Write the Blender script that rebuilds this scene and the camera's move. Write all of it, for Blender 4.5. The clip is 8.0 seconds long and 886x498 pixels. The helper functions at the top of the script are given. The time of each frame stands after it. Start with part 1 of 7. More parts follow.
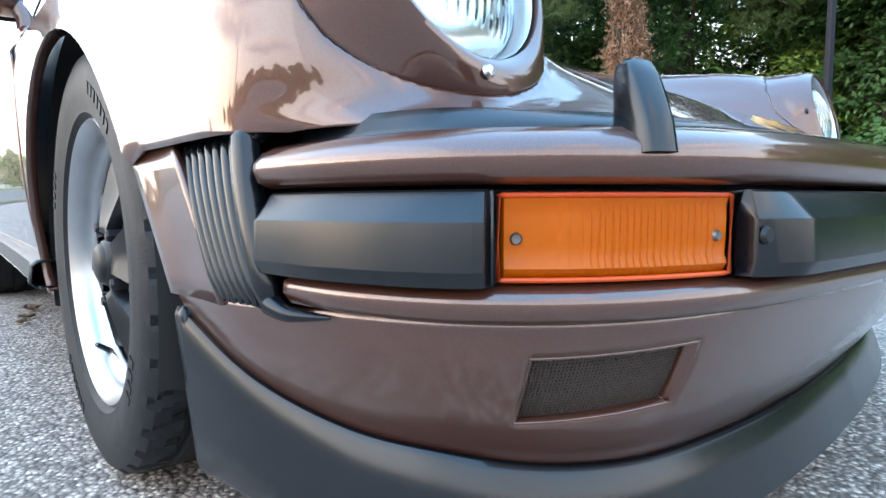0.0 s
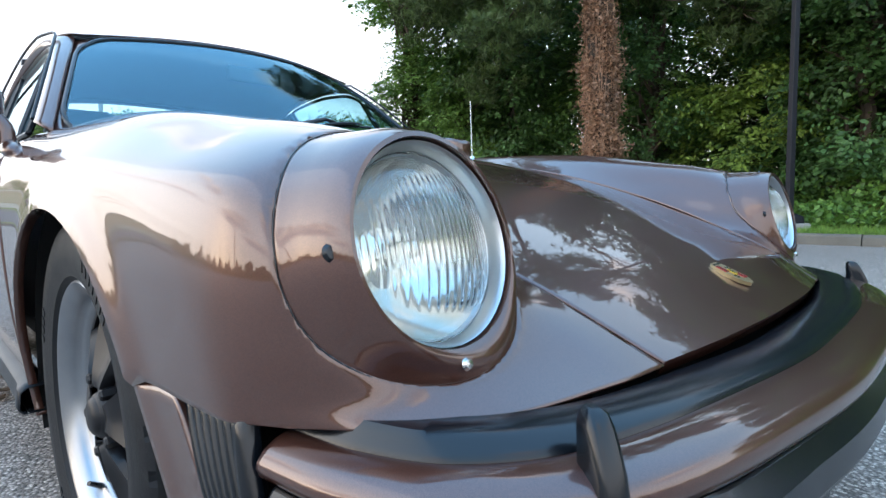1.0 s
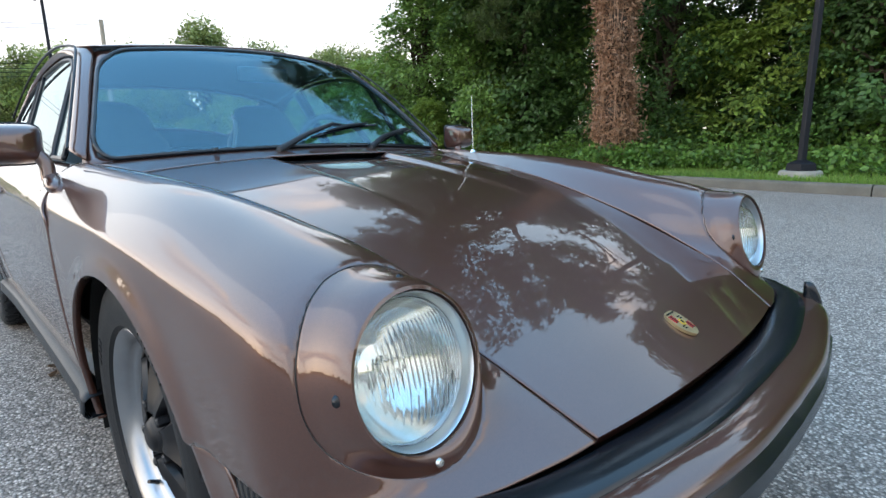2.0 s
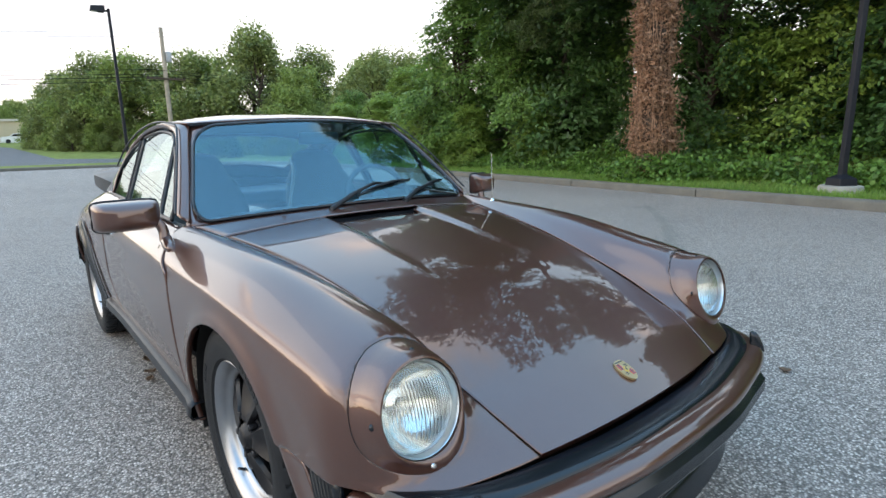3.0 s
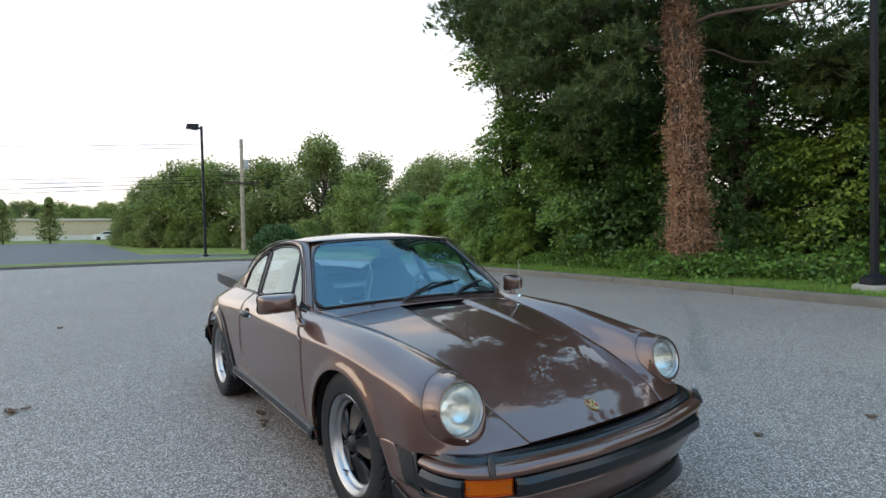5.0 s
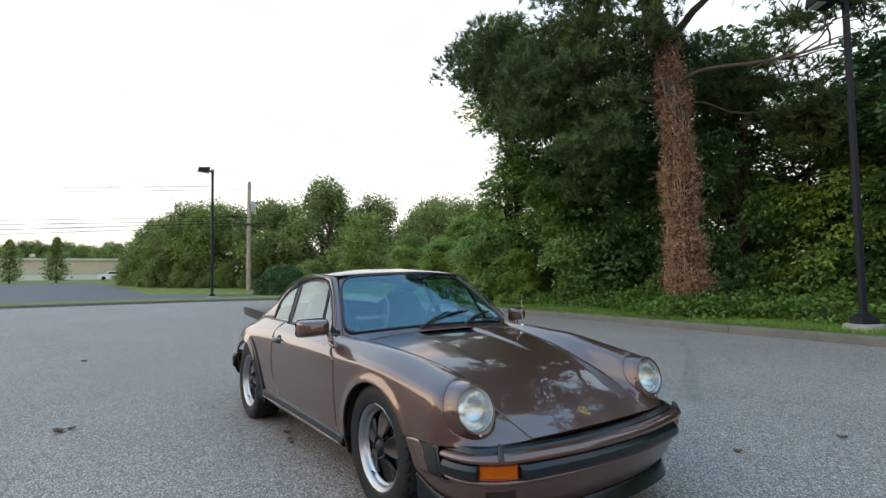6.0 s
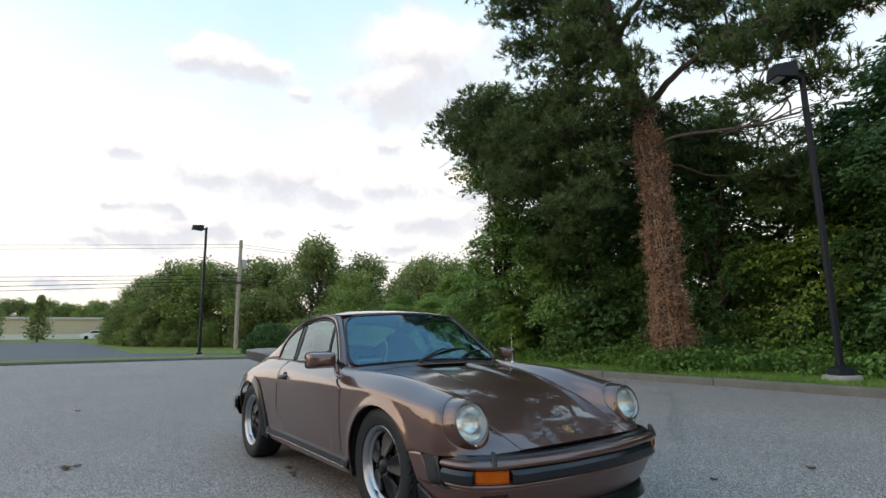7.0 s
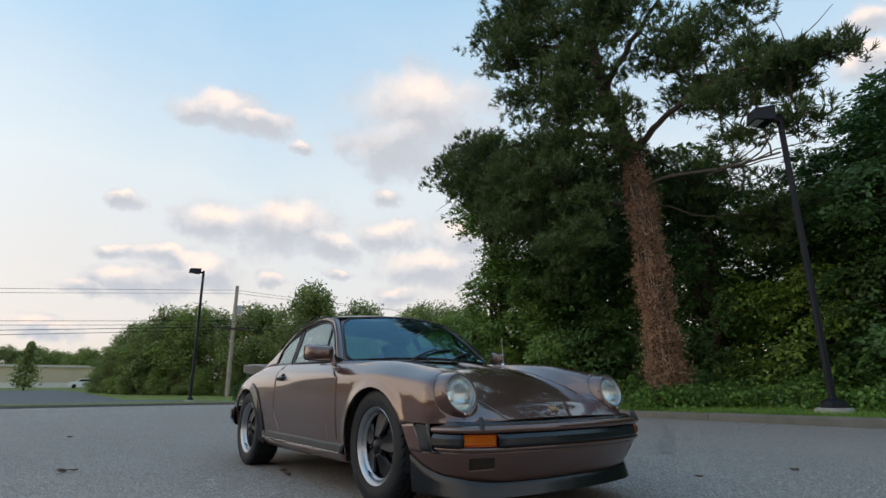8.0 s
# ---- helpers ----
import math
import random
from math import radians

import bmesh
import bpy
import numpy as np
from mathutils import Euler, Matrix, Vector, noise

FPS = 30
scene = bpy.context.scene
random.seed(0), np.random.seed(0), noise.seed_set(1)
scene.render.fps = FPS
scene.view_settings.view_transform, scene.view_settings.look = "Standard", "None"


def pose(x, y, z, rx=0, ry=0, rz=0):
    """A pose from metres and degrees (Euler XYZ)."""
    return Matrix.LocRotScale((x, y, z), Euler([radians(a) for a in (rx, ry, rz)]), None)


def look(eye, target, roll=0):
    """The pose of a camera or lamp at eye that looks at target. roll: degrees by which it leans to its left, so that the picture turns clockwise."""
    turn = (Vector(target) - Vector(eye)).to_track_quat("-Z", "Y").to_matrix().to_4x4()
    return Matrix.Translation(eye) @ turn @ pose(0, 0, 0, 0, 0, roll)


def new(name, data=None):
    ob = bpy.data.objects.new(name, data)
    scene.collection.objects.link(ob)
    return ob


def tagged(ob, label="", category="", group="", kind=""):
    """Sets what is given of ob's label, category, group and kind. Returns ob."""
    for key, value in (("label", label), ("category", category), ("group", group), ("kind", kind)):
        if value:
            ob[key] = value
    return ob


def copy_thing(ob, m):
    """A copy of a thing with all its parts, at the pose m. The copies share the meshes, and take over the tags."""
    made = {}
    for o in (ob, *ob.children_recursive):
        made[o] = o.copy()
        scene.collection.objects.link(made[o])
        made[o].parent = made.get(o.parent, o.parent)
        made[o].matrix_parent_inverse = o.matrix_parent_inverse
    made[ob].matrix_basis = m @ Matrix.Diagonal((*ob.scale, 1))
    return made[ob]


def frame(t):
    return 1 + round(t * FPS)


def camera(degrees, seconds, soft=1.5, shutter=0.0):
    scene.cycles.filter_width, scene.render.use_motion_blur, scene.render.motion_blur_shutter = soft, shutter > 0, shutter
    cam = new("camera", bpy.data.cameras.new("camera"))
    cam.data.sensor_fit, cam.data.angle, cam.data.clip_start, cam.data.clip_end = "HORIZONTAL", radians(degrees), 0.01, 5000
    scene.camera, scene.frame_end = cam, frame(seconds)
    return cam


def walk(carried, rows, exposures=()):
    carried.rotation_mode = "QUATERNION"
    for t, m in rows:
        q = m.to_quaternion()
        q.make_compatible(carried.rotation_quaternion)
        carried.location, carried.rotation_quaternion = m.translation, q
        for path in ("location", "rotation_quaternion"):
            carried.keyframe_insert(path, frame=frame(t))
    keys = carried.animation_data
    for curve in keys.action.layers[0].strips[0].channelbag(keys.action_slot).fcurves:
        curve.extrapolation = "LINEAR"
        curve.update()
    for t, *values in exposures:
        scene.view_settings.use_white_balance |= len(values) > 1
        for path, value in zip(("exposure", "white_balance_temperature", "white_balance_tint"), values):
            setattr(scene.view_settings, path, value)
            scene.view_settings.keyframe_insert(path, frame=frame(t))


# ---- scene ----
cam = camera(79.3, 8.0)
PATH = [
    (0, (-0.911, -0.96, 0.403), (0.458, 0.489, 0.235), -0.3),
    (0.5, (-0.92, -0.957, 0.507), (0.494, 0.449, 0.36), -0.7),
    (1, (-0.93, -0.979, 0.635), (0.494, 0.416, 0.473), -1.0),
    (1.2, (-0.932, -0.991, 0.685), (0.491, 0.401, 0.493), -1.0),
    (2.3, (-1.02, -1.154, 0.93), (0.32, 0.26, 0.479), -1.5),
    (2.5, (-1.052, -1.213, 0.975), (0.264, 0.225, 0.526), -1.3),
    (3, (-1.158, -1.391, 1.102), (0.095, 0.113, 0.697), -1.2),
    (3.5, (-1.314, -1.562, 1.161), (-0.124, 0.027, 0.923), -1.2),
    (4, (-1.468, -1.746, 1.196), (-0.308, -0.125, 1.029), -1.1),
    (4.5, (-1.561, -1.946, 1.206), (-0.419, -0.308, 1.092), -1.3),
    (6, (-1.993, -2.467, 1.161), (-0.867, -0.818, 1.267), -1.0),
    (6.5, (-2.128, -2.616, 1.102), (-0.997, -0.98, 1.309), -1.0),
    (7, (-2.24, -2.734, 1.002), (-1.093, -1.129, 1.331), -0.9),
    (7.5, (-2.308, -2.851, 0.823), (-1.166, -1.268, 1.263), -0.9),
    (8, (-2.318, -2.873, 0.613), (-1.182, -1.309, 1.127), -0.6),
]
EXPOSURES = [(0, 1.88, 6150, 10), (0.5, 1.57, 6150, 10), (1.0, 1.10, 6100, 10), (2.5, 0.99, 6550, 10), (3.0, 0.99, 6620, 10), (3.5, 0.90, 6670, 10), (4.5, 0.66, 6700, 10), (6.0, 0.53, 6800, 11), (6.5, 0.42, 6820, 11), (7.0, 0.26, 6850, 10.5), (7.5, 0.06, 6950, 10.5), (8.0, -0.16, 6680, 10)]
walk(cam, [(t, look(eye, target, roll)) for t, eye, target, roll in PATH], EXPOSURES)

# ---------------------------------------------------------------- light
world = bpy.data.worlds.new("evening_sky")
scene.world = world
world.use_nodes = True
WN, WL = world.node_tree.nodes, world.node_tree.links
SUN_ELEV, SUN_ROT = radians(12.0), radians(300.0)


def wnode(kind, **inputs):
    n = WN.new(kind)
    for key, value in inputs.items():
        n.inputs[key].default_value = value
    return n


sky = WN.new("ShaderNodeTexSky")
sky.sky_type, sky.sun_disc = "NISHITA", False
sky.sun_elevation, sky.sun_rotation = SUN_ELEV, SUN_ROT
sky.air_density, sky.dust_density, sky.ozone_density = 1.0, 1.4, 1.2
coord = WN.new("ShaderNodeTexCoord")
split = WN.new("ShaderNodeSeparateXYZ")
WL.new(coord.outputs["Generated"], split.inputs["Vector"])


def wmath(op, a, b=0.0, c=0.0, clamp=False):
    n = WN.new("ShaderNodeMath")
    n.operation, n.use_clamp = op, clamp
    for k, v in enumerate((a, b, c)):
        if isinstance(v, (int, float)):
            n.inputs[k].default_value = v
        else:
            WL.new(v, n.inputs[k])
    return n.outputs[0]


warp = wnode("ShaderNodeTexNoise", Scale=9.0, Detail=6.0, Roughness=0.55)
fluff = wnode("ShaderNodeTexNoise", Scale=24.0, Detail=6.0, Roughness=0.6)
veil = wnode("ShaderNodeTexNoise", Scale=2.6, Detail=6.0, Roughness=0.55)
for n in (warp, fluff, veil):
    WL.new(coord.outputs["Generated"], n.inputs["Vector"])
wsep = WN.new("ShaderNodeSeparateColor")
WL.new(warp.outputs["Color"], wsep.inputs["Color"])
azim = wmath("MULTIPLY_ADD", wmath("SUBTRACT", wsep.outputs["Red"], 0.5), 10.0, wmath("MULTIPLY", wmath("ARCTAN2", split.outputs["X"], split.outputs["Y"]), 57.3))
elev = wmath("MULTIPLY_ADD", wmath("SUBTRACT", wsep.outputs["Green"], 0.5), 5.0, wmath("MULTIPLY", wmath("ARCSINE", split.outputs["Z"]), 57.3))
# evening clouds: bearing, height, half width, half depth, in degrees
CLOUDS = [(11.8, 27.5, 5.5, 1.5), (16.0, 26.5, 3.6, 1.2), (33.5, 29.0, 7.2, 4.6), (30.6, 25.2, 5.6, 2.6), (12.1, 16.5, 3.2, 2.0), (18.8, 16.8, 4.7, 2.9), (23.4, 15.0, 3.2, 1.3), (4.6, 17.8, 1.7, 0.8), (4.1, 12.9, 1.8, 0.8), (7.6, 13.1, 2.5, 0.9), (6.0, 10.1, 4.0, 1.4), (10.8, 11.6, 3.5, 1.9), (30.4, 16.4, 4.4, 1.5)]
CLOUDS += [(34.5, 13.1, 5.0, 1.8), (29.4, 20.3, 1.8, 1.1), (20.7, 24.8, 1.9, 0.8), (31.1, 10.1, 3.0, 1.0), (79.2, 28.9, 2.6, 1.3), (78.4, 26.0, 2.8, 1.2), (-1.4, 5.3, 3.4, 0.8), (18.4, 11.2, 1.7, 0.8), (23.8, 12.4, 1.5, 0.6), (2.6, 8.8, 3.0, 0.8), (37.6, 16.1, 2.8, 2.0)]
CLOUDS += [(-24, 15.5, 7, 1.3), (-21, 32, 7, 2.0), (-78, 21, 9, 1.6), (86, 30, 5, 3)]
CLOUDS += [(-150, 24, 16, 5), (-110, 30, 12, 6), (-70, 17, 16, 3), (-35, 28, 10, 4), (150, 30, 14, 6), (115, 22, 12, 4), (-95, 12, 14, 2), (-170, 45, 15, 8), (60, 52, 12, 6)]
CLOUDS = [(a, e, 1.22 * w, 1.22 * h) for a, e, w, h in CLOUDS]
heap, crest = None, None
for a, e, w, h in CLOUDS:
    dx = wmath("MULTIPLY", wmath("SUBTRACT", azim, a), 1 / w)
    dy = wmath("MULTIPLY", wmath("SUBTRACT", elev, e), 1 / h)
    one = wmath("SUBTRACT", 1.0, wmath("MULTIPLY_ADD", dx, dx, wmath("MULTIPLY", dy, dy)))
    heap = one if heap is None else wmath("MAXIMUM", heap, one)
    top = wmath("MULTIPLY", wmath("MAXIMUM", one, 0.0), dy)
    crest = top if crest is None else wmath("ADD", crest, top)
heap = wmath("MULTIPLY_ADD", wmath("SUBTRACT", fluff.outputs["Fac"], 0.5), 1.9, wmath("MAXIMUM", heap, -1.2))
heap = wmath("MULTIPLY_ADD", heap, 0.5, 0.30)
# crests catch the light, undersides are grey
shade = wmath("MULTIPLY_ADD", wmath("SUBTRACT", fluff.outputs["Fac"], 0.5), 1.1, wmath("MULTIPLY_ADD", crest, -1.5, 0.70))
cover = WN.new("ShaderNodeValToRGB")
cover.color_ramp.interpolation = "EASE"
cover.color_ramp.elements[0].position, cover.color_ramp.elements[1].position = 0.10, 0.85
WL.new(heap, cover.inputs["Fac"])
tone = WN.new("ShaderNodeValToRGB")
tone.color_ramp.elements[0].position, tone.color_ramp.elements[1].position = 0.05, 1.0
tone.color_ramp.elements[0].color, tone.color_ramp.elements[1].color = (0.80, 0.64, 0.545, 1), (0.375, 0.395, 0.44, 1)
warm = tone.color_ramp.elements.new(0.45)
warm.color = (0.52, 0.50, 0.51, 1)
WL.new(shade, tone.inputs["Fac"])
height = WN.new("ShaderNodeValToRGB")
for pos, col in ((0.0, (0.54, 0.465, 0.43, 1)), (0.10, (0.58, 0.54, 0.52, 1)), (0.34, (0.53, 0.59, 0.63, 1)), (0.64, (0.28, 0.46, 0.64, 1)), (0.80, (0.26, 0.49, 0.76, 1)), (1.0, (0.26, 0.49, 0.78, 1))):
    e = height.color_ramp.elements.new(pos) if pos not in (0.0, 1.0) else height.color_ramp.elements[0 if pos == 0.0 else -1]
    e.color = col
WL.new(wmath("MULTIPLY_ADD", wmath("SUBTRACT", veil.outputs["Fac"], 0.5), 0.25, split.outputs["Z"]), height.inputs["Fac"])
haze = WN.new("ShaderNodeMix")
haze.data_type = "RGBA"
haze.inputs["Factor"].default_value = 0.88
gain = WN.new("ShaderNodeVectorMath")
gain.operation = "SCALE"
gain.inputs["Scale"].default_value = 0.10
WL.new(sky.outputs["Color"], gain.inputs[0])
WL.new(gain.outputs["Vector"], haze.inputs["A"])
WL.new(height.outputs["Color"], haze.inputs["B"])
# the western sky glows towards the low sun
west = WN.new("ShaderNodeVectorMath")
west.operation = "DOT_PRODUCT"
west.inputs[1].default_value = (math.sin(SUN_ROT) * math.cos(SUN_ELEV), math.cos(SUN_ROT) * math.cos(SUN_ELEV), math.sin(SUN_ELEV))
WL.new(coord.outputs["Generated"], west.inputs[0])
glow = wmath("POWER", wmath("MAXIMUM", west.outputs["Value"], 0.0), 4.5)
lit = WN.new("ShaderNodeMix")
lit.data_type, lit.blend_type = "RGBA", "ADD"
lit.inputs["B"].default_value = (0.28, 0.25, 0.215, 1)
WL.new(glow, lit.inputs["Factor"])
WL.new(haze.outputs["Result"], lit.inputs["A"])
cloudy = WN.new("ShaderNodeMix")
cloudy.data_type = "RGBA"
WL.new(cover.outputs["Color"], cloudy.inputs["Factor"])
WL.new(lit.outputs["Result"], cloudy.inputs["A"])
WL.new(tone.outputs["Color"], cloudy.inputs["B"])
WL.new(cloudy.outputs["Result"], WN["Background"].inputs["Color"])
WN["Background"].inputs["Strength"].default_value = 1.75

sun = new("sun", bpy.data.lights.new("sun", "SUN"))
sun.data.energy, sun.data.angle, sun.data.color = 0.55, radians(100), (1.0, 0.84, 0.68)
sun.matrix_world = look((0, 0, 0), (-math.sin(SUN_ROT) * math.cos(SUN_ELEV), -math.cos(SUN_ROT) * math.cos(SUN_ELEV), -math.sin(SUN_ELEV)))


# ---------------------------------------------------------------- materials
def ramp_node(nt, fac, stops):
    r = nt.nodes.new("ShaderNodeValToRGB")
    el = r.color_ramp.elements
    el[0].position, el[0].color = stops[0][0], (*stops[0][1], 1)
    el[1].position, el[1].color = stops[-1][0], (*stops[-1][1], 1)
    for p, c in stops[1:-1]:
        e = el.new(p)
        e.color = (*c, 1)
    nt.links.new(fac, r.inputs["Fac"])
    return r.outputs["Color"]


def noise_node(nt, scale, detail=4.0, rough=0.55, vec=None, kind="noise"):
    n = nt.nodes.new("ShaderNodeTexNoise" if kind == "noise" else "ShaderNodeTexVoronoi")
    n.inputs["Scale"].default_value = scale
    if kind == "noise":
        n.inputs["Detail"].default_value, n.inputs["Roughness"].default_value = detail, rough
    if vec is None:
        vec = nt.nodes.new("ShaderNodeTexCoord").outputs["Object"]
    nt.links.new(vec, n.inputs["Vector"])
    return n


def mix_node(nt, fac, a, b, mode="MIX"):
    m = nt.nodes.new("ShaderNodeMix")
    m.data_type, m.blend_type = "RGBA", mode
    for v, s in ((fac, m.inputs["Factor"]), (a, m.inputs["A"]), (b, m.inputs["B"])):
        if isinstance(v, (int, float)):
            s.default_value = v
        elif isinstance(v, tuple):
            s.default_value = (*v, 1)
        else:
            nt.links.new(v, s)
    return m.outputs["Result"]


def plain(name, color, rough=0.5, metal=0.0, coat=0.0, vary=0.12, scale=9.0, bump=0.0, bump_scale=200.0, spec=0.5):
    """A Principled material with colour varied at two scales and an optional fine relief."""
    m = bpy.data.materials.new(name)
    m.use_nodes = True
    nt = m.node_tree
    b = nt.nodes["Principled BSDF"]
    lo = tuple(c * (1 - vary) for c in color)
    hi = tuple(min(1, c * (1 + vary)) for c in color)
    big = noise_node(nt, scale)
    fine = noise_node(nt, scale * 14, 3)
    col = ramp_node(nt, big.outputs["Fac"], [(0.3, lo), (0.7, hi)])
    col = mix_node(nt, 0.25, col, ramp_node(nt, fine.outputs["Fac"], [(0.3, lo), (0.7, hi)]))
    nt.links.new(col, b.inputs["Base Color"])
    b.inputs["Metallic"].default_value = metal
    rr = nt.nodes.new("ShaderNodeMapRange")
    rr.inputs["To Min"].default_value, rr.inputs["To Max"].default_value = max(0.02, rough * 0.85), min(1, rough * 1.15)
    nt.links.new(big.outputs["Fac"], rr.inputs["Value"])
    nt.links.new(rr.outputs["Result"], b.inputs["Roughness"])
    b.inputs["Coat Weight"].default_value = coat
    b.inputs["Coat Roughness"].default_value = 0.03
    b.inputs["Specular IOR Level"].default_value = spec
    if bump:
        n = noise_node(nt, bump_scale, 3)
        bp = nt.nodes.new("ShaderNodeBump")
        bp.inputs["Strength"].default_value, bp.inputs["Distance"].default_value = bump, 0.002
        nt.links.new(n.outputs["Fac"], bp.inputs["Height"])
        nt.links.new(bp.outputs["Normal"], b.inputs["Normal"])
    return m


def car_paint(name="bronze_paint", haze=0.010):
    m = bpy.data.materials.new(name)
    m.use_nodes = True
    nt = m.node_tree
    b = nt.nodes["Principled BSDF"]
    flake = noise_node(nt, 1600, kind="voronoi")
    dust = noise_node(nt, 3.0, 6)
    col = ramp_node(nt, flake.outputs["Color"], [(0.2, (0.076, 0.027, 0.017)), (0.8, (0.100, 0.038, 0.024))])
    col = mix_node(nt, ramp_node(nt, dust.outputs["Fac"], [(0.45, (0, 0, 0)), (0.9, (0.03, 0.03, 0.03))]), col, (0.30, 0.24, 0.2))
    nt.links.new(col, b.inputs["Base Color"])
    b.inputs["Metallic"].default_value, b.inputs["Roughness"].default_value = 0.42, 0.33
    b.inputs["Coat Weight"].default_value, b.inputs["Coat Roughness"].default_value = 1.0, haze
    b.inputs["Coat IOR"].default_value = 1.72
    return m


def pane_material(name, tint, ior=1.6, shade=(0.97, 1.0, 1.0), gloss_rough=0.0):
    """Thin sheet glass: clear, mirroring more at a slant."""
    m = bpy.data.materials.new(name)
    m.use_nodes = True
    nt = m.node_tree
    nt.nodes.remove(nt.nodes["Principled BSDF"])
    clear, shine, mix, slant = (nt.nodes.new(k) for k in ("ShaderNodeBsdfTransparent", "ShaderNodeBsdfGlossy", "ShaderNodeMixShader", "ShaderNodeLayerWeight"))
    clear.inputs["Color"].default_value = (*tint, 1)
    shine.inputs["Roughness"].default_value = gloss_rough
    slant.inputs["Blend"].default_value = 0.5
    straight = ((ior - 1) / (ior + 1)) ** 2
    rise5, gloss = nt.nodes.new("ShaderNodeMath"), nt.nodes.new("ShaderNodeMath")
    rise5.operation, gloss.operation = "POWER", "MULTIPLY_ADD"
    nt.links.new(slant.outputs["Facing"], rise5.inputs[0])
    rise5.inputs[1].default_value = 5.0
    nt.links.new(rise5.outputs[0], gloss.inputs[0])
    gloss.inputs[1].default_value, gloss.inputs[2].default_value = 1 - straight, straight
    shine.inputs["Color"].default_value = (*shade, 1)
    nt.links.new(gloss.outputs[0], mix.inputs["Fac"])
    nt.links.new(clear.outputs["BSDF"], mix.inputs[1])
    nt.links.new(shine.outputs["BSDF"], mix.inputs[2])
    nt.links.new(mix.outputs["Shader"], nt.nodes["Material Output"].inputs["Surface"])
    return m


def asphalt(name, dark, light, stone=130.0, wash=0.35):
    """Worn asphalt with bare chippings: stones, patches and stains."""
    m = bpy.data.materials.new(name)
    m.use_nodes = True
    nt = m.node_tree
    b = nt.nodes["Principled BSDF"]
    vec = nt.nodes.new("ShaderNodeTexCoord").outputs["Object"]
    cell = noise_node(nt, stone, kind="voronoi", vec=vec)
    grain = noise_node(nt, stone * 0.45, 5, 0.7, vec)
    mid = noise_node(nt, 2.2, 6, 0.6, vec)
    big = noise_node(nt, 0.35, 5, 0.6, vec)
    sep = nt.nodes.new("ShaderNodeSeparateColor")
    nt.links.new(cell.outputs["Color"], sep.inputs["Color"])
    mean = tuple((a + c) / 2 for a, c in zip(dark, light))
    col = ramp_node(nt, sep.outputs["Red"], [(0.0, dark), (0.45, mean), (0.8, light), (1.0, tuple(min(1, c * 1.5) for c in light))])
    gap = ramp_node(nt, cell.outputs["Distance"], [(0.28, (1, 1, 1)), (0.66, (0.24, 0.225, 0.215))])
    col = mix_node(nt, 1.0, col, gap, "MULTIPLY")
    col = mix_node(nt, 0.16, col, ramp_node(nt, grain.outputs["Fac"], [(0.3, dark), (0.7, light)]))
    col = mix_node(nt, wash, col, ramp_node(nt, mid.outputs["Fac"], [(0.3, tuple(c * 0.8 for c in mean)), (0.7, tuple(c * 1.15 for c in mean))]))
    col = mix_node(nt, 1.0, col, ramp_node(nt, big.outputs["Fac"], [(0.3, (0.82, 0.82, 0.83)), (0.7, (1.0, 0.99, 0.97))]), "MULTIPLY")
    nt.links.new(col, b.inputs["Base Color"])
    b.inputs["Roughness"].default_value = 0.82
    bp = nt.nodes.new("ShaderNodeBump")
    bp.inputs["Strength"].default_value, bp.inputs["Distance"].default_value = 0.9, 0.004
    bp.invert = True
    nt.links.new(cell.outputs["Distance"], bp.inputs["Height"])
    nt.links.new(bp.outputs["Normal"], b.inputs["Normal"])
    return m


def leafy(name, dark, light, scale=0.6, spread=0.75):
    """Leaves: colour varied leaf by leaf and from bough to bough, a little light through them."""
    m = bpy.data.materials.new(name)
    m.use_nodes = True
    nt = m.node_tree
    b = nt.nodes["Principled BSDF"]
    isle = nt.nodes.new("ShaderNodeNewGeometry")
    big = noise_node(nt, scale, 3)
    mixv = nt.nodes.new("ShaderNodeMath")
    mixv.operation = "MULTIPLY_ADD"
    mixv.inputs[1].default_value = spread
    nt.links.new(isle.outputs["Random Per Island"], mixv.inputs[0])
    sh = nt.nodes.new("ShaderNodeMath")
    sh.operation = "SUBTRACT"
    sh.inputs[1].default_value = 0.25
    nt.links.new(big.outputs["Fac"], sh.inputs[0])
    nt.links.new(sh.outputs[0], mixv.inputs[2])
    col = ramp_node(nt, mixv.outputs[0], [(0.05, dark), (0.85, light)])
    nt.links.new(col, b.inputs["Base Color"])
    b.inputs["Roughness"].default_value = 0.55
    tr = nt.nodes.new("ShaderNodeBsdfTranslucent")
    nt.links.new(col, tr.inputs["Color"])
    mx = nt.nodes.new("ShaderNodeMixShader")
    mx.inputs["Fac"].default_value = 0.3
    nt.links.new(b.outputs["BSDF"], mx.inputs[1])
    nt.links.new(tr.outputs["BSDF"], mx.inputs[2])
    nt.links.new(mx.outputs["Shader"], nt.nodes["Material Output"].inputs["Surface"])
    return m


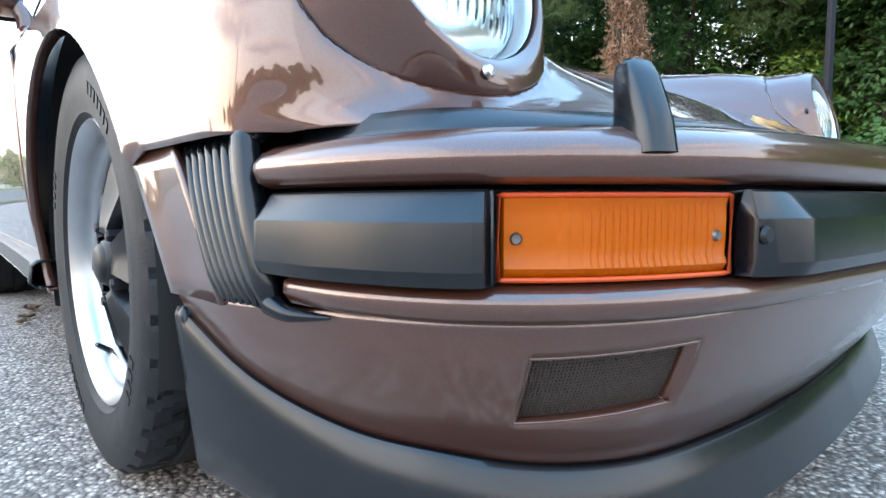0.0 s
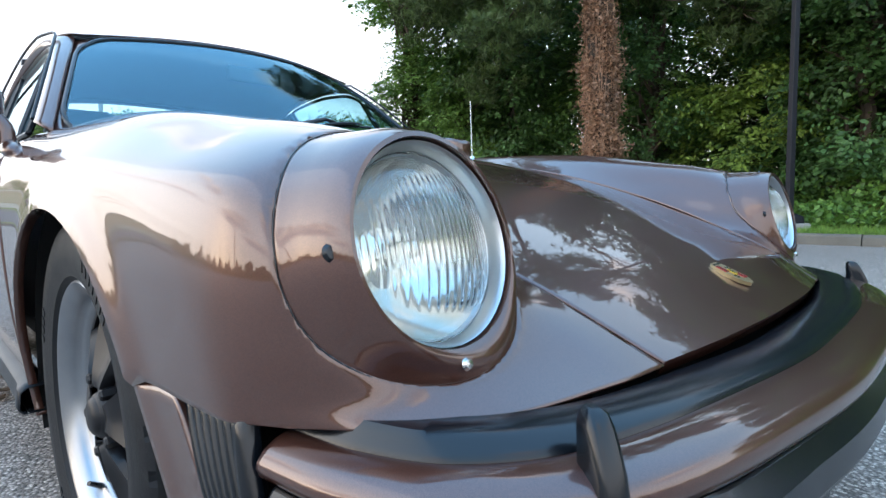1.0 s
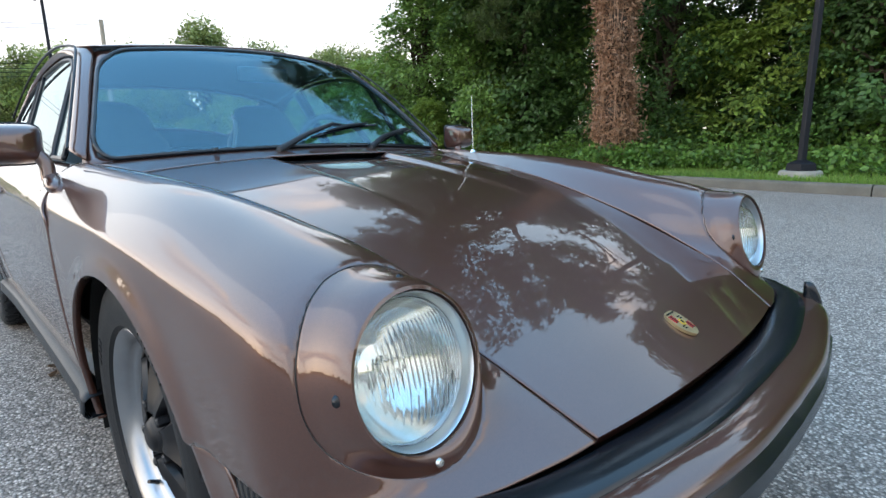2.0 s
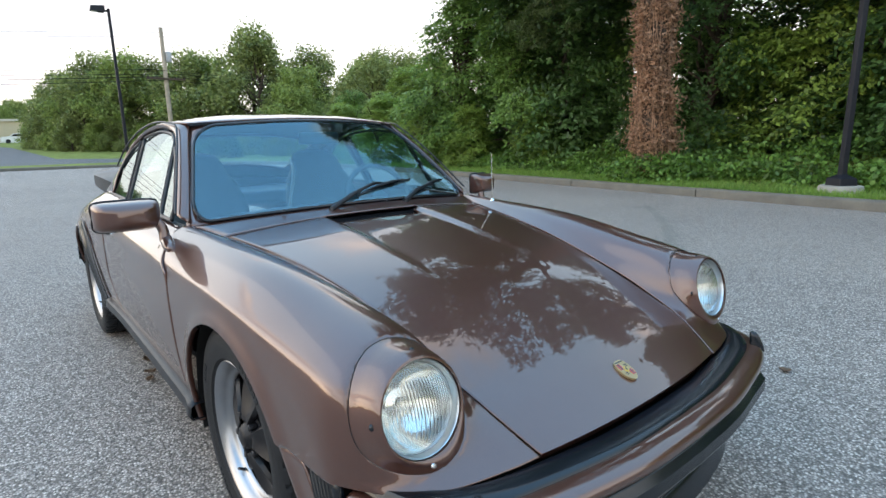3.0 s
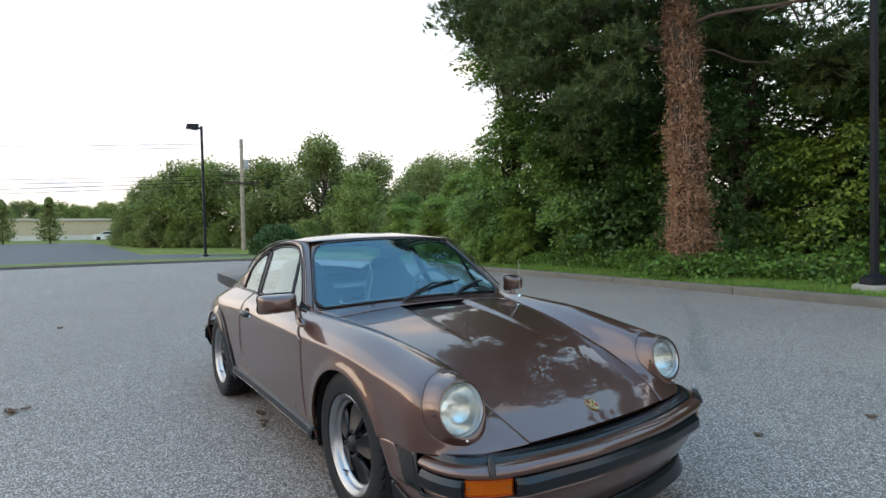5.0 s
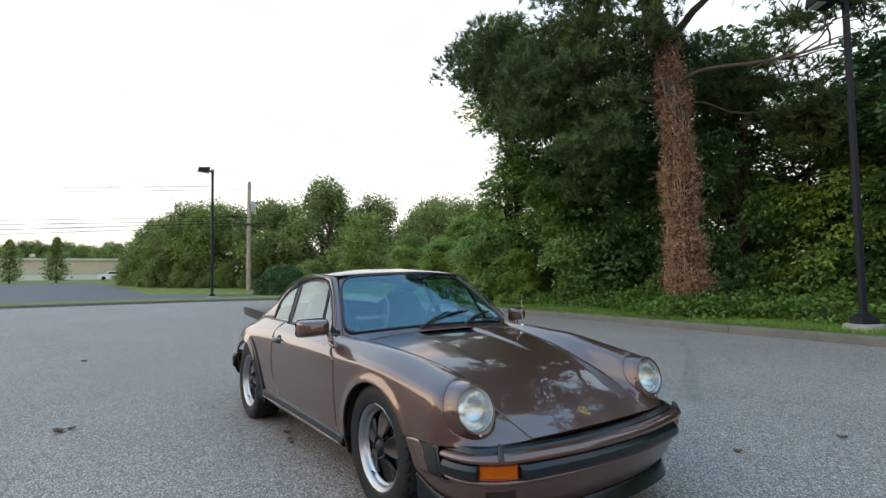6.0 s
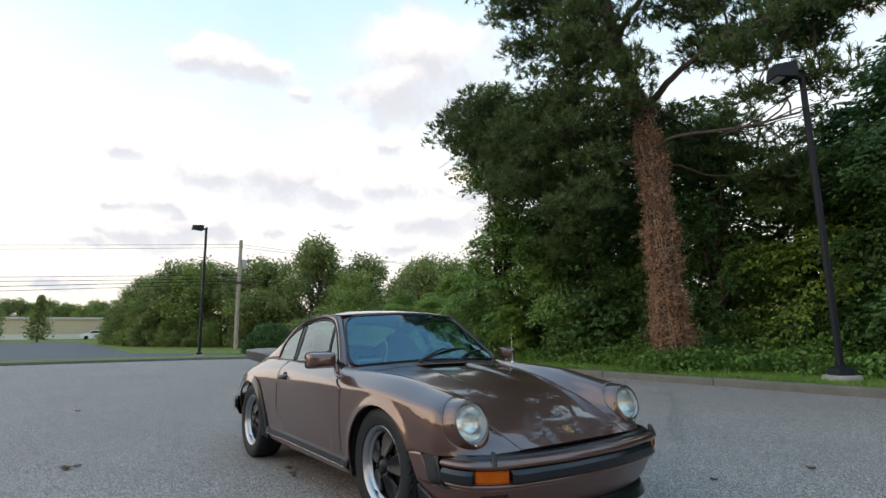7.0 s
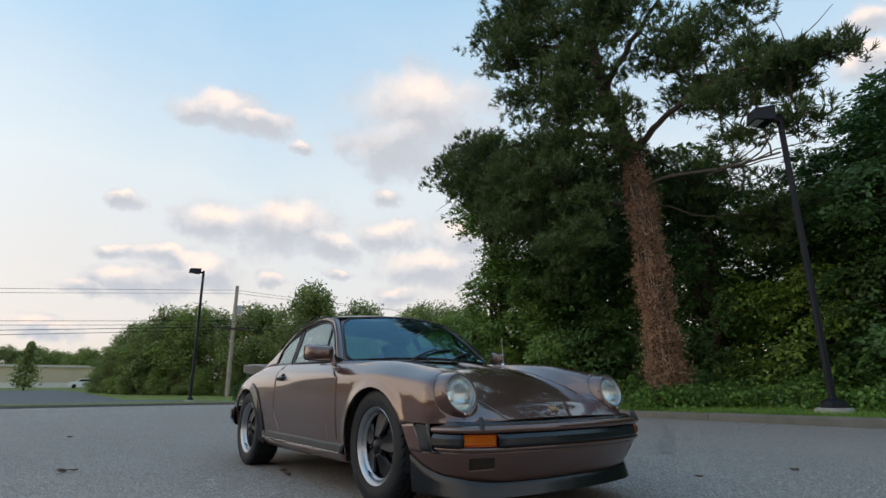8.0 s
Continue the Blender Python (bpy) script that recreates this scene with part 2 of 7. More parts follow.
PAINT = car_paint()
PAINT_WORN = car_paint("stone_worn_bronze_paint", 0.12)
RUBBER = plain("black_rubber", (0.006, 0.008, 0.011), 0.21, vary=0.2, bump=0.03, bump_scale=700, spec=0.5)
TRIM = plain("black_trim", (0.014, 0.016, 0.020), 0.36, vary=0.2, bump=0.1, bump_scale=600, spec=0.3)
TYRE = plain("tyre_rubber", (0.012, 0.013, 0.015), 0.55, spec=0.24, vary=0.25, scale=20, bump=0.3, bump_scale=300)
ALU = plain("polished_alloy", (0.34, 0.35, 0.37), 0.30, metal=1.0, vary=0.06, scale=30)
SATIN = plain("black_satin_alloy", (0.008, 0.008, 0.010), 0.42, metal=0.0, vary=0.2, spec=0.35)
STEEL = plain("bright_steel", (0.62, 0.62, 0.62), 0.25, metal=1.0, vary=0.1, scale=40)
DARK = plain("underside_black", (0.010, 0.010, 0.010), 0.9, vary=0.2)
CLOTH = plain("dark_leather", (0.060, 0.062, 0.068), 0.5, vary=0.2, scale=25, bump=0.2)
GLASS = pane_material("window_glass", (0.62, 0.80, 0.84), 2.1, (0.80, 0.95, 1.0))
SCREEN_GLASS = pane_material("windscreen_glass", (0.56, 0.82, 0.90), 2.25, (0.52, 0.82, 0.95))
REAR_GLASS = pane_material("rear_window_glass", (0.88, 0.95, 0.97), 1.45)
ASPHALT = asphalt("chipped_asphalt", (0.058, 0.050, 0.044), (0.70, 0.60, 0.525), 120.0, 0.10)
FAR_ASPHALT = asphalt("dark_asphalt", (0.05, 0.05, 0.052), (0.20, 0.20, 0.205), 90)
CONCRETE = plain("weathered_concrete", (0.125, 0.114, 0.094), 0.85, vary=0.25, scale=3, bump=0.6, bump_scale=90)
GRASS = plain("grass_ground", (0.170, 0.195, 0.055), 0.95, spec=0.05, vary=0.4, scale=1.2, bump=1.0, bump_scale=120)
BARK = plain("brown_bark", (0.062, 0.044, 0.031), 0.9, vary=0.4, scale=4, bump=1.0, bump_scale=30)
FOOTING = plain("pale_footing_concrete", (0.30, 0.285, 0.25), 0.85, vary=0.2, scale=4, bump=0.5, bump_scale=80)
POSTPAINT = plain("dark_bronze_metal", (0.009, 0.010, 0.015), 0.55, vary=0.2, spec=0.3)
POLEWOOD = plain("grey_pole_wood", (0.34, 0.29, 0.23), 0.85, vary=0.25, scale=2, bump=0.5, bump_scale=40)


# ---------------------------------------------------------------- mesh helpers
def mesh_of(name, verts, faces, smooth=True):
    me = bpy.data.meshes.new(name)
    me.from_pydata([tuple(map(float, v)) for v in verts], [], [tuple(map(int, f)) for f in faces])
    me.validate()
    if smooth:
        me.polygons.foreach_set("use_smooth", [True] * len(me.polygons))
    me.update()
    return me


def part(name, geo, material, parent=None, label="", thick=0.0, smooth=True, bevel=0.0, sharp=42.0):
    """One mesh object, under its thing or part. geo: (verts, faces) or a bmesh."""
    if isinstance(geo, bmesh.types.BMesh):
        me = bpy.data.meshes.new(name)
        bmesh.ops.recalc_face_normals(geo, faces=geo.faces)
        geo.to_mesh(me)
        geo.free()
        if smooth:
            me.polygons.foreach_set("use_smooth", [True] * len(me.polygons))
    else:
        me = mesh_of(name, geo[0], geo[1], smooth)
    if smooth:
        me.set_sharp_from_angle(angle=radians(sharp))
    me.materials.append(material)
    ob = new(name, me)
    if parent:
        ob.parent = parent
    if label:
        ob["label"] = label
    if bevel:
        bv = ob.modifiers.new("bevel", "BEVEL")
        bv.width, bv.segments, bv.limit_method = bevel, 2, "ANGLE"
    if thick:
        so = ob.modifiers.new("solid", "SOLIDIFY")
        so.thickness, so.offset = thick, -1.0
    return ob


def empty(name, label, category, group=""):
    e = new(name)
    e.empty_display_size = 0.1
    return tagged(e, label, category, group)


def grid_faces(nv, nu, wrap_u=False, wrap_v=False):
    f = []
    for i in range(nv if wrap_v else nv - 1):
        for j in range(nu if wrap_u else nu - 1):
            a, b = i * nu + j, i * nu + (j + 1) % nu
            c, d = ((i + 1) % nv) * nu + (j + 1) % nu, ((i + 1) % nv) * nu + j
            f.append((a, b, c, d))
    return f


def sheet(G, centre=(0, 1.2, 0.35)):
    """Verts and faces of a grid of points G[v][u], turned so that it faces away from centre."""
    G = np.asarray(G, float)
    nv, nu = G.shape[:2]
    V = G.reshape(-1, 3)
    F = grid_faces(nv, nu)
    i, j = nv // 2, nu // 2
    n = np.cross(G[min(i + 1, nv - 1), j] - G[i - 1, j], G[i, min(j + 1, nu - 1)] - G[i, j - 1])
    if np.dot(n, G[i, j] - np.asarray(centre)) > 0:
        F = [f[::-1] for f in F]
    return V, F


def mirrored(geo, side):
    """The half given at x > 0, or its mirror at x < 0."""
    V, F = np.array(geo[0], float), geo[1]
    if side > 0:
        return V, F
    V = V * np.array([-1, 1, 1])
    return V, [f[::-1] for f in F]


def joined(*geos):
    V, F, n = [], [], 0
    for v, f in geos:
        V.append(np.asarray(v, float))
        F += [tuple(k + n for k in q) for q in f]
        n += len(v)
    return np.concatenate(V), F


def pchip(ts, ys):
    """A smooth curve through keys that never overshoots; ys may be rows of any width."""
    ts, ys = np.asarray(ts, float), np.asarray(ys, float)
    h = np.diff(ts)
    sh = h.reshape(-1, *([1] * (ys.ndim - 1)))
    d = np.diff(ys, axis=0) / sh
    m = np.zeros_like(ys)
    m[0], m[-1] = d[0], d[-1]
    a, b = d[:-1], d[1:]
    w1, w2 = 2 * sh[1:] + sh[:-1], sh[1:] + 2 * sh[:-1]
    ok = a * b > 0
    with np.errstate(divide="ignore", invalid="ignore"):
        hm = (w1 + w2) / (w1 / a + w2 / b)
    m[1:-1] = np.where(ok, hm, 0)

    def at(t):
        t = np.clip(np.asarray(t, float), ts[0], ts[-1])
        k = np.clip(np.searchsorted(ts, t, "right") - 1, 0, len(ts) - 2)
        u = (t - ts[k]) / h[k]
        shape = np.shape(u) + (1,) * (ys.ndim - 1)
        u, hh = u.reshape(shape), h[k].reshape(shape)
        return ((1 + 2 * u) * (1 - u) ** 2 * ys[k] + u * (1 - u) ** 2 * hh * m[k] + u * u * (3 - 2 * u) * ys[k + 1] + u * u * (u - 1) * hh * m[k + 1])

    return at


def spline(ts, ys):
    """Catmull-Rom with true spacing: rounder than pchip, for body curves."""
    ts, ys = np.asarray(ts, float), np.asarray(ys, float)
    h = np.diff(ts)
    sh = h.reshape(-1, *([1] * (ys.ndim - 1)))
    d = np.diff(ys, axis=0) / sh
    m = np.zeros_like(ys)
    m[0], m[-1] = d[0], d[-1]
    m[1:-1] = (d[:-1] * sh[1:] + d[1:] * sh[:-1]) / (sh[1:] + sh[:-1])

    def at(t):
        t = np.clip(np.asarray(t, float), ts[0], ts[-1])
        k = np.clip(np.searchsorted(ts, t, "right") - 1, 0, len(ts) - 2)
        u = (t - ts[k]) / h[k]
        shape = np.shape(u) + (1,) * (ys.ndim - 1)
        u, hh = u.reshape(shape), h[k].reshape(shape)
        return ((1 + 2 * u) * (1 - u) ** 2 * ys[k] + u * (1 - u) ** 2 * hh * m[k] + u * u * (3 - 2 * u) * ys[k + 1] + u * u * (u - 1) * hh * m[k + 1])

    return at


def relax(G, rounds, hold_edges=True):
    """Evens a grid out, so that its reflections run smoothly."""
    G = np.array(G, float)
    for _ in range(rounds):
        A = G.copy()
        A[1:-1, 1:-1] = 0.5 * G[1:-1, 1:-1] + 0.125 * (G[:-2, 1:-1] + G[2:, 1:-1] + G[1:-1, :-2] + G[1:-1, 2:])
        G = A
    return G


def tube(points, radius, sides=8, closed=False, caps=True):
    """A round bar along points. radius: one number or one for each point."""
    P = np.asarray(points, float)
    n = len(P)
    R = np.broadcast_to(np.asarray(radius, float), (n,))
    T = np.roll(P, -1, 0) - np.roll(P, 1, 0) if closed else np.gradient(P, axis=0)
    T /= np.linalg.norm(T, axis=1, keepdims=True) + 1e-9
    ref = np.array([0, 0, 1.0]) if abs(T[:, 2]).mean() < 0.8 else np.array([1.0, 0, 0])
    U = np.cross(T, ref)
    U /= np.linalg.norm(U, axis=1, keepdims=True) + 1e-9
    W = np.cross(T, U)
    ang = np.linspace(0, 2 * np.pi, sides, endpoint=False)
    V = P[:, None] + R[:, None, None] * (np.cos(ang)[None, :, None] * U[:, None] + np.sin(ang)[None, :, None] * W[:, None])
    F = grid_faces(n, sides, True, closed)
    if caps and not closed:
        F += [tuple(range(sides))[::-1], tuple((n - 1) * sides + k for k in range(sides))]
    return V.reshape(-1, 3), F


def lathe(profile, segments=64, axis="x"):
    """Turns (radius, along) pairs about an axis."""
    ang = np.linspace(0, 2 * np.pi, segments, endpoint=False)
    V = []
    for r, a in profile:
        c, s = r * np.cos(ang), r * np.sin(ang)
        V.append(np.stack([np.full(segments, a), c, s] if axis == "x" else [c, s, np.full(segments, a)], -1))
    return np.concatenate(V), grid_faces(len(profile), segments, True)


def block(a, b):
    """A box from corner a to corner b."""
    (x0, y0, z0), (x1, y1, z1) = a, b
    V = [(x, y, z) for z in (z0, z1) for x, y in ((x0, y0), (x1, y0), (x1, y1), (x0, y1))]
    return V, [(3, 2, 1, 0), (4, 5, 6, 7), (0, 1, 5, 4), (1, 2, 6, 5), (2, 3, 7, 6), (3, 0, 4, 7)]


def placed(geo, m):
    V = np.asarray(geo[0], float)
    M = np.array(m)
    return V @ M[:3, :3].T + M[:3, 3], geo[1]


def fluted_lens():
    """Thick clear glass that bends what lies behind it."""
    m = bpy.data.materials.new("fluted_glass")
    m.use_nodes = True
    b = m.node_tree.nodes["Principled BSDF"]
    b.inputs["Base Color"].default_value = (0.97, 0.98, 0.955, 1)
    b.inputs["Roughness"].default_value, b.inputs["Transmission Weight"].default_value = 0.0, 1.0
    b.inputs["IOR"].default_value = 1.45
    return m


LENS_FLUTED = fluted_lens()

# ---------------------------------------------------------------- ground
RNG = np.random.default_rng(7)


def rise(y):
    """The land beyond the far kerb climbs gently."""
    return 0.024 * max(0.0, min(y, 200.0) - 36.0)


KERB_KEYS = [(8.6, -45), (8.1, -12), (7.95, -2), (8.0, 0.5), (8.3, 3), (8.85, 7), (9.4, 11.5), (10.0, 17), (10.1, 23), (9.2, 27), (7.0, 29.2), (3.5, 30.6), (-3, 31.2), (-14, 31.0), (-60, 30.0)]
kerb_line = spline(np.arange(len(KERB_KEYS)), KERB_KEYS)(np.linspace(0, len(KERB_KEYS) - 1, 113))


def kerb_x(y):
    """Where the kerb beside the woods runs, for y below 23."""
    side = kerb_line[kerb_line[:, 1] < 24][:64]
    return float(np.interp(y, side[:, 1], side[:, 0]))


ys = np.concatenate([np.linspace(-1500, -60, 8), np.linspace(-50, 36, 20), np.linspace(44, 200, 14), np.linspace(260, 1500, 6)])
xs = np.concatenate([np.linspace(-1500, -90, 7), np.linspace(-80, 80, 20), np.linspace(100, 1500, 7)])
land = np.array([[(x, y, -0.06 + rise(y) * 1.0) for x in xs] for y in ys])
ground = part("ground", sheet(land, (0, 0, -5)), GRASS)
tagged(ground, "flat grassy land reaching to the horizon", "ground", kind="structure")

# the lot: one sheet of asphalt inside the kerb
ring = [tuple(p) for p in kerb_line] + [(-60, -45)]
bm = bmesh.new()
bmesh.ops.contextual_create(bm, geom=[bm.verts.new((x, y, 0)) for x, y in ring])
bmesh.ops.triangulate(bm, faces=bm.faces)
lot = part("parking_lot", bm, ASPHALT, smooth=False)
if lot.data.polygons[0].normal.z < 0:
    lot.data.flip_normals()
tagged(lot, "worn grey asphalt parking lot with bare chippings", "pavement", kind="structure")

# second lot and drive behind the far kerb
bm = bmesh.new()
far_ring = [(-90, 37), (11.5, 36.2), (11.5, 39.0), (5.0, 42.0), (2.6, 46.5), (2.0, 60), (1.2, 80), (-1.0, 92), (-90, 98)]
bmesh.ops.contextual_create(bm, geom=[bm.verts.new((x, y, -0.03 + rise(y))) for x, y in far_ring])
bmesh.ops.triangulate(bm, faces=bm.faces)
drive = part("road", bm, FAR_ASPHALT, smooth=False)
tagged(drive, "dark asphalt drive and empty lot beyond the verge", "road", kind="structure")

# kerb stones, each about three metres
kerb = tagged(new("kerb"), "weathered concrete kerb with open joints", "kerb", kind="structure")
dense = spline(np.arange(len(KERB_KEYS)), KERB_KEYS)(np.linspace(0, len(KERB_KEYS) - 1, 1400))
arc = np.concatenate([[0], np.cumsum(np.linalg.norm(np.diff(dense, axis=0), axis=1))])
for s0 in np.arange(0, arc[-1] - 3, 3.0):
    s = np.linspace(s0 + 0.008, s0 + 2.992, 7)
    p = np.stack([np.interp(s, arc, dense[:, k]) for k in (0, 1)], -1)
    q = np.stack([np.interp(s + 0.05, arc, dense[:, k]) for k in (0, 1)], -1)
    t = (q - p) / np.linalg.norm(q - p, axis=1, keepdims=True)
    out = np.stack([t[:, 1], -t[:, 0]], -1)
    lift = RNG.normal(0, 0.004)
    prof = [(-0.005, -0.05), (0.0, 0.105), (0.012, 0.134), (0.035, 0.146), (0.15, 0.149), (0.155, -0.05)]
    G = np.array([[(*(p[i] + out[i] * o), z + (lift if z > 0 else 0)) for o, z in prof] for i in range(7)])
    V, F = sheet(G, (p[3][0], p[3][1], -5))
    F = list(F) + [tuple(range(6)), tuple(36 + k for k in range(6))[::-1]]
    part("kerb_stone", (V, F), CONCRETE, kerb)

# bank of grass between kerb and woods, one raised sheet
bank = []
for y in np.linspace(-45, 23, 90):
    k = kerb_x(y)
    bank.append([(k + d, y, z + 0.015 * math.sin(y * 1.7 + d * 3) * (d > 0.3)) for d, z in ((0.13, 0.06), (0.16, 0.143), (0.5, 0.150), (1.0, 0.175), (1.6, 0.24), (2.6, 0.40), (5, 0.62), (12, 0.9), (30, 1.2), (60, 1.0))])
verge = part("grass_bank", sheet(np.array(bank), (20, 0, -9)), GRASS)
tagged(verge, "mown grass verge rising towards the woods", "grass", kind="structure")
far_bank = []
for x in np.linspace(-60, 9, 60):
    k = float(np.interp(x, dense[::-1, 0][:560], dense[::-1, 1][:560]))
    far_bank.append([(x, k + d, z) for d, z in ((0.13, 0.06), (0.16, 0.143), (1.0, 0.18), (3.0, 0.17), (5.2, 0.02), (6.0, -0.06))])
verge2 = part("grass_strip", sheet(np.array(far_bank), (0, 33, -9)), GRASS)
tagged(verge2, "narrow grass strip behind the far kerb", "grass", kind="structure")


def bank_height(x, y):
    d = x - kerb_x(y)
    return float(np.interp(d, [0.16, 0.5, 1.0, 1.6, 2.6, 5, 12, 30], [0.143, 0.150, 0.175, 0.24, 0.40, 0.62, 0.9, 1.2]))


# ---------------------------------------------------------------- plants
def quads(name, V, material, smooth=False):
    """A mesh of loose four-cornered leaves from an array (n, 4, 3)."""
    n = len(V)
    me = bpy.data.meshes.new(name)
    me.vertices.add(4 * n)
    me.vertices.foreach_set("co", V.reshape(-1).astype(np.float32))
    me.loops.add(4 * n)
    me.loops.foreach_set("vertex_index", np.arange(4 * n, dtype=np.int32))
    me.polygons.add(n)
    me.polygons.foreach_set("loop_start", np.arange(0, 4 * n, 4, dtype=np.int32))
    me.polygons.foreach_set("loop_total", np.full(n, 4, dtype=np.int32))
    me.update(calc_edges=True)
    me.materials.append(material)
    return me


def unit(a):
    return a / (np.linalg.norm(a, axis=-1, keepdims=True) + 1e-9)


def leaves_at(P, size, rng, aspect=0.55, up=0.5, along=None):
    """Pointed leaves at points P, tipped every way, with a bias upwards."""
    n = len(P)
    N = unit(rng.normal(size=(n, 3)) + np.array([0, 0, up]))
    A = unit(np.cross(N, rng.normal(size=(n, 3)))) if along is None else along
    B = np.cross(N, A) if along is None else unit(np.cross(A, rng.normal(size=(n, 3))))
    s = size * rng.uniform(0.6, 1.35, (n, 1))
    fold = N * s * 0.12 if along is None else 0
    return np.stack([P - A * s * 0.5, P + B * s * aspect * 0.5 + fold, P + A * s * 0.6, P - B * s * aspect * 0.5 + fold], 1)


def clumps_in(lobes, count, rng, shell=0.5):
    """Points on the outer parts of a set of ellipsoids (centre, radii)."""
    vol = np.array([l[1][0] * l[1][1] * l[1][2] for l in lobes]) ** 0.75
    pick = rng.choice(len(lobes), count, p=vol / vol.sum())
    C, R = np.array([l[0] for l in lobes], float)[pick], np.array([l[1] for l in lobes], float)[pick]
    d = unit(rng.normal(size=(count, 3)))
    return C + d * R * rng.uniform(shell, 1.0, (count, 1)) ** 0.7


def sprays(C, D, per, radius, size, rng, aspect=0.55):
    """Leaves set on flat drooping twigs: twig centres C, directions D away from the trunk."""
    n = len(C)
    flat = unit(D * np.array([1, 1, 0.25]) + rng.normal(0, 0.25, (n, 3)))
    N = unit(np.array([0, 0, 1.0]) + 0.45 * D + rng.normal(0, 0.22, (n, 3)))
    B = unit(np.cross(N, flat))
    A = np.cross(B, N)
    R = radius * rng.uniform(0.6, 1.35, (n, 1, 1))
    u = rng.uniform(-1, 1, (n, per, 1))
    v = rng.normal(0, 0.42, (n, per, 1)) * (1.15 - 0.5 * u)
    P = C[:, None] + A[:, None] * u * R + B[:, None] * v * R + N[:, None] * rng.normal(0, 0.07, (n, per, 1)) * R
    P[..., 2:] -= 0.28 * R * np.clip(u + 0.3, 0, 2) ** 2
    P = P.reshape(-1, 3)
    m = len(P)
    LN = unit(np.repeat(N, per, 0) + rng.normal(0, 0.38, (m, 3)))
    way = np.repeat(A, per, 0) + np.repeat(B, per, 0) * np.sign(v.reshape(-1, 1)) * 0.8 + rng.normal(0, 0.35, (m, 3))
    LB = unit(np.cross(LN, way))
    LA = np.cross(LB, LN)
    s = size * rng.uniform(0.6, 1.35, (m, 1))
    return np.stack([P - LA * s * 0.5, P + LB * s * aspect * 0.5 - LN * s * 0.08, P + LA * s * 0.6 - LN * s * 0.10, P - LB * s * aspect * 0.5 - LN * s * 0.08], 1)


def limb(a, b, r0, r1, rng, n=7, sag=0.08):
    a, b = np.asarray(a, float), np.asarray(b, float)
    t = np.linspace(0, 1, n)[:, None]
    P = a + (b - a) * t
    L = np.linalg.norm(b - a)
    P[1:-1] += rng.normal(0, sag * L * 0.35, (n - 2, 3))
    return tube(P, np.linspace(r0, r1, n), 7)


LEAF_MID = leafy("green_leaves", (0.016, 0.040, 0.009), (0.195, 0.335, 0.066))
LEAF_DARK = leafy("dark_green_leaves", (0.009, 0.026, 0.008), (0.088, 0.180, 0.044))
LEAF_LIGHT = leafy("light_green_leaves", (0.042, 0.085, 0.014), (0.28, 0.40, 0.068))
NEEDLE = leafy("pine_needles", (0.010, 0.024, 0.008), (0.110, 0.165, 0.045), 0.9)
# leaves of distant trees: the haze of the air is mixed into the colour
LEAF_HAZED = leafy("hazed_green_leaves", (0.055, 0.085, 0.024), (0.26, 0.31, 0.095))
VINE = leafy("dry_vine", (0.036, 0.021, 0.014), (0.45, 0.265, 0.160), 2.5, 1.0)
IVY = leafy("ivy_leaves", (0.012, 0.034, 0.007), (0.150, 0.280, 0.046), 1.6)
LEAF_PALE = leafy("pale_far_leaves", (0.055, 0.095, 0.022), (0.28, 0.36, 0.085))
BLADE = leafy("grass_blades", (0.05, 0.105, 0.018), (0.19, 0.325, 0.050), 1.5)


def broadleaf(height, spread, seed, leaf, n_clumps, per, size, low=0.15, label="leafy green tree at the edge of the woods", lobe_n=14, dense=False):
    """A broad-leaved tree: trunk with limbs, crown of separate leaves in uneven clumps."""
    rng = np.random.default_rng(seed)
    tree = empty("tree", label, "tree")
    top = (rng.normal(0, 0.1) * spread, rng.normal(0, 0.1) * spread, height * 0.82)
    wood = [limb((0, 0, -0.3), top, 0.035 * height ** 0.9, 0.03, rng, 9, 0.05)]
    lobes = []
    for k in range(lobe_n):
        h = low + (1 - low) * (k + 0.5) / lobe_n
        girth = math.sin(math.pi * min(1, 0.22 + 0.76 * h)) ** 0.7
        ang = k * 2.4 + rng.normal(0, 0.5)
        rad = spread * 0.5 * girth * rng.uniform(0.35, 0.95)
        c = (rad * math.cos(ang), rad * math.sin(ang), height * (h * 0.95))
        r = spread * rng.uniform(0.10, 0.22)
        lobes.append((c, (r, r, r * rng.uniform(0.6, 0.95))))
        wood.append(limb((top[0] * h * 0.6, top[1] * h * 0.6, height * max(0.06, h * 0.62)), c, 0.012 * height ** 0.8, 0.012, rng))
    part("trunk", joined(*wood), BARK, tree)
    C = clumps_in(lobes, n_clumps, rng)
    D = unit(C - np.array([0, 0, height * 0.45]))
    if dense:
        P = (C[:, None] + rng.normal(0, spread * 0.046, (n_clumps, per, 3))).reshape(-1, 3)
        V = leaves_at(P, size, rng, 0.6, 0.8)
    else:
        V = sprays(C, D, per, spread * 0.078, size, rng)
    ob = new("crown", quads("crown", V, leaf))
    ob.parent = tree
    return tree


def turned(x, y, z, s=1.0, rz=0.0, sz=None):
    return Matrix.LocRotScale((x, y, z), Euler((0, 0, radians(rz))), (s, s, sz or s))


def plant(proto, x, y, z, s, rz, label=""):
    t = copy_thing(proto, turned(x, y, z, s, rz))
    t.scale = (s, s, s)
    if label:
        t["label"] = label
    return t


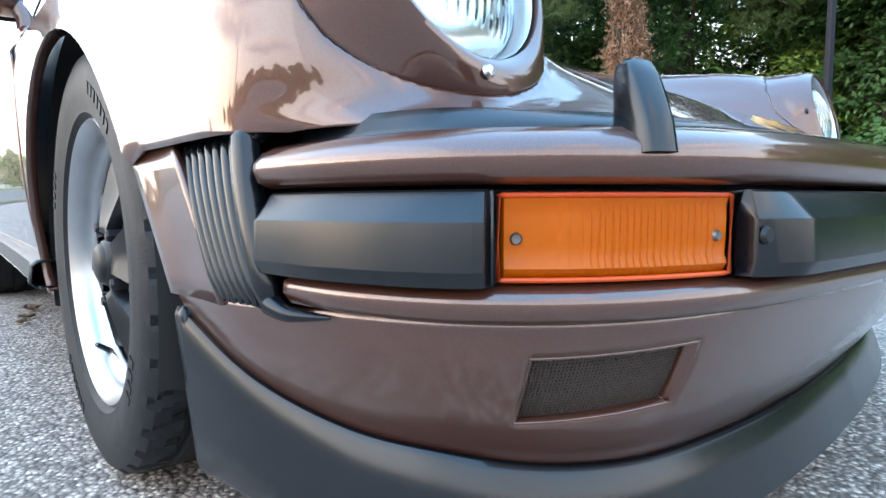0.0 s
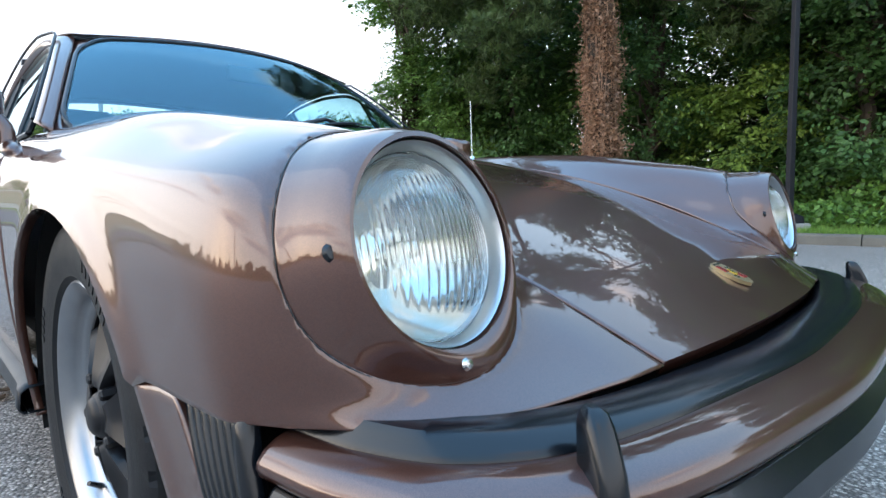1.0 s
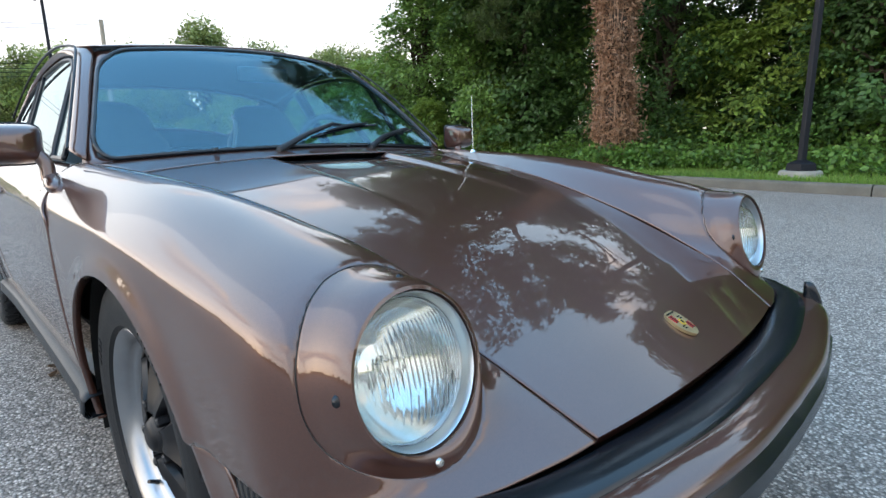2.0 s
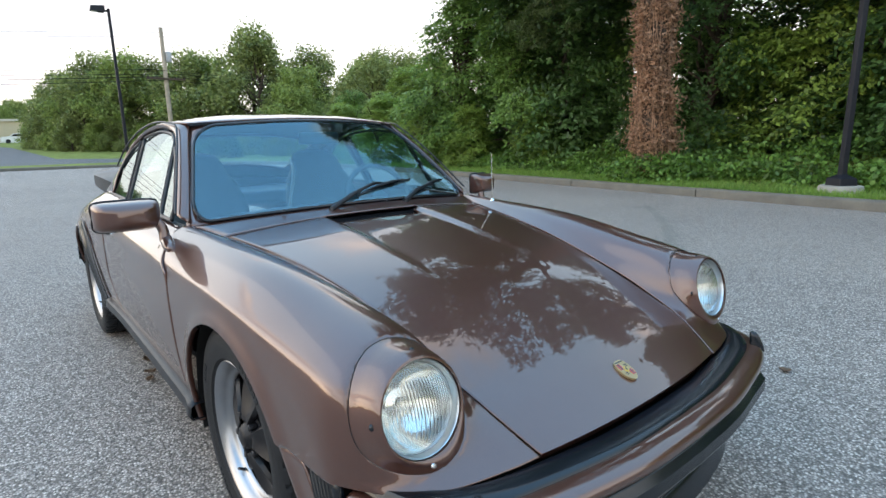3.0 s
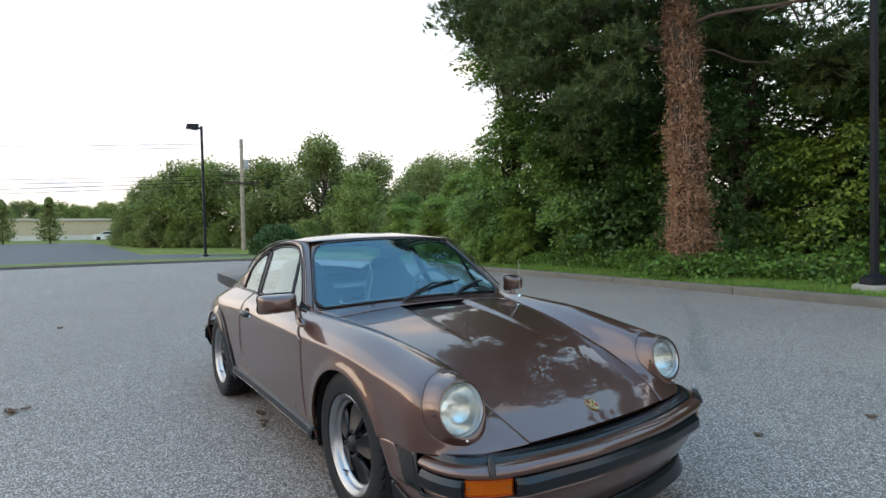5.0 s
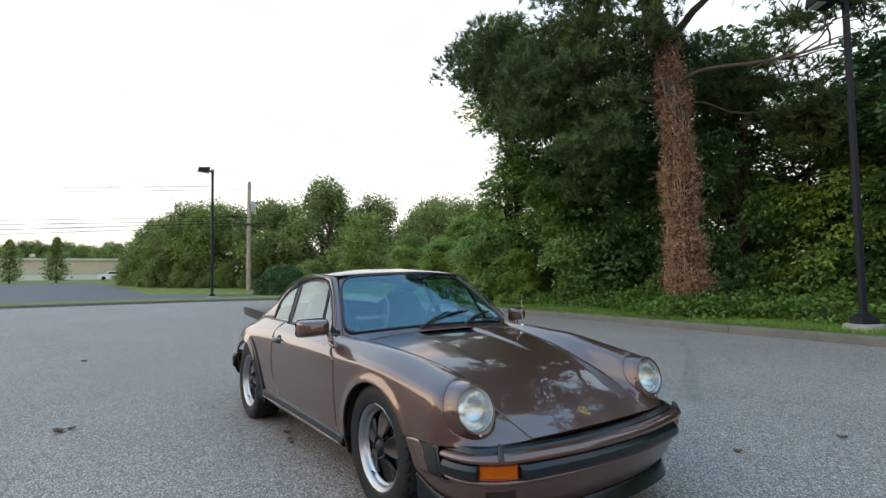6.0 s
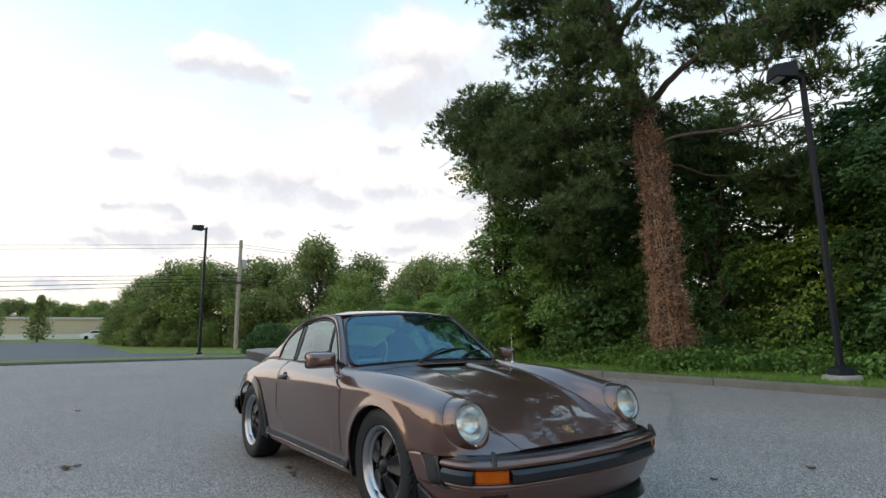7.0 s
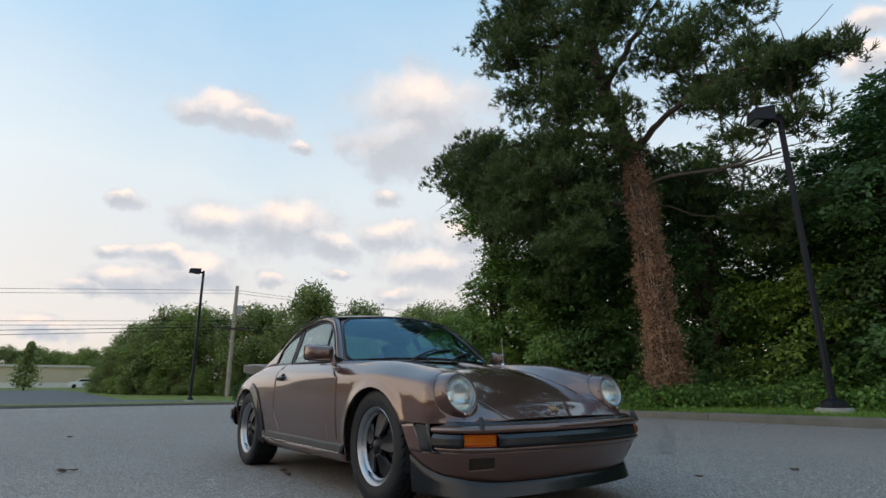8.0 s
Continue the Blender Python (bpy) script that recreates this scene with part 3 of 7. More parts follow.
near_a = broadleaf(7.5, 6.0, 11, LEAF_MID, 820, 40, 0.15, 0.05, lobe_n=26)
near_b = broadleaf(9.0, 6.5, 12, LEAF_DARK, 840, 40, 0.155, 0.05, "dark green leafy tree in the woods", 26)
near_c = broadleaf(6.0, 5.0, 13, LEAF_LIGHT, 700, 40, 0.14, 0.04, "light green young tree in the woods", 24)
tall_leafy = broadleaf(11.0, 6.0, 31, LEAF_MID, 480, 40, 0.15, 0.66, "tall leafy tree grown up beside the pine", 16)
tall_leafy.matrix_basis = turned(12.2, 13.2, 0.5, 1.0, 0)
far_a = broadleaf(10.0, 7.5, 14, LEAF_HAZED, 640, 20, 0.27, 0.03, "leafy tree in the distant tree line", 22, True)
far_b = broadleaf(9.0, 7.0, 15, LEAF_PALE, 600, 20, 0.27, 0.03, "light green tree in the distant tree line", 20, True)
near_a.matrix_basis = turned(12.0, 12.9, 0.5, 0.78, 20)
near_b.matrix_basis = turned(13.6, 9.8, 0.6, 1.0, 50)
near_c.matrix_basis = turned(13.2, 2.7, 0.6, 0.80, 10)
WOODS = [(near_a, 12.2, 10.6, 0.72, 80), (near_c, 12.2, 16.2, 0.62, 0), (near_b, 15.5, 13.0, 0.9, 140), (near_a, 14.6, 6.2, 1.05, 200), (near_b, 12.5, 0.6, 0.72, 120), (near_b, 12.4, 4.9, 0.70, 220),
         (near_a, 12.6, -1.8, 0.9, 300), (near_b, 14.0, -4.2, 1.05, 90), (near_c, 12.2, -5.5, 0.9, 210), (near_a, 13.2, -8.5, 1.0, 40), (near_b, 15.0, -11.5, 1.1, 160), (near_c, 12.5, -13, 1.0, 20),
         (near_b, 17.5, 11.0, 1.15, 10), (near_a, 17.0, 2.5, 0.85, 75), (near_b, 15.6, 0.3, 0.95, 310), (near_b, 15.2, -2.4, 1.10, 35), (near_b, 13.4, -1.6, 0.95, 190), (near_b, 17.0, -6.0, 1.2, 70), (near_b, 13.6, 1.9, 0.72, 250), (near_b, 18.5, -1.0, 1.1, 150), (near_b, 17.2, -3.5, 1.0, 15), (near_a, 19.0, 18.0, 0.62, 330), (near_c, 13.6, 20.5, 0.5, 60), (near_b, 18.5, 24.5, 0.5, 100),
         (near_c, 11.2, 14.3, 0.40, 140), (near_c, 11.7, 17.8, 0.46, 250), (near_c, 10.9, 11.6, 0.34, 40), (near_c, 11.6, 9.3, 0.36, 300), (near_a, 15.5, 26.5, 0.45, 130), (near_c, 13.4, 24.0, 0.45, 10)]
for proto, x, y, s, rz in WOODS:
    plant(proto, x, y, min(1.0, bank_height(x, min(y, 22.9))) - 0.1, s, rz)
far_a.matrix_basis = turned(19, 50, rise(50), 1.12, 0)
far_b.matrix_basis = turned(10.0, 61, rise(61), 1.02, 0)
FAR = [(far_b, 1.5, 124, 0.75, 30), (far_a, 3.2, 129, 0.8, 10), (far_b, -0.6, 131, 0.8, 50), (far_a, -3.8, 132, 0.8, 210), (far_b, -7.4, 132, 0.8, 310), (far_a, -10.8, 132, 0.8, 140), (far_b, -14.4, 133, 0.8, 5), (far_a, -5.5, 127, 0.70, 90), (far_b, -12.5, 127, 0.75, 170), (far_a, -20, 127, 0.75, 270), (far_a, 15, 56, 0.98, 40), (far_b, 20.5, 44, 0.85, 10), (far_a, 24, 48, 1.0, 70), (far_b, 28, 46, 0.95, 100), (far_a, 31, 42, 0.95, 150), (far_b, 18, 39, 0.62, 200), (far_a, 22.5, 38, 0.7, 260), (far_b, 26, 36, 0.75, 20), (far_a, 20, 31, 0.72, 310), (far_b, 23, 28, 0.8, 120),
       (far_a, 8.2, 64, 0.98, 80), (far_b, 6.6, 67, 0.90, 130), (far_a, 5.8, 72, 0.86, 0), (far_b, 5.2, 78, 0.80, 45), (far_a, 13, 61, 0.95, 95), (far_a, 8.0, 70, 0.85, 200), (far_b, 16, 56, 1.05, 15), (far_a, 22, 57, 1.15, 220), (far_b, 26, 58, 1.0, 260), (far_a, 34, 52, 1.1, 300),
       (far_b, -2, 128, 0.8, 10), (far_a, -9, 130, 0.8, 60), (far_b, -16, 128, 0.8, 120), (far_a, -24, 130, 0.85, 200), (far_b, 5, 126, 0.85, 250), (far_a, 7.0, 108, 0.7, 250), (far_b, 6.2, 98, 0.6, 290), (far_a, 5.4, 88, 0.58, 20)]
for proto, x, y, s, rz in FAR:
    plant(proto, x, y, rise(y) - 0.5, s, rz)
# low growth at the foot of the distant tree line
LOW = [(3.6, 84, 0.42), (3.4, 74, 0.40), (4.4, 67.5, 0.42), (5.6, 63.5, 0.44), (7.3, 61, 0.40), (9.0, 59.5, 0.42), (10.8, 57.5, 0.40), (13.4, 54.0, 0.44), (15.5, 43.5, 0.40), (17.2, 40.0, 0.38), (14.6, 49.0, 0.36), (19.0, 36.0, 0.40), (20.5, 32.5, 0.42), (20.0, 29.0, 0.40), (22.0, 26.0, 0.42), (18.6, 38.6, 0.36)]
for k, (x, y, s) in enumerate(LOW):
    plant((far_b, far_a)[k % 2], x, y, rise(y) - 1.0, s, 67 * k, "low leafy growth at the foot of the tree line")
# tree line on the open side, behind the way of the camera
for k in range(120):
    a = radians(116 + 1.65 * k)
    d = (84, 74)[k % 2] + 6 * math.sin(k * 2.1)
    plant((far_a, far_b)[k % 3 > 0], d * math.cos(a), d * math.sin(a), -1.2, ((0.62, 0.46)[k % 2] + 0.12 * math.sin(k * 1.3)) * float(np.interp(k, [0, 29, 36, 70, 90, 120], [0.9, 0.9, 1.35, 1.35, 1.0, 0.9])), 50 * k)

# dark conifers before the far building
def conifer(height, seed):
    rng = np.random.default_rng(seed)
    tree = empty("conifer", "small dark conifer before the far building", "tree")
    part("trunk", tube([(0, 0, -0.2), (0, 0, height * 0.5), (0.03, 0, height)], [0.12, 0.08, 0.02], 8), BARK, tree)
    n = 1900
    h = rng.uniform(0.04, 1, n) ** 0.85
    a = rng.uniform(0, 6.283, n)
    r = np.minimum((1 - h) ** 0.6, 0.25 + 3.0 * h) * height * 0.36 * rng.uniform(0.3, 1.15, n) * (0.70 + 0.45 * np.sin(a * 3 + h * 23) * np.sin(h * 31)) + 0.08
    P = np.stack([r * np.cos(a), r * np.sin(a), h * height - 0.12 * r], -1)
    ob = new("crown", quads("crown", leaves_at(P, 0.42, rng, 0.4), LEAF_HAZED))
    ob.parent = tree
    return tree


con = conifer(6.2, 3)
con.matrix_basis = turned(-4.6, 92, rise(92), 1.05)
plant(con, -9.9, 93, rise(93), 0.98, 140)

# round clipped bush by the drive
def round_bush():
    rng = np.random.default_rng(5)
    bush = empty("bush", "dense rounded dark green bush beside the drive", "bush")
    part("stems", joined(*[limb((rng.normal(0, 0.1), rng.normal(0, 0.1), -0.1), (rng.normal(0, 0.8), rng.normal(0, 0.8), 1.5), 0.04, 0.015, rng) for _ in range(9)]), BARK, bush)
    d = unit(rng.normal(size=(9000, 3)))
    d[:, 2] = np.abs(d[:, 2]) * 1.0 - 0.05
    P = d * np.array([1.95, 1.7, 2.15]) * (0.94 + 0.07 * np.sin(d[:, :1] * 7 + d[:, 2:] * 5) * np.sin(d[:, 1:2] * 6 + 1)) * rng.uniform(0.84, 1.03, (9000, 1)) + rng.normal(0, 0.05, (9000, 3))
    ob = new("leaves", quads("leaves", leaves_at(P, 0.15, rng), LEAF_DARK))
    ob.parent = bush
    return bush


round_bush().matrix_basis = turned(11.6, 40.5, 0.10, 1.15)

# the great pine with its vine-clad trunk
def pine():
    rng = np.random.default_rng(21)
    tree = empty("pine_tree", "tall dark pine, its trunk clad in dry brown vines", "tree")
    stem = spline(np.arange(7), [(9.55, 4.5, 0.1), (9.5, 4.55, 2.2), (9.5, 4.62, 4.6), (9.5, 4.85, 6.6), (9.5, 5.3, 8.2), (9.5, 5.75, 11), (9.6, 5.9, 15)])(np.linspace(0, 6, 26))
    wood = [tube(stem, np.interp(np.arange(26), [0, 14, 25], [0.30, 0.235, 0.09]), 14)]
    mains = [[(9.5, 4.85, 6.6), (9.55, 3.9, 7.2), (9.5, 2.5, 7.7), (9.4, 0.9, 7.3)], [(9.5, 5.0, 7.2), (9.3, 6.6, 8.0), (9.3, 8.8, 8.5), (9.5, 12.0, 9.0)], [(9.5, 4.7, 5.2), (9.0, 6.0, 5.7), (9.0, 8.0, 6.4), (9.4, 10.6, 6.8)], [(9.5, 5.5, 9.6), (9.4, 7.0, 11.2), (9.5, 9.2, 12.4)], [(9.5, 5.4, 9.0), (9.6, 4.2, 10.2), (9.8, 2.6, 11.6)]]
    mains_pts = []
    for m in mains:
        c = spline(np.arange(len(m)), m)(np.linspace(0, len(m) - 1, 16)) + rng.normal(0, 0.03, (16, 3))
        wood.append(tube(c, np.linspace(0.105, 0.022, 16), 8))
        mains_pts.append(c)
    mains_pts = np.concatenate(mains_pts)
    boughs = [(9.52, 12.79, 1.5, 0.0), (7.73, 11.1, 1.5, -0.8), (5.88, 11.6, 1.5, 0.4), (4.28, 10.6, 1.3, -0.9), (9.36, 10.69, 1.0, 0.6), (5.29, 9.4, 1.1, -1.2), (3.58, 9.2, 1.3, 0.2), (2.47, 8.6, 1.0, -0.5), (1.68, 7.9, 1.0, 0.3),
              (0.74, 7.35, 0.85, -0.2), (0.16, 7.15, 0.5, 0.1), (3.15, 7.9, 0.8, 0.5), (2.1, 7.1, 0.6, -0.4), (1.2, 7.0, 0.7, 0.5), (1.84, 5.9, 0.5, -0.5), (0.93, 6.05, 0.55, 0.1), (11.65, 8.35, 1.2, 0.3), (10.1, 8.4, 1.3, -0.6), (8.06, 7.2, 1.4, -1.0),
              (6.6, 6.2, 1.1, -1.1), (12.65, 9.3, 0.95, 0.0), (10.78, 6.9, 0.9, 0.6), (7.95, 8.6, 1.2, 0.7), (6.22, 8.0, 0.9, -1.1), (9.12, 6.4, 1.0, -0.2), (6.38, 4.5, 1.1, -0.9), (7.6, 5.2, 1.1, 0.5), (8.5, 14.2, 1.6, 0.8), (5.5, 14.0, 1.7, -0.5), (3.2, 12.4, 1.5, 0.6),
              (6.9, 13.0, 1.4, -1.6), (1.8, 10.2, 1.0, 1.0), (6.0, 15.6, 1.4, 0.2), (7.0, 6.9, 1.3, -0.6), (9.0, 7.9, 1.3, 0.3), (5.7, 5.5, 0.8, -0.8), (5.1, 6.7, 0.8, -0.9), (11.0, 7.4, 1.2, 0.0), (12.3, 8.2, 1.2, 0.2), (8.4, 5.6, 1.2, -0.4), (10.0, 6.0, 1.1, 0.3), (5.2, 8.4, 1.0, -1.2), (4.6, 7.4, 0.7, -1.0), (7.2, 9.9, 1.3, 0.5), (4.2, 6.0, 1.4, 2.2), (2.6, 4.6, 1.3, 2.4), (6.2, 7.2, 1.4, 2.2), (8.4, 4.2, 1.2, 1.8), (3.0, 8.6, 1.2, 2.0)]
    lobes = []
    for y, z, r, dx in boughs:
        c = np.array([9.5 + dx, y, z])
        lobes.append((c, (r * 1.05, r * 1.1, r * 0.62)))
        roots = mains_pts if abs(y - 5.3) > 1.6 else stem[14:]
        k = int(np.argmin(np.linalg.norm(roots - c, axis=1)))
        wood.append(limb(roots[k], c, 0.035, 0.012, rng, 6, 0.06))
        for _ in range(4):
            wood.append(limb(c, c + rng.normal(0, 0.5, 3) * r, 0.016, 0.006, rng, 4))
    wood.append(tube(spline(np.arange(4), [(9.5, 4.6, 5.5), (9.2, 3.82, 5.59), (8.9, 2.2, 5.2), (8.6, 1.0, 5.02)])(np.linspace(0, 3, 14)), np.linspace(0.05, 0.02, 14), 8))
    for _ in range(7):
        wood.append(limb((8.9, rng.uniform(1.0, 2.6), 5.15), (8.9 + rng.normal(0, 0.4), rng.uniform(0.0, 2.2), rng.uniform(4.6, 5.9)), 0.02, 0.006, rng, 5))
    part("trunk", joined(*wood), BARK, tree, "rough brown bark")
    # tufts: fans of long needles, set on flat pads of twigs
    pads, fine = [], []
    for (c, R) in lobes:
        for _ in range(int(8 + 11 * R[0] ** 2)):
            d = unit(rng.normal(size=3))
            p = c + d * np.array(R) * rng.uniform(0.25, 1.05)
            pads.append((*p, rng.uniform(0.28, 0.55) * (0.6 + 0.4 * R[0])))
            fine.append(limb(c, p, 0.012, 0.005, rng, 4))
    part("twig", joined(*fine), BARK, tree)["kind"] = "stuff"
    pads = np.array(pads)
    NT = 17500
    pick = rng.choice(len(pads), NT, p=pads[:, 3] ** 2 / (pads[:, 3] ** 2).sum())
    turn, off = rng.uniform(0, 2 * np.pi, NT), np.sqrt(rng.uniform(0, 1, NT))
    away = np.stack([np.cos(turn), np.sin(turn), np.zeros(NT)], -1)
    tufts = pads[pick, :3] + away * (off * pads[pick, 3])[:, None]
    tufts[:, 2] += rng.normal(0, 0.05, NT) + 0.10 - 0.22 * off**2
    axis = unit(rng.normal(size=(NT, 3)) * 0.35 + away * 0.55 + np.array([0, 0, 0.55]))
    per = 21
    D = unit(axis[:, None] * 0.8 + rng.normal(0, 0.45, (NT, per, 3)))
    base = tufts[:, None] + axis[:, None] * rng.uniform(-0.12, 0.08, (NT, per, 1))
    L = rng.uniform(0.10, 0.18, (NT, per, 1))
    side = unit(np.cross(D, rng.normal(size=D.shape))) * 0.0115
    V = np.stack([base - side, base + side, base + D * L + side * 0.4, base + D * L - side * 0.4], 2).reshape(-1, 4, 3)
    ob = new("crown", quads("crown", V, NEEDLE))
    ob.parent, ob["label"] = tree, "dark green long-needled boughs"
    # dry vines: stems winding up and shreds of dead leaf
    vines = []
    for k in range(44):
        a0, tw = rng.uniform(0, 6.28), rng.normal(0, 0.25)
        z0, z1 = rng.uniform(0.2, 1.0), rng.uniform(3.5, 7.0)
        zz = np.linspace(z0, z1, 16)
        cx = np.stack([np.interp(zz, stem[:, 2], stem[:, i]) for i in (0, 1)], -1)
        rr = 0.325 - 0.017 * zz + rng.uniform(0.0, 0.05) + rng.normal(0, 0.012, 16)
        aa = a0 + tw * (zz - z0) + rng.normal(0, 0.05, 16)
        vines.append(tube(np.stack([cx[:, 0] + rr * np.cos(aa), cx[:, 1] + rr * np.sin(aa), zz], -1), rng.uniform(0.005, 0.013), 5))
    part("vine_stem", joined(*vines), VINE, tree, "dry reddish-brown vine stems")
    n = 40000
    zz = rng.uniform(0.3, 7.2, n) ** 1.0
    aa = rng.uniform(0, 6.283, n)
    cx = np.stack([np.interp(zz, stem[:, 2], stem[:, i]) for i in (0, 1)], -1)
    wob = 0.06 * np.sin(zz * 3.1 + aa * 2) + 0.04 * np.sin(zz * 7.7)
    rr = 0.335 - 0.023 * zz + wob + np.abs(rng.normal(0, 0.075, n)) * rng.choice([0.6, 1.6], n, p=[0.75, 0.25])
    P = np.stack([cx[:, 0] + rr * np.cos(aa), cx[:, 1] + rr * np.sin(aa), zz], -1)
    hang = unit(rng.normal(size=(n, 3)) * 0.8 + np.array([0, 0, -0.45]))
    ob = new("vine_leaves", quads("vine_leaves", leaves_at(P, 0.082, rng, 0.34, along=hang), VINE))
    ob.parent, ob["label"] = tree, "shreds of dead brown vine"
    return tree


pine()

# undergrowth along the foot of the woods and grass on the verge
n = 42000
yy = RNG.uniform(-14, 24, n)
dd = 1.02 + np.abs(RNG.normal(0, 0.9, n)) + 0.10 * np.sin(yy * 0.9) + 0.07 * np.sin(yy * 3.7)
kx = np.interp(yy, kerb_line[:60, 1], kerb_line[:60, 0])
lump = 0.24 + 0.16 * np.sin(yy * 1.3) * np.sin(dd * 2.1 + yy * 0.6) + 0.12 * np.sin(yy * 4.1 + dd * 3) + 0.22 * (dd - 1.3)
zz = np.interp(dd, [0.16, 0.5, 1.0, 1.6, 2.6, 5], [0.143, 0.150, 0.175, 0.24, 0.40, 0.62]) + np.clip(lump, 0.06, 1.3) * RNG.uniform(0.15, 1, n)
P = np.stack([kx + dd, yy, zz], -1)
# it grows up round the foot of the pine
a, d = RNG.uniform(0, 6.283, 4200), 0.30 + np.abs(RNG.normal(0, 0.22, 4200))
foot = np.stack([9.5 + d * np.cos(a), 4.5 + 1.3 * d * np.sin(a), 0.16 + np.clip(0.70 - 0.45 * d, 0.08, 1) * RNG.uniform(0.0, 1, 4200)], -1)
ivy = new("undergrowth", quads("undergrowth", leaves_at(np.concatenate([P, foot]), 0.092, RNG, 0.7, 0.8), IVY))
tagged(ivy, "low leafy undergrowth and ivy along the wood edge", "undergrowth", kind="stuff")


def blades(n, x, y, z, h):
    P = np.stack([x, y, z], -1)
    D = unit(RNG.normal(0, 0.45, (n, 3)) + np.array([0, 0, 1.0]))
    S = unit(np.cross(D, RNG.normal(size=(n, 3)))) * 0.006
    H = h * RNG.uniform(0.5, 1.4, (n, 1))
    return np.stack([P - S, P + S, P + D * H + S * 0.2, P + D * H - S * 0.2], 1)


n = 70000
yy = RNG.uniform(-9, 20, n)
dd = 0.15 + 1.7 * RNG.uniform(0, 1, n) ** 1.1
kx = np.interp(yy, kerb_line[:60, 1], kerb_line[:60, 0])
zz = np.interp(dd, [0.16, 0.5, 1.0, 1.6, 2.6], [0.130, 0.135, 0.160, 0.225, 0.385])
turf = new("grass", quads("grass", blades(n, kx + dd, yy, zz, 0.08), BLADE))
tagged(turf, "short uneven green grass on the verge", "grass", kind="stuff")


# ---------------------------------------------------------------- posts, wires, building
def lamp_post(height, reach, label, thick=0.072):
    post = empty("lamp_post", label, "lamp post")
    part("footing", lathe([(0.0, -0.25), (0.30, -0.25), (0.30, 0.09), (0.285, 0.125), (0.27, 0.13), (0.0, 0.13)], 28, "z"), FOOTING, post, "round weathered concrete footing")
    sq = lambda r, z: [(-r, -r, z), (r, -r, z), (r, r, z), (-r, r, z)]
    V = sq(0.15, 0.125) + sq(0.14, 0.24) + sq(thick, 0.30) + sq(thick * 0.88, height)
    F = [tuple(4 * i + k for k in q) for i in range(3) for q in ((0, 1, 5, 4), (1, 2, 6, 5), (2, 3, 7, 6), (3, 0, 4, 7))] + [(12, 13, 14, 15)]
    part("pole", (V, F), POSTPAINT, post, "square dark metal pole", smooth=False, bevel=0.012)
    part("arm", block((-0.22, -0.04, height - 0.17), (0.06, 0.04, height - 0.07)), POSTPAINT, post, smooth=False)
    hv = [(-0.20, -0.20, 0), (-0.20, 0.20, 0), (-0.20 - reach, 0.17, 0.03), (-0.20 - reach, -0.17, 0.03), (-0.16, -0.19, 0.33), (-0.16, 0.19, 0.33), (-0.16 - reach, 0.15, 0.28), (-0.16 - reach, -0.15, 0.28)]
    head = part("lamp_head", placed((hv, [(0, 1, 2, 3), (7, 6, 5, 4), (4, 5, 1, 0), (5, 6, 2, 1), (6, 7, 3, 2), (7, 4, 0, 3)]), pose(0, 0, height - 0.22)), POSTPAINT, post, "dark shoebox lamp head", smooth=False, bevel=0.015)
    part("diffuser", block((-0.16 - reach, -0.13, height - 0.205), (-0.26, 0.13, height - 0.197)), plain("lamp_diffuser", (0.5, 0.5, 0.48), 0.3), head, smooth=False)
    return post


lamp_post(7.8, 0.62, "dark metal lot lamp post on a concrete footing").matrix_basis = turned(4.65, 31.9, 0.14)
lamp_post(5.84, 0.40, "dark metal lamp post before the pine boughs", 0.047).matrix_basis = turned(8.95, 1.03, 0.13, 1, -35)

def utility_pole(px, py, pz, label, arms=(6.10, 9.75)):
    """Wooden pole with crossarm, insulators and transformer; its top is ten metres up."""
    pole = empty("utility_pole", label, "utility pole")
    part("pole", tube([(px, py, pz - 0.3), (px, py, pz + 5), (px + 0.05, py, pz + 10.3)], [0.21, 0.19, 0.16], 12), POLEWOOD, pole)
    for dz in arms:
        part("crossarm", block((px - 1.5, py - 0.08 - 0.2, pz + dz), (px + 1.5, py + 0.08 - 0.2, pz + dz + 0.17)), BARK, pole, smooth=False)
        for dx in (-1.0, -0.5, 0.5, 1.0):
            part("insulator", placed(lathe([(0, 0), (0.05, 0), (0.06, 0.06), (0.03, 0.14), (0, 0.15)], 10, "z"), pose(px + dx * 1.4, py - 0.2, pz + dz + 0.17)), DARK, pole)
    part("transformer", placed(lathe([(0, 0), (0.22, 0), (0.23, 0.05), (0.23, 0.75), (0.18, 0.82), (0, 0.84)], 16, "z"), pose(px + 0.40, py - 0.1, pz + 7.6)), ENAMEL, pole)
    return pole


ENAMEL = plain("grey_enamel", (0.35, 0.36, 0.37), 0.5)
px, py = 11.4, 50.0
pz = rise(py)
utility_pole(px, py, pz, "grey wooden utility pole with crossarm and wires", (6.10,))
utility_pole(-43.3, 12.4, -0.06, "grey wooden utility pole before the tree line across the lot")
utility_pole(-58.0, 36.0, -0.06, "grey wooden utility pole before the tree line across the lot")


def wire(a, b, sag, r=0.013):
    a, b = np.asarray(a, float), np.asarray(b, float)
    t = np.linspace(0, 1, 24)[:, None]
    P = a + (b - a) * t
    P[:, 2:] -= sag * 4 * t * (1 - t)
    return tube(P, r, 5)


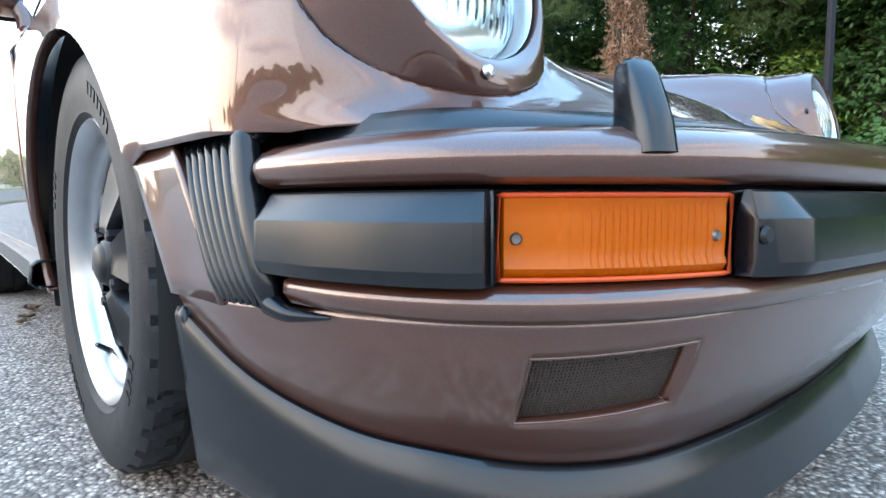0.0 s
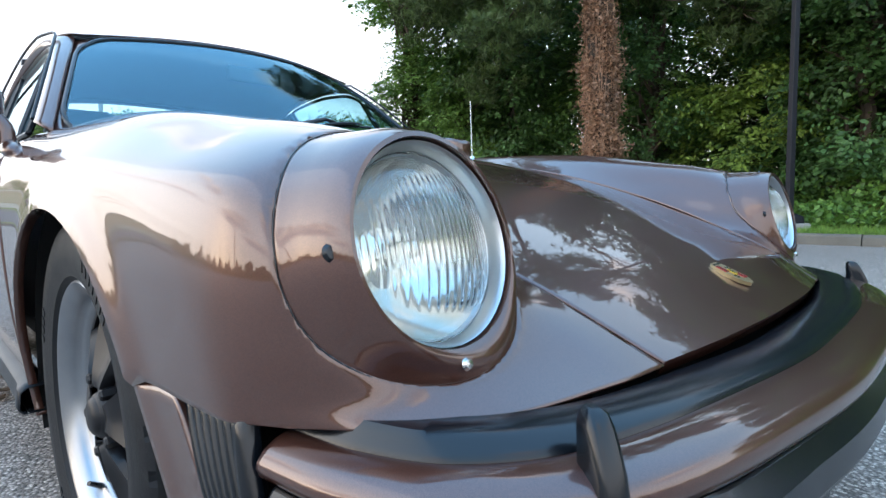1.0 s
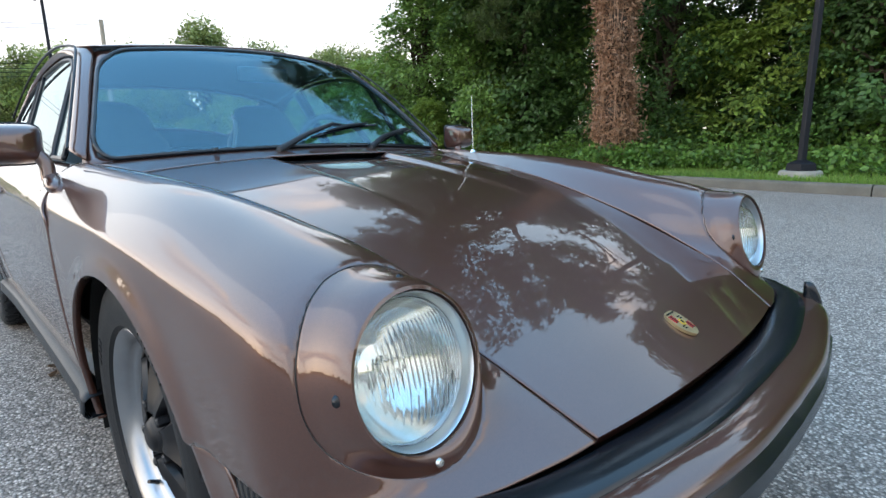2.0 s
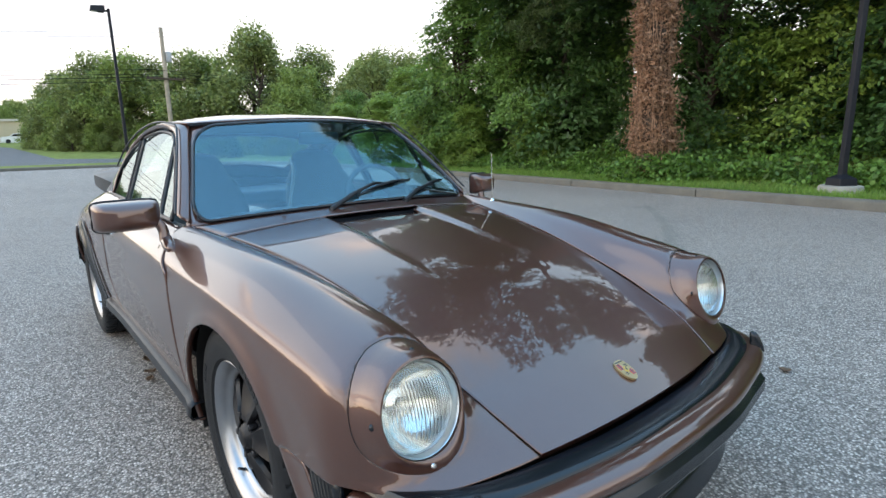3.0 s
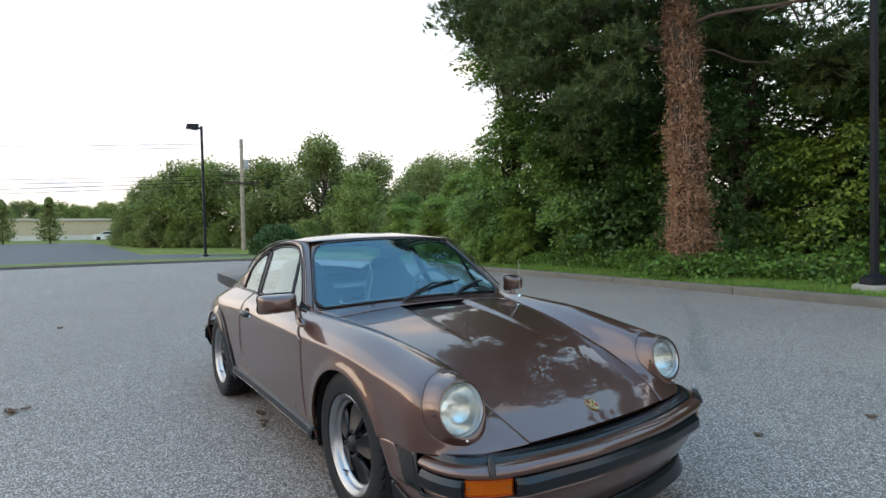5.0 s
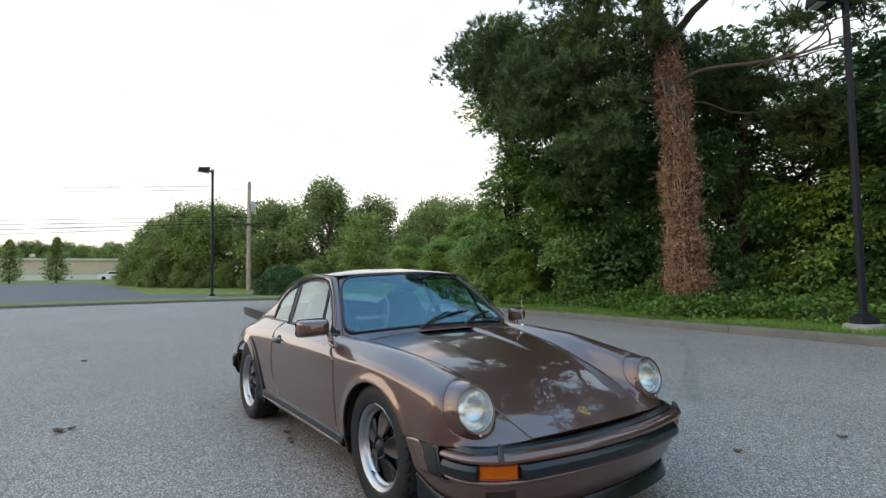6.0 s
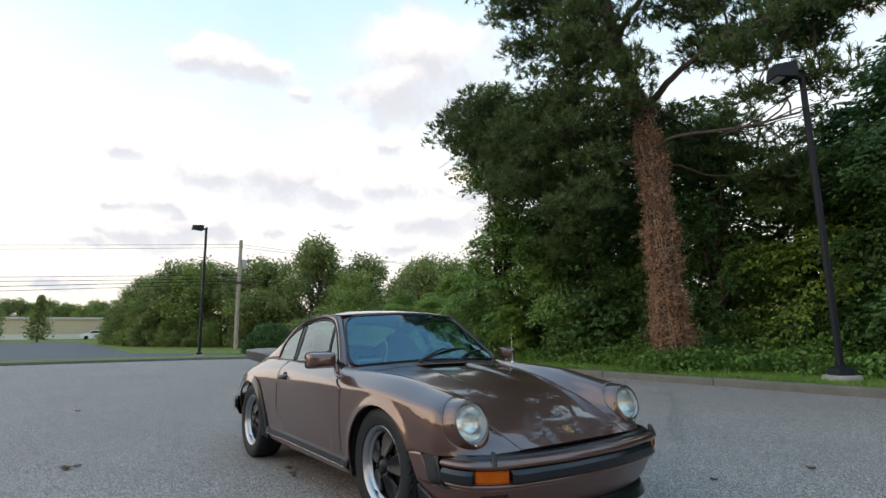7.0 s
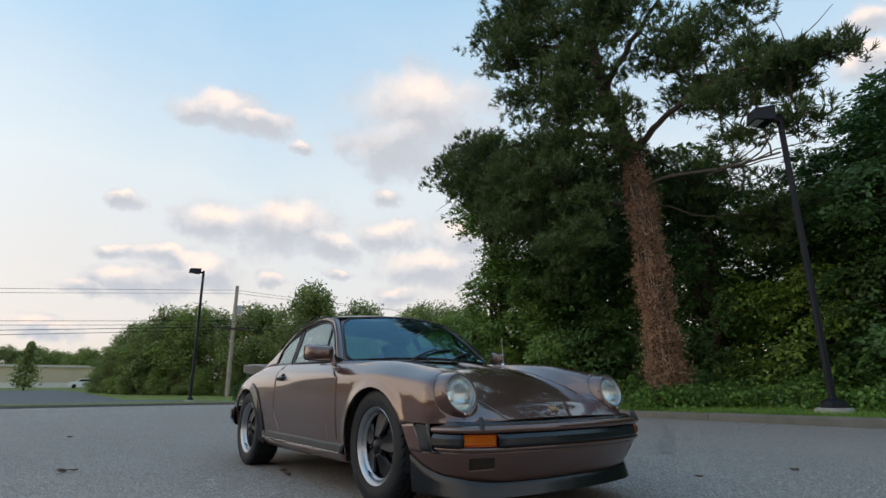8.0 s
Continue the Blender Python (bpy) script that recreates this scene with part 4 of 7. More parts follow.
for z0, z1, z2, dx, r in ((9.9, 6.4, 9.7, -0.1, 0.016), (9.6, 6.0, 9.9, 0.1, 0.016), (6.9, 4.6, 7.4, -0.9, 0.020), (6.65, 4.3, 7.2, 0.9, 0.020), (6.4, 3.45, 6.8, 0, 0.026), (6.1, 2.95, 6.3, 0, 0.022)):
    for a, b, sag in (((px + dx, py, pz + z0), (-45, 56, z1), 0.15), ((px + dx, py, pz + z0), (60, 41, z2), 0.9)):
        tagged(part("power_line", wire(a, b, sag, r), DARK), "thin black overhead power line", "power line", "power lines")

CREAM = plain("cream_wall", (0.50, 0.43, 0.30), 0.8, vary=0.08, scale=0.4)
hall = empty("warehouse", "long low cream warehouse beyond the far lot", "building")
bz = rise(116)
part("wall", block((-60, 116, bz - 0.5), (4.5, 140, bz + 3.5)), CREAM, hall, smooth=False)
part("base_band", block((-60.0, 115.94, bz - 0.5), (4.5, 116.0, bz + 0.85)), plain("pale_base_band", (0.62, 0.60, 0.55), 0.7), hall, smooth=False)
part("roof", block((-60.3, 115.7, bz + 3.5), (4.8, 140.3, bz + 3.85)), plain("pale_roof_edge", (0.55, 0.52, 0.45), 0.7), hall, smooth=False)



def parked_car(x, y, z):
    """A small white car far across the second lot: shaped body, dark glass, four wheels."""
    far = empty("car", "white car parked beside the far warehouse", "car")
    outline = [(-2.1, 0.30), (-2.15, 0.75), (-1.95, 0.95), (-1.1, 1.02), (-0.55, 1.45), (0.9, 1.50), (1.75, 1.05), (2.1, 0.95), (2.15, 0.32)]
    n = len(outline)
    V = [(a, w, b) for w in (-0.85, 0.85) for a, b in outline]
    F = [tuple(range(n)), tuple(range(2 * n - 1, n - 1, -1))] + [(i, (i + 1) % n, n + (i + 1) % n, n + i) for i in range(n)]
    part("body", (V, F), plain("white_paint", (0.78, 0.78, 0.78), 0.3, coat=0.5, vary=0.03), far, smooth=False, bevel=0.06)
    glass = [(-0.95, 1.06), (-0.50, 1.40), (0.85, 1.44), (1.45, 1.08)]
    for w, sgn in ((-0.862, 1), (0.862, -1)):
        part("window", ([(a, w, b) for a, b in glass], [(0, 1, 2, 3)[::sgn]]), DARK, far, thick=0.004, smooth=False)
    for a in (-1.35, 1.35):
        for w in (-0.80, 0.80):
            part("wheel", placed(lathe([(0.0, -0.10), (0.29, -0.10), (0.32, -0.07), (0.32, 0.07), (0.29, 0.10), (0.0, 0.10)], 20, "z"), pose(a, w, 0.32, 90)), TYRE, far)
    far.matrix_basis = turned(x, y, z)
    return far


parked_car(3.0, 108.0, rise(108))

# ---------------------------------------------------------------- the car
car = empty("car", "bronze-brown metallic two-door sports coupe with black rubber bumpers, parked on asphalt", "car")
GAP = 0.003

# fender control rows from the bumper line back to the windscreen pillar:
# seam, inner slope, inner crest, crest, shoulder, widest, lower side, bottom
NOSE0 = [(.388, -.765, .468), (.43, -.760, .467), (.49, -.748, .466), (.56, -.730, .464), (.625, -.700, .462), (.68, -.655, .460), (.708, -.612, .458), (.718, -.592, .456)]
NOSE1 = [(.405, -.715, .498), (.44, -.716, .494), (.50, -.706, .487), (.58, -.690, .481), (.65, -.662, .479), (.703, -.616, .476), (.729, -.580, .470), (.734, -.568, .457)]
NOSE2 = [(.428, -.640, .540), (.455, -.645, .540), (.505, -.655, .535), (.60, -.648, .530), (.698, -.619, .530), (.741, -.572, .521), (.749, -.548, .492), (.748, -.540, .457)]
NOSE3 = [(.442, -.545, .578), (.474, -.547, .598), (.512, -.556, .680), (.605, -.570, .692), (.711, -.571, .664), (.749, -.537, .616), (.757, -.515, .530), (.752, -.505, .457)]
FEND4 = [(.455, -.330, .658), (.487, -.330, .684), (.538, -.330, .738), (.62, -.330, .751), (.733, -.330, .697), (.757, -.330, .638), (.761, -.330, .54), (.757, -.330, .457)]
FEND5 = [(.497, .000, .740), (.53, .000, .757), (.580, .000, .786), (.645, .000, .797), (.751, .000, .732), (.773, .000, .662), (.774, .000, .47), (.757, .000, .27)]
FEND6 = [(.570, .380, .790), (.595, .380, .800), (.628, .380, .814), (.668, .380, .813), (.758, .380, .747), (.780, .380, .650), (.774, .380, .43), (.750, .380, .235)]
FEND7 = [(.622, .600, .812), (.637, .600, .817), (.655, .600, .823), (.682, .600, .819), (.762, .600, .757), (.783, .600, .640), (.773, .600, .42), (.748, .600, .235)]
FENDER = np.array([NOSE0, NOSE1, NOSE2, NOSE3, FEND4, FEND5, FEND6, FEND7])
ROW_T = np.array([0, 0.06, 0.14, 0.22, 0.40, 0.66, 0.90, 1.0])
COL_T = np.array([0, 0.08, 0.22, 0.36, 0.55, 0.75, 0.88, 1.0])


def fender_grid(ts, us):
    rows = pchip(ROW_T, FENDER)(ts)
    return spline(COL_T, rows.transpose(1, 0, 2))(us).transpose(1, 0, 2)


ARCH_F, ARCH_R = (-0.021, 0.316, 0.342), (2.272, 0.318, 0.338)


def arch_cut(geo, arch, lip=0.012, squash=1.0):
    """Cuts a round wheel opening into a side panel, rolls its lip outwards and turns the edge in."""
    cy, cz, R = arch
    V, F = np.array(geo[0], float), geo[1]
    d = np.hypot(V[:, 1] - cy, (V[:, 2] - cz) / squash)
    V[:, 0] += lip * np.exp(-(((d - R) / 0.035) ** 2))
    keep = [f for f in F if all(d[k] > R - 0.006 for k in f)]
    edges = {}
    for f in keep:
        for a, b in zip(f, f[1:] + f[:1]):
            key = (min(a, b), max(a, b))
            edges[key] = None if key in edges else (a, b)
    rim = [e for e in edges.values() if e and d[e[0]] < R + 0.035 and d[e[1]] < R + 0.035]
    on = {k for e in rim for k in e}
    for k in on:
        V[k, 1] = cy + (V[k, 1] - cy) * R / d[k]
        V[k, 2] = cz + (V[k, 2] - cz) * R / d[k]
    extra, where = [], {}
    for k in sorted(on):
        where[k] = len(V) + len(extra)
        extra.append((V[k, 0] - 0.014, cy + (V[k, 1] - cy) * 0.985, cz + (V[k, 2] - cz) * 0.985))
    if extra:
        V = np.concatenate([V, np.array(extra)])
        keep = keep + [(b, a, where[a], where[b]) for a, b in rim]
    used = sorted({k for f in keep for k in f})
    back = {k: n for n, k in enumerate(used)}
    return V[used], [tuple(back[k] for k in f) for f in keep]


# headlight axis: the seam circle and the glass lean back together
SEAM_R = 0.1195
GLASS_C, GLASS_R, GLASS_LEAN = np.array([0.600, -0.650, 0.604]), 0.0865, 14.0


def disc_frame(c, lean, yaw=-1.0):
    """Pose whose z axis points ahead out of the lamp."""
    return Matrix.Translation(tuple(c)) @ Euler((0, 0, radians(yaw))).to_matrix().to_4x4() @ Euler((radians(90 - lean), 0, 0)).to_matrix().to_4x4()


LAMP = disc_frame(GLASS_C, GLASS_LEAN)


def seam_r(a):
    """Radius of the ring's seam: it reaches farther over the top of the fender."""
    return SEAM_R + 0.008 * np.maximum(0.0, np.sin(a)) ** 1.5


def lamp_cut(geo):
    """Cuts the round lamp opening; gives the panel and the depth of its edge, angle by angle."""
    V, F = np.array(geo[0], float), geo[1]
    m, back = np.array(LAMP.inverted()), np.array(LAMP)
    L = V @ m[:3, :3].T + m[:3, 3]
    r = np.hypot(L[:, 0], L[:, 1])
    edge = seam_r(np.arctan2(L[:, 1], L[:, 0]))
    gone = (r < edge) & (L[:, 2] > -0.15)
    keep = [f for f in F if not any(gone[k] for k in f)]
    edges = {}
    for f in keep:
        for a, b in zip(f, f[1:] + f[:1]):
            key = (min(a, b), max(a, b))
            edges[key] = key not in edges
    free = lambda k: k >= len(us) and k % len(us) not in (0, len(us) - 1)
    on = sorted({k for e, single in edges.items() if single for k in e if r[k] < edge[k] + 0.02 and L[k, 2] > -0.15 and free(k)})
    for k in on:
        L[k, :2] *= edge[k] / r[k]
    V = L @ back[:3, :3].T + back[:3, 3]
    ang = np.arctan2(L[on, 1], L[on, 0])
    order = np.argsort(ang)
    a, z = ang[order], L[on, 2][order]
    a3, z3 = np.concatenate([a - 2 * np.pi, a, a + 2 * np.pi]), np.tile(z, 3)
    return (V, keep), lambda t: float(np.interp(t, a3, z3))


ts = np.linspace(0, 1, 170)
us = np.linspace(GAP * 1.5, 1, 110)
FG = relax(fender_grid(ts, us), 40)


def lamp_swell(G):
    """The fender swells up to the lamp ring, so that the ring stays short all round."""
    m, back = np.array(LAMP.inverted()), np.array(LAMP)
    L = G @ m[:3, :3].T + m[:3, 3]
    r = np.hypot(L[..., 0], L[..., 1])
    a = np.arctan2(L[..., 1], L[..., 0])
    goal = -0.058 - 0.030 * np.maximum(0.0, np.sin(a)) ** 2 - 2.6 * np.maximum(r - seam_r(a), 0)
    k = 0.018
    lifted = np.maximum(L[..., 2], goal) + k * np.exp(-np.abs(L[..., 2] - goal) / k) * 0.5
    near = np.clip((0.19 - r) / 0.05, 0, 1) * (L[..., 2] > -0.30) * np.clip((L[..., 1] + 0.06) / 0.03, 0, 1)
    ease = np.clip((us - 0.010) / 0.045, 0, 1)
    near = near * (ease * ease * (3 - 2 * ease))[None, :]
    L[..., 2] = L[..., 2] * (1 - near) + np.maximum(lifted, L[..., 2]) * near
    return L @ back[:3, :3].T + back[:3, 3]


FG = relax(lamp_swell(FG), 18)
cut, seam_depth = lamp_cut(sheet(FG, (0.3, 0.3, 0.2)))
cut = arch_cut(cut, ARCH_F, squash=0.95)
for side in (-1, 1):
    part("front_fender", mirrored(cut, side), PAINT, car, thick=0.004)
    # short lower piece between bumper bellows and wheel opening
    low = []
    for k, z in enumerate(np.linspace(0.318, 0.4568, 8)):
        y0, y1 = -0.505 + 0.072 * k / 7, -0.402 + 0.077 * k / 7
        row = [(0.7405 + 0.0115 * k / 7 + 0.005 * (j / 12) ** 2, y0 + (y1 - y0) * j / 12, z) for j in range(13)]
        low.append([(x + 0.004 * math.exp(-(((y - y1) / 0.03) ** 2)), y, z) for x, y, z in row])
    part("lower_fender", mirrored(sheet(np.array(low), (0.3, 0, 0.2)), side), PAINT, car, thick=0.007)


# hood
def hood_point(t, w):
    """t along the hood, w across from -1 to 1."""
    s = spline(ROW_T, FENDER[:, 0])(t)
    crown = spline(ROW_T, np.array([(-.797, .474), (-.735, .503), (-.655, .546), (-.55, .590), (-.33, .673), (0, .760), (.38, .822), (.56, .838)]))(t)
    k = abs(w) ** 2.2
    x, y, z = s[0] * w, crown[0] + (s[1] - crown[0]) * k, crown[1] + (s[2] - crown[1]) * k
    deep, edge = np.clip((y + 0.38) / 0.80, 0, 1), np.clip((0.222 - abs(x)) / 0.034, 0, 1)
    z -= 0.017 * deep * deep * (3 - 2 * deep) * edge * edge * (3 - 2 * edge)
    return np.array([x, y, z])


HOOD_END = 0.925
hood_grid = np.array([[hood_point(t, w) for w in np.linspace(-0.994, 0.994, 121)] for t in np.linspace(0.004, HOOD_END, 90)])
hood_grid = relax(hood_grid, 5)
lip = hood_grid[:1].copy()
lip[..., 2] -= 0.014
lip[..., 1] += 0.004
vent_t0 = 0.885
hg = np.concatenate([lip, hood_grid])
V, F = sheet(hg)
tt = np.concatenate([[0], np.linspace(0.004, HOOD_END, 90)])
ww = np.linspace(-0.994, 0.994, 121)
slot = lambda k: tt[k // 121] > vent_t0 and abs(ww[k % 121]) < 0.345
part("hood", (V, [f for f in F if not all(slot(k) for k in f)]), PAINT, car, thick=0.004)
# raised bead lines of the hood sides are faint; fresh-air slot before the windscreen
sl = np.array([[hood_point(t, w) + np.array([0, 0, dz]) for w in np.linspace(-0.355, 0.355, 15)] for t, dz in ((vent_t0 - 0.012, -0.002), (vent_t0 - 0.008, -0.03), (HOOD_END, -0.03), (HOOD_END + 0.01, -0.004))])
vent = part("cowl_vent", sheet(sl), TRIM, car, "black fresh-air slot", thick=0.003)
for w in np.linspace(-0.33, 0.33, 21):
    a, b = hood_point(vent_t0 - 0.004, w), hood_point(HOOD_END, w)
    part("slat", tube([a + (0, 0, -0.012), b + (0, 0, -0.012)], 0.0028, 5), TRIM, vent)


# windscreen
def ws_base(t):
    return np.array([0.640 * t, 0.515 + 0.085 * t * t, 0.852 - 0.026 * t * t])


def ws_top(t):
    return np.array([0.492 * t, 0.885 + 0.125 * t * t, 1.192 - 0.024 * t * t])


def ws_point(t, v):
    p = ws_base(t) * (1 - v) + ws_top(t) * v
    return p + np.array([0, -0.45, 0.55]) * 0.035 * 4 * v * (1 - v) * (1 - 0.4 * t * t)


# cowl between hood and glass
cow = []
for v in np.linspace(0, 1, 10):
    row = []
    for w in np.linspace(-1, 1, 51):
        a, b = hood_point(HOOD_END + 0.002, w) + np.array([0, 0, 0.017 * max(0.0, min(1.0, (0.385 - abs(w)) / 0.06))]), ws_base(w) + np.array([0, -0.006, -0.006])
        reach = np.linalg.norm(b - a)
        ta = unit(hood_point(HOOD_END, w) - hood_point(HOOD_END - 0.03, w)) * reach if abs(w) > 0.385 else b - a
        row.append((2 * v**3 - 3 * v * v + 1) * a + (v**3 - 2 * v * v + v) * ta + (3 * v * v - 2 * v**3) * b + (v**3 - v * v) * (b - a) * 1.6)
    cow.append(row)
part("cowl", sheet(np.array(cow)), PAINT, car, thick=0.004)
def ws_half(v):
    """Half width of the glass at height v: its corners are well rounded."""
    d = max(0.0, (0.20 - v) / 0.20) if v < 0.5 else max(0.0, (v - 0.72) / 0.28)
    return 1 - (0.10 if v < 0.5 else 0.17) * (1 - math.sqrt(max(0.0, 1 - d * d)))


WS_V = 0.5 - 0.5 * np.cos(np.linspace(0, np.pi, 40))
screen = part("windscreen", sheet(np.array([[ws_point(t * ws_half(v), v) for t in np.linspace(-1, 1, 41)] for v in WS_V])), SCREEN_GLASS, car, "curved windscreen glass mirroring the sky")
screen.visible_shadow = False
rim_tv = [(t * ws_half(0), 0.0) for t in np.linspace(-1, 1, 40)] + [(ws_half(v), v) for v in WS_V[1:-1]] + [(t * ws_half(1), 1.0) for t in np.linspace(1, -1, 40)] + [(-ws_half(v), v) for v in WS_V[1:-1][::-1]]
loop = [ws_point(t, v) for t, v in rim_tv]
# painted corners of the opening round the glass
surround = []
for t, v in rim_tv:
    k = 1.03 / max(abs(t), abs(2 * v - 1))
    surround.append([ws_point(t * 0.985, 0.5 + (v - 0.5) * 0.985) + np.array([0, 0.008, -0.008]), ws_point(t * k, 0.5 + (v - 0.5) * k) + np.array([0, 0.008, -0.006])])
part("windscreen_surround", (np.array(surround).transpose(1, 0, 2).reshape(-1, 3), grid_faces(2, len(rim_tv), True)), PAINT, car, thick=0.003)
part("seal", tube(loop, 0.0068, 8, closed=True), RUBBER, screen, "black rubber seal")

# roof, rear glass, engine lid: one run of crossing curves from windscreen to tail
RUN_Y = [0.90, 1.10, 1.30, 1.60, 1.90, 2.15, 2.40, 2.65, 2.90, 3.10]
run = spline(RUN_Y, np.array([(.512, 1.208, 1.185), (.543, 1.232, 1.192), (.556, 1.238, 1.190), (.566, 1.212, 1.150), (.570, 1.140, 1.070), (.568, 1.050, .975), (.555, .945, .885), (.53, .850, .800), (.46, .735, .700), (.38, .610, .590)]))


def run_point(y, w):
    hw, zc, ze = run(y)
    return np.array([hw * w, y, zc - (zc - ze) * abs(w) ** 2.6])


def run_grid(y0, y1, n, w0=-1, w1=1, nw=41):
    return np.array([[run_point(y, w) for w in np.linspace(w0, w1, nw)] for y in np.linspace(y0, y1, n)])


rg = run_grid(0.93, 1.86, 34)
for j, w in enumerate(np.linspace(-1, 1, 41)):
    f = ws_top(w * 1.02) + np.array([0, 0.012, 0.014])
    for i in range(10):
        k = (1 - i / 10) ** 1.6
        rg[i, j] = rg[i, j] * (1 - k) + f * k
rg = relax(rg, 8)
part("roof", sheet(rg), PAINT, car, thick=0.004)
rear_glass = part("rear_window", sheet(run_grid(1.90, 2.36, 14, -0.86, 0.86)), REAR_GLASS, car, "curved rear window")
rear_glass.visible_shadow = False
for w0, w1 in ((-1, -0.86), (0.86, 1)):
    part("rear_pillar", sheet(run_grid(1.86, 2.40, 14, w0, w1, 6)), PAINT, car, thick=0.004)
part("rear_header", sheet(run_grid(1.86, 1.90, 3)), PAINT, car, thick=0.004)
part("engine_lid", sheet(run_grid(2.36, 3.10, 24)), PAINT, car, thick=0.004)

# side: belt, shoulder, widest, lower, bottom
SIDE_Y = [0.60, 1.10, 1.50, 1.90, 2.27, 2.60, 2.90, 3.12]
SIDE1 = [[(.682, .819), (.762, .757), (.783, .640), (.773, .42), (.748, .235)], [(.686, .832), (.763, .766), (.786, .618), (.772, .39), (.748, .235)], [(.687, .843), (.762, .775), (.790, .57), (.776, .39), (.750, .235)], [(.680, .850), (.767, .778), (.803, .59), (.792, .42), (.765, .26)]]
SIDE2 = [[(.655, .843), (.762, .772), (.812, .60), (.806, .45), (.785, .30)], [(.605, .805), (.730, .732), (.790, .57), (.782, .44), (.76, .33)], [(.525, .715), (.655, .650), (.735, .53), (.732, .44), (.71, .38)], [(.40, .600), (.55, .565), (.655, .50), (.665, .45), (.65, .40)]]
SIDE = np.array(SIDE1 + SIDE2)
SIDE_U = np.array([0, 0.17, 0.5, 0.78, 1.0])


def side_point(y, u):
    row = spline(SIDE_Y, SIDE)(y)
    x, z = spline(SIDE_U, row)(u)
    return np.array([x, y, z])


def side_grid(front, back, n, m):
    """A panel between two edge lines y(u)."""
    return np.array([[side_point(front(u) + (back(u) - front(u)) * k / (n - 1), u) for u in np.linspace(0, 1, m)] for k in range(n)])


door_front = lambda u: 0.603 - 0.17 * min(1.0, u / 0.35) ** 0.8 if u < 0.35 else 0.433
door_back = lambda u: 1.60 - 0.02 * u - 0.20 * max(0.0, (u - 0.62) / 0.38) ** 1.7
# extend the side curves forward so that the door can start ahead of the pillar
SIDE_Y = [0.38] + SIDE_Y
SIDE = np.concatenate([np.array([[(.676, .812), (.758, .747), (.780, .650), (.774, .43), (.750, .235)]]), SIDE])
for side in (-1, 1):
    dg = side_grid(lambda u: door_front(u) + GAP, lambda u: door_back(u) - GAP, 44, 36)
    door = part("door", mirrored(sheet(dg, (0.2, 1.1, 0.4)), side), PAINT, car, thick=0.004)
    qg = side_grid(lambda u: door_back(u) + GAP, lambda u: 3.12, 80, 40)
    part("rear_quarter", mirrored(arch_cut(sheet(qg, (0.2, 2.2, 0.4)), ARCH_R, 0.016), side), PAINT, car, thick=0.004)
    # handle with push button
    h = np.array([0.783, 1.455, 0.722])
    hm = lambda p: (p[0] * side, p[1], p[2])
    part("recess", mirrored(placed(lathe([(0, 0.004), (0.044, 0.006), (0.049, 0.008), (0.052, 0.0)], 24), Matrix.Translation((0.772, 1.45, 0.712)) @ Euler((0, 0, 0)).to_matrix().to_4x4()), side), DARK, door, "dark handle recess")
    pts = [h + d for d in np.array([(-0.012, 0.07, 0.0), (0.014, 0.055, 0.002), (0.020, 0.0, 0.003), (0.012, -0.05, 0.002), (-0.01, -0.065, 0)])]
    part("handle", mirrored(tube(spline(np.arange(5), pts)(np.linspace(0, 4, 17)), 0.017, 10), side), TRIM, door, "black door handle")
    part("lock", mirrored(placed(lathe([(0, 0.006), (0.011, 0.006), (0.012, 0)], 14), pose(0.785, 1.36, 0.715)), side), STEEL, door, "bright lock")
    # upper rear flank between belt and roof run
    sail = []
    for y in np.linspace(1.90, 3.10, 30):
        a, b = side_point(y, 0), run_point(y, 1)
        sail.append([a * (1 - k) + b * k + np.array([1, 0, 0.6]) * 0.012 * math.sin(3.14 * k) for k in np.linspace(0, 1, 9)])
    part("sail_panel", mirrored(sheet(np.array(sail), (0, 2, 0.4)), side), PAINT, car, thick=0.004)
    # rocker: black trim with a bright bead, painted sill below
    tr = []
    for y in np.linspace(0.305, 1.815, 40):
        x = side_point(y, 0.93)[0] if y > 0.38 else 0.765
        tr.append([(x + dx, y, 0.262 + 0.012 * y + dz) for dx, dz in ((-0.02, 0.034), (0.010, 0.033), (0.022, 0.024), (0.026, -0.010), (0.018, -0.020), (-0.02, -0.020))])
    part("rocker_trim", mirrored(sheet(np.array(tr), (0.2, 1, 0.27)), side), TRIM, car, "black rocker trim", thick=0.003)
    part("bead", mirrored(tube([(side_point(max(y, 0.39), 0.93)[0] + 0.018, y, 0.2435 + 0.012 * y) for y in np.linspace(0.305, 1.815, 24)], 0.0026, 8), side), STEEL, car, "thin bright bead")
    si = np.array([[(0.752 - d, y, z) for d, z in ((0.0, 0.25), (0.008, 0.22), (0.03, 0.19), (0.10, 0.175))] for y in np.linspace(0.33, 1.92, 20)])
    part("sill", mirrored(sheet(si, (0.2, 1, 0.3)), side), PAINT, car, thick=0.004)
    # black stone guard before the rear wheel
    sg = []
    for k in np.linspace(0, 1, 18):
        a = radians(194 - 84 * k)
        row = []
        for r in np.linspace(0.343, 0.343 + 0.105 * (1 - 0.35 * k), 6):
            y, z = ARCH_R[0] + r * math.cos(a), ARCH_R[1] + r * math.sin(a)
            prof = np.array([side_point(y, u) for u in np.linspace(0, 1, 30)])
            x = float(np.interp(-z, -prof[:, 2], prof[:, 0])) + 0.016 * math.exp(-(((r - ARCH_R[2]) / 0.035) ** 2)) + 0.008
            row.append((x, y, z))
        sg.append(row)
    part("stone_guard", mirrored(sheet(np.array(sg), (0.2, 2.2, 0.4)), side), RUBBER, car, "black stone guard film", thick=0.003)


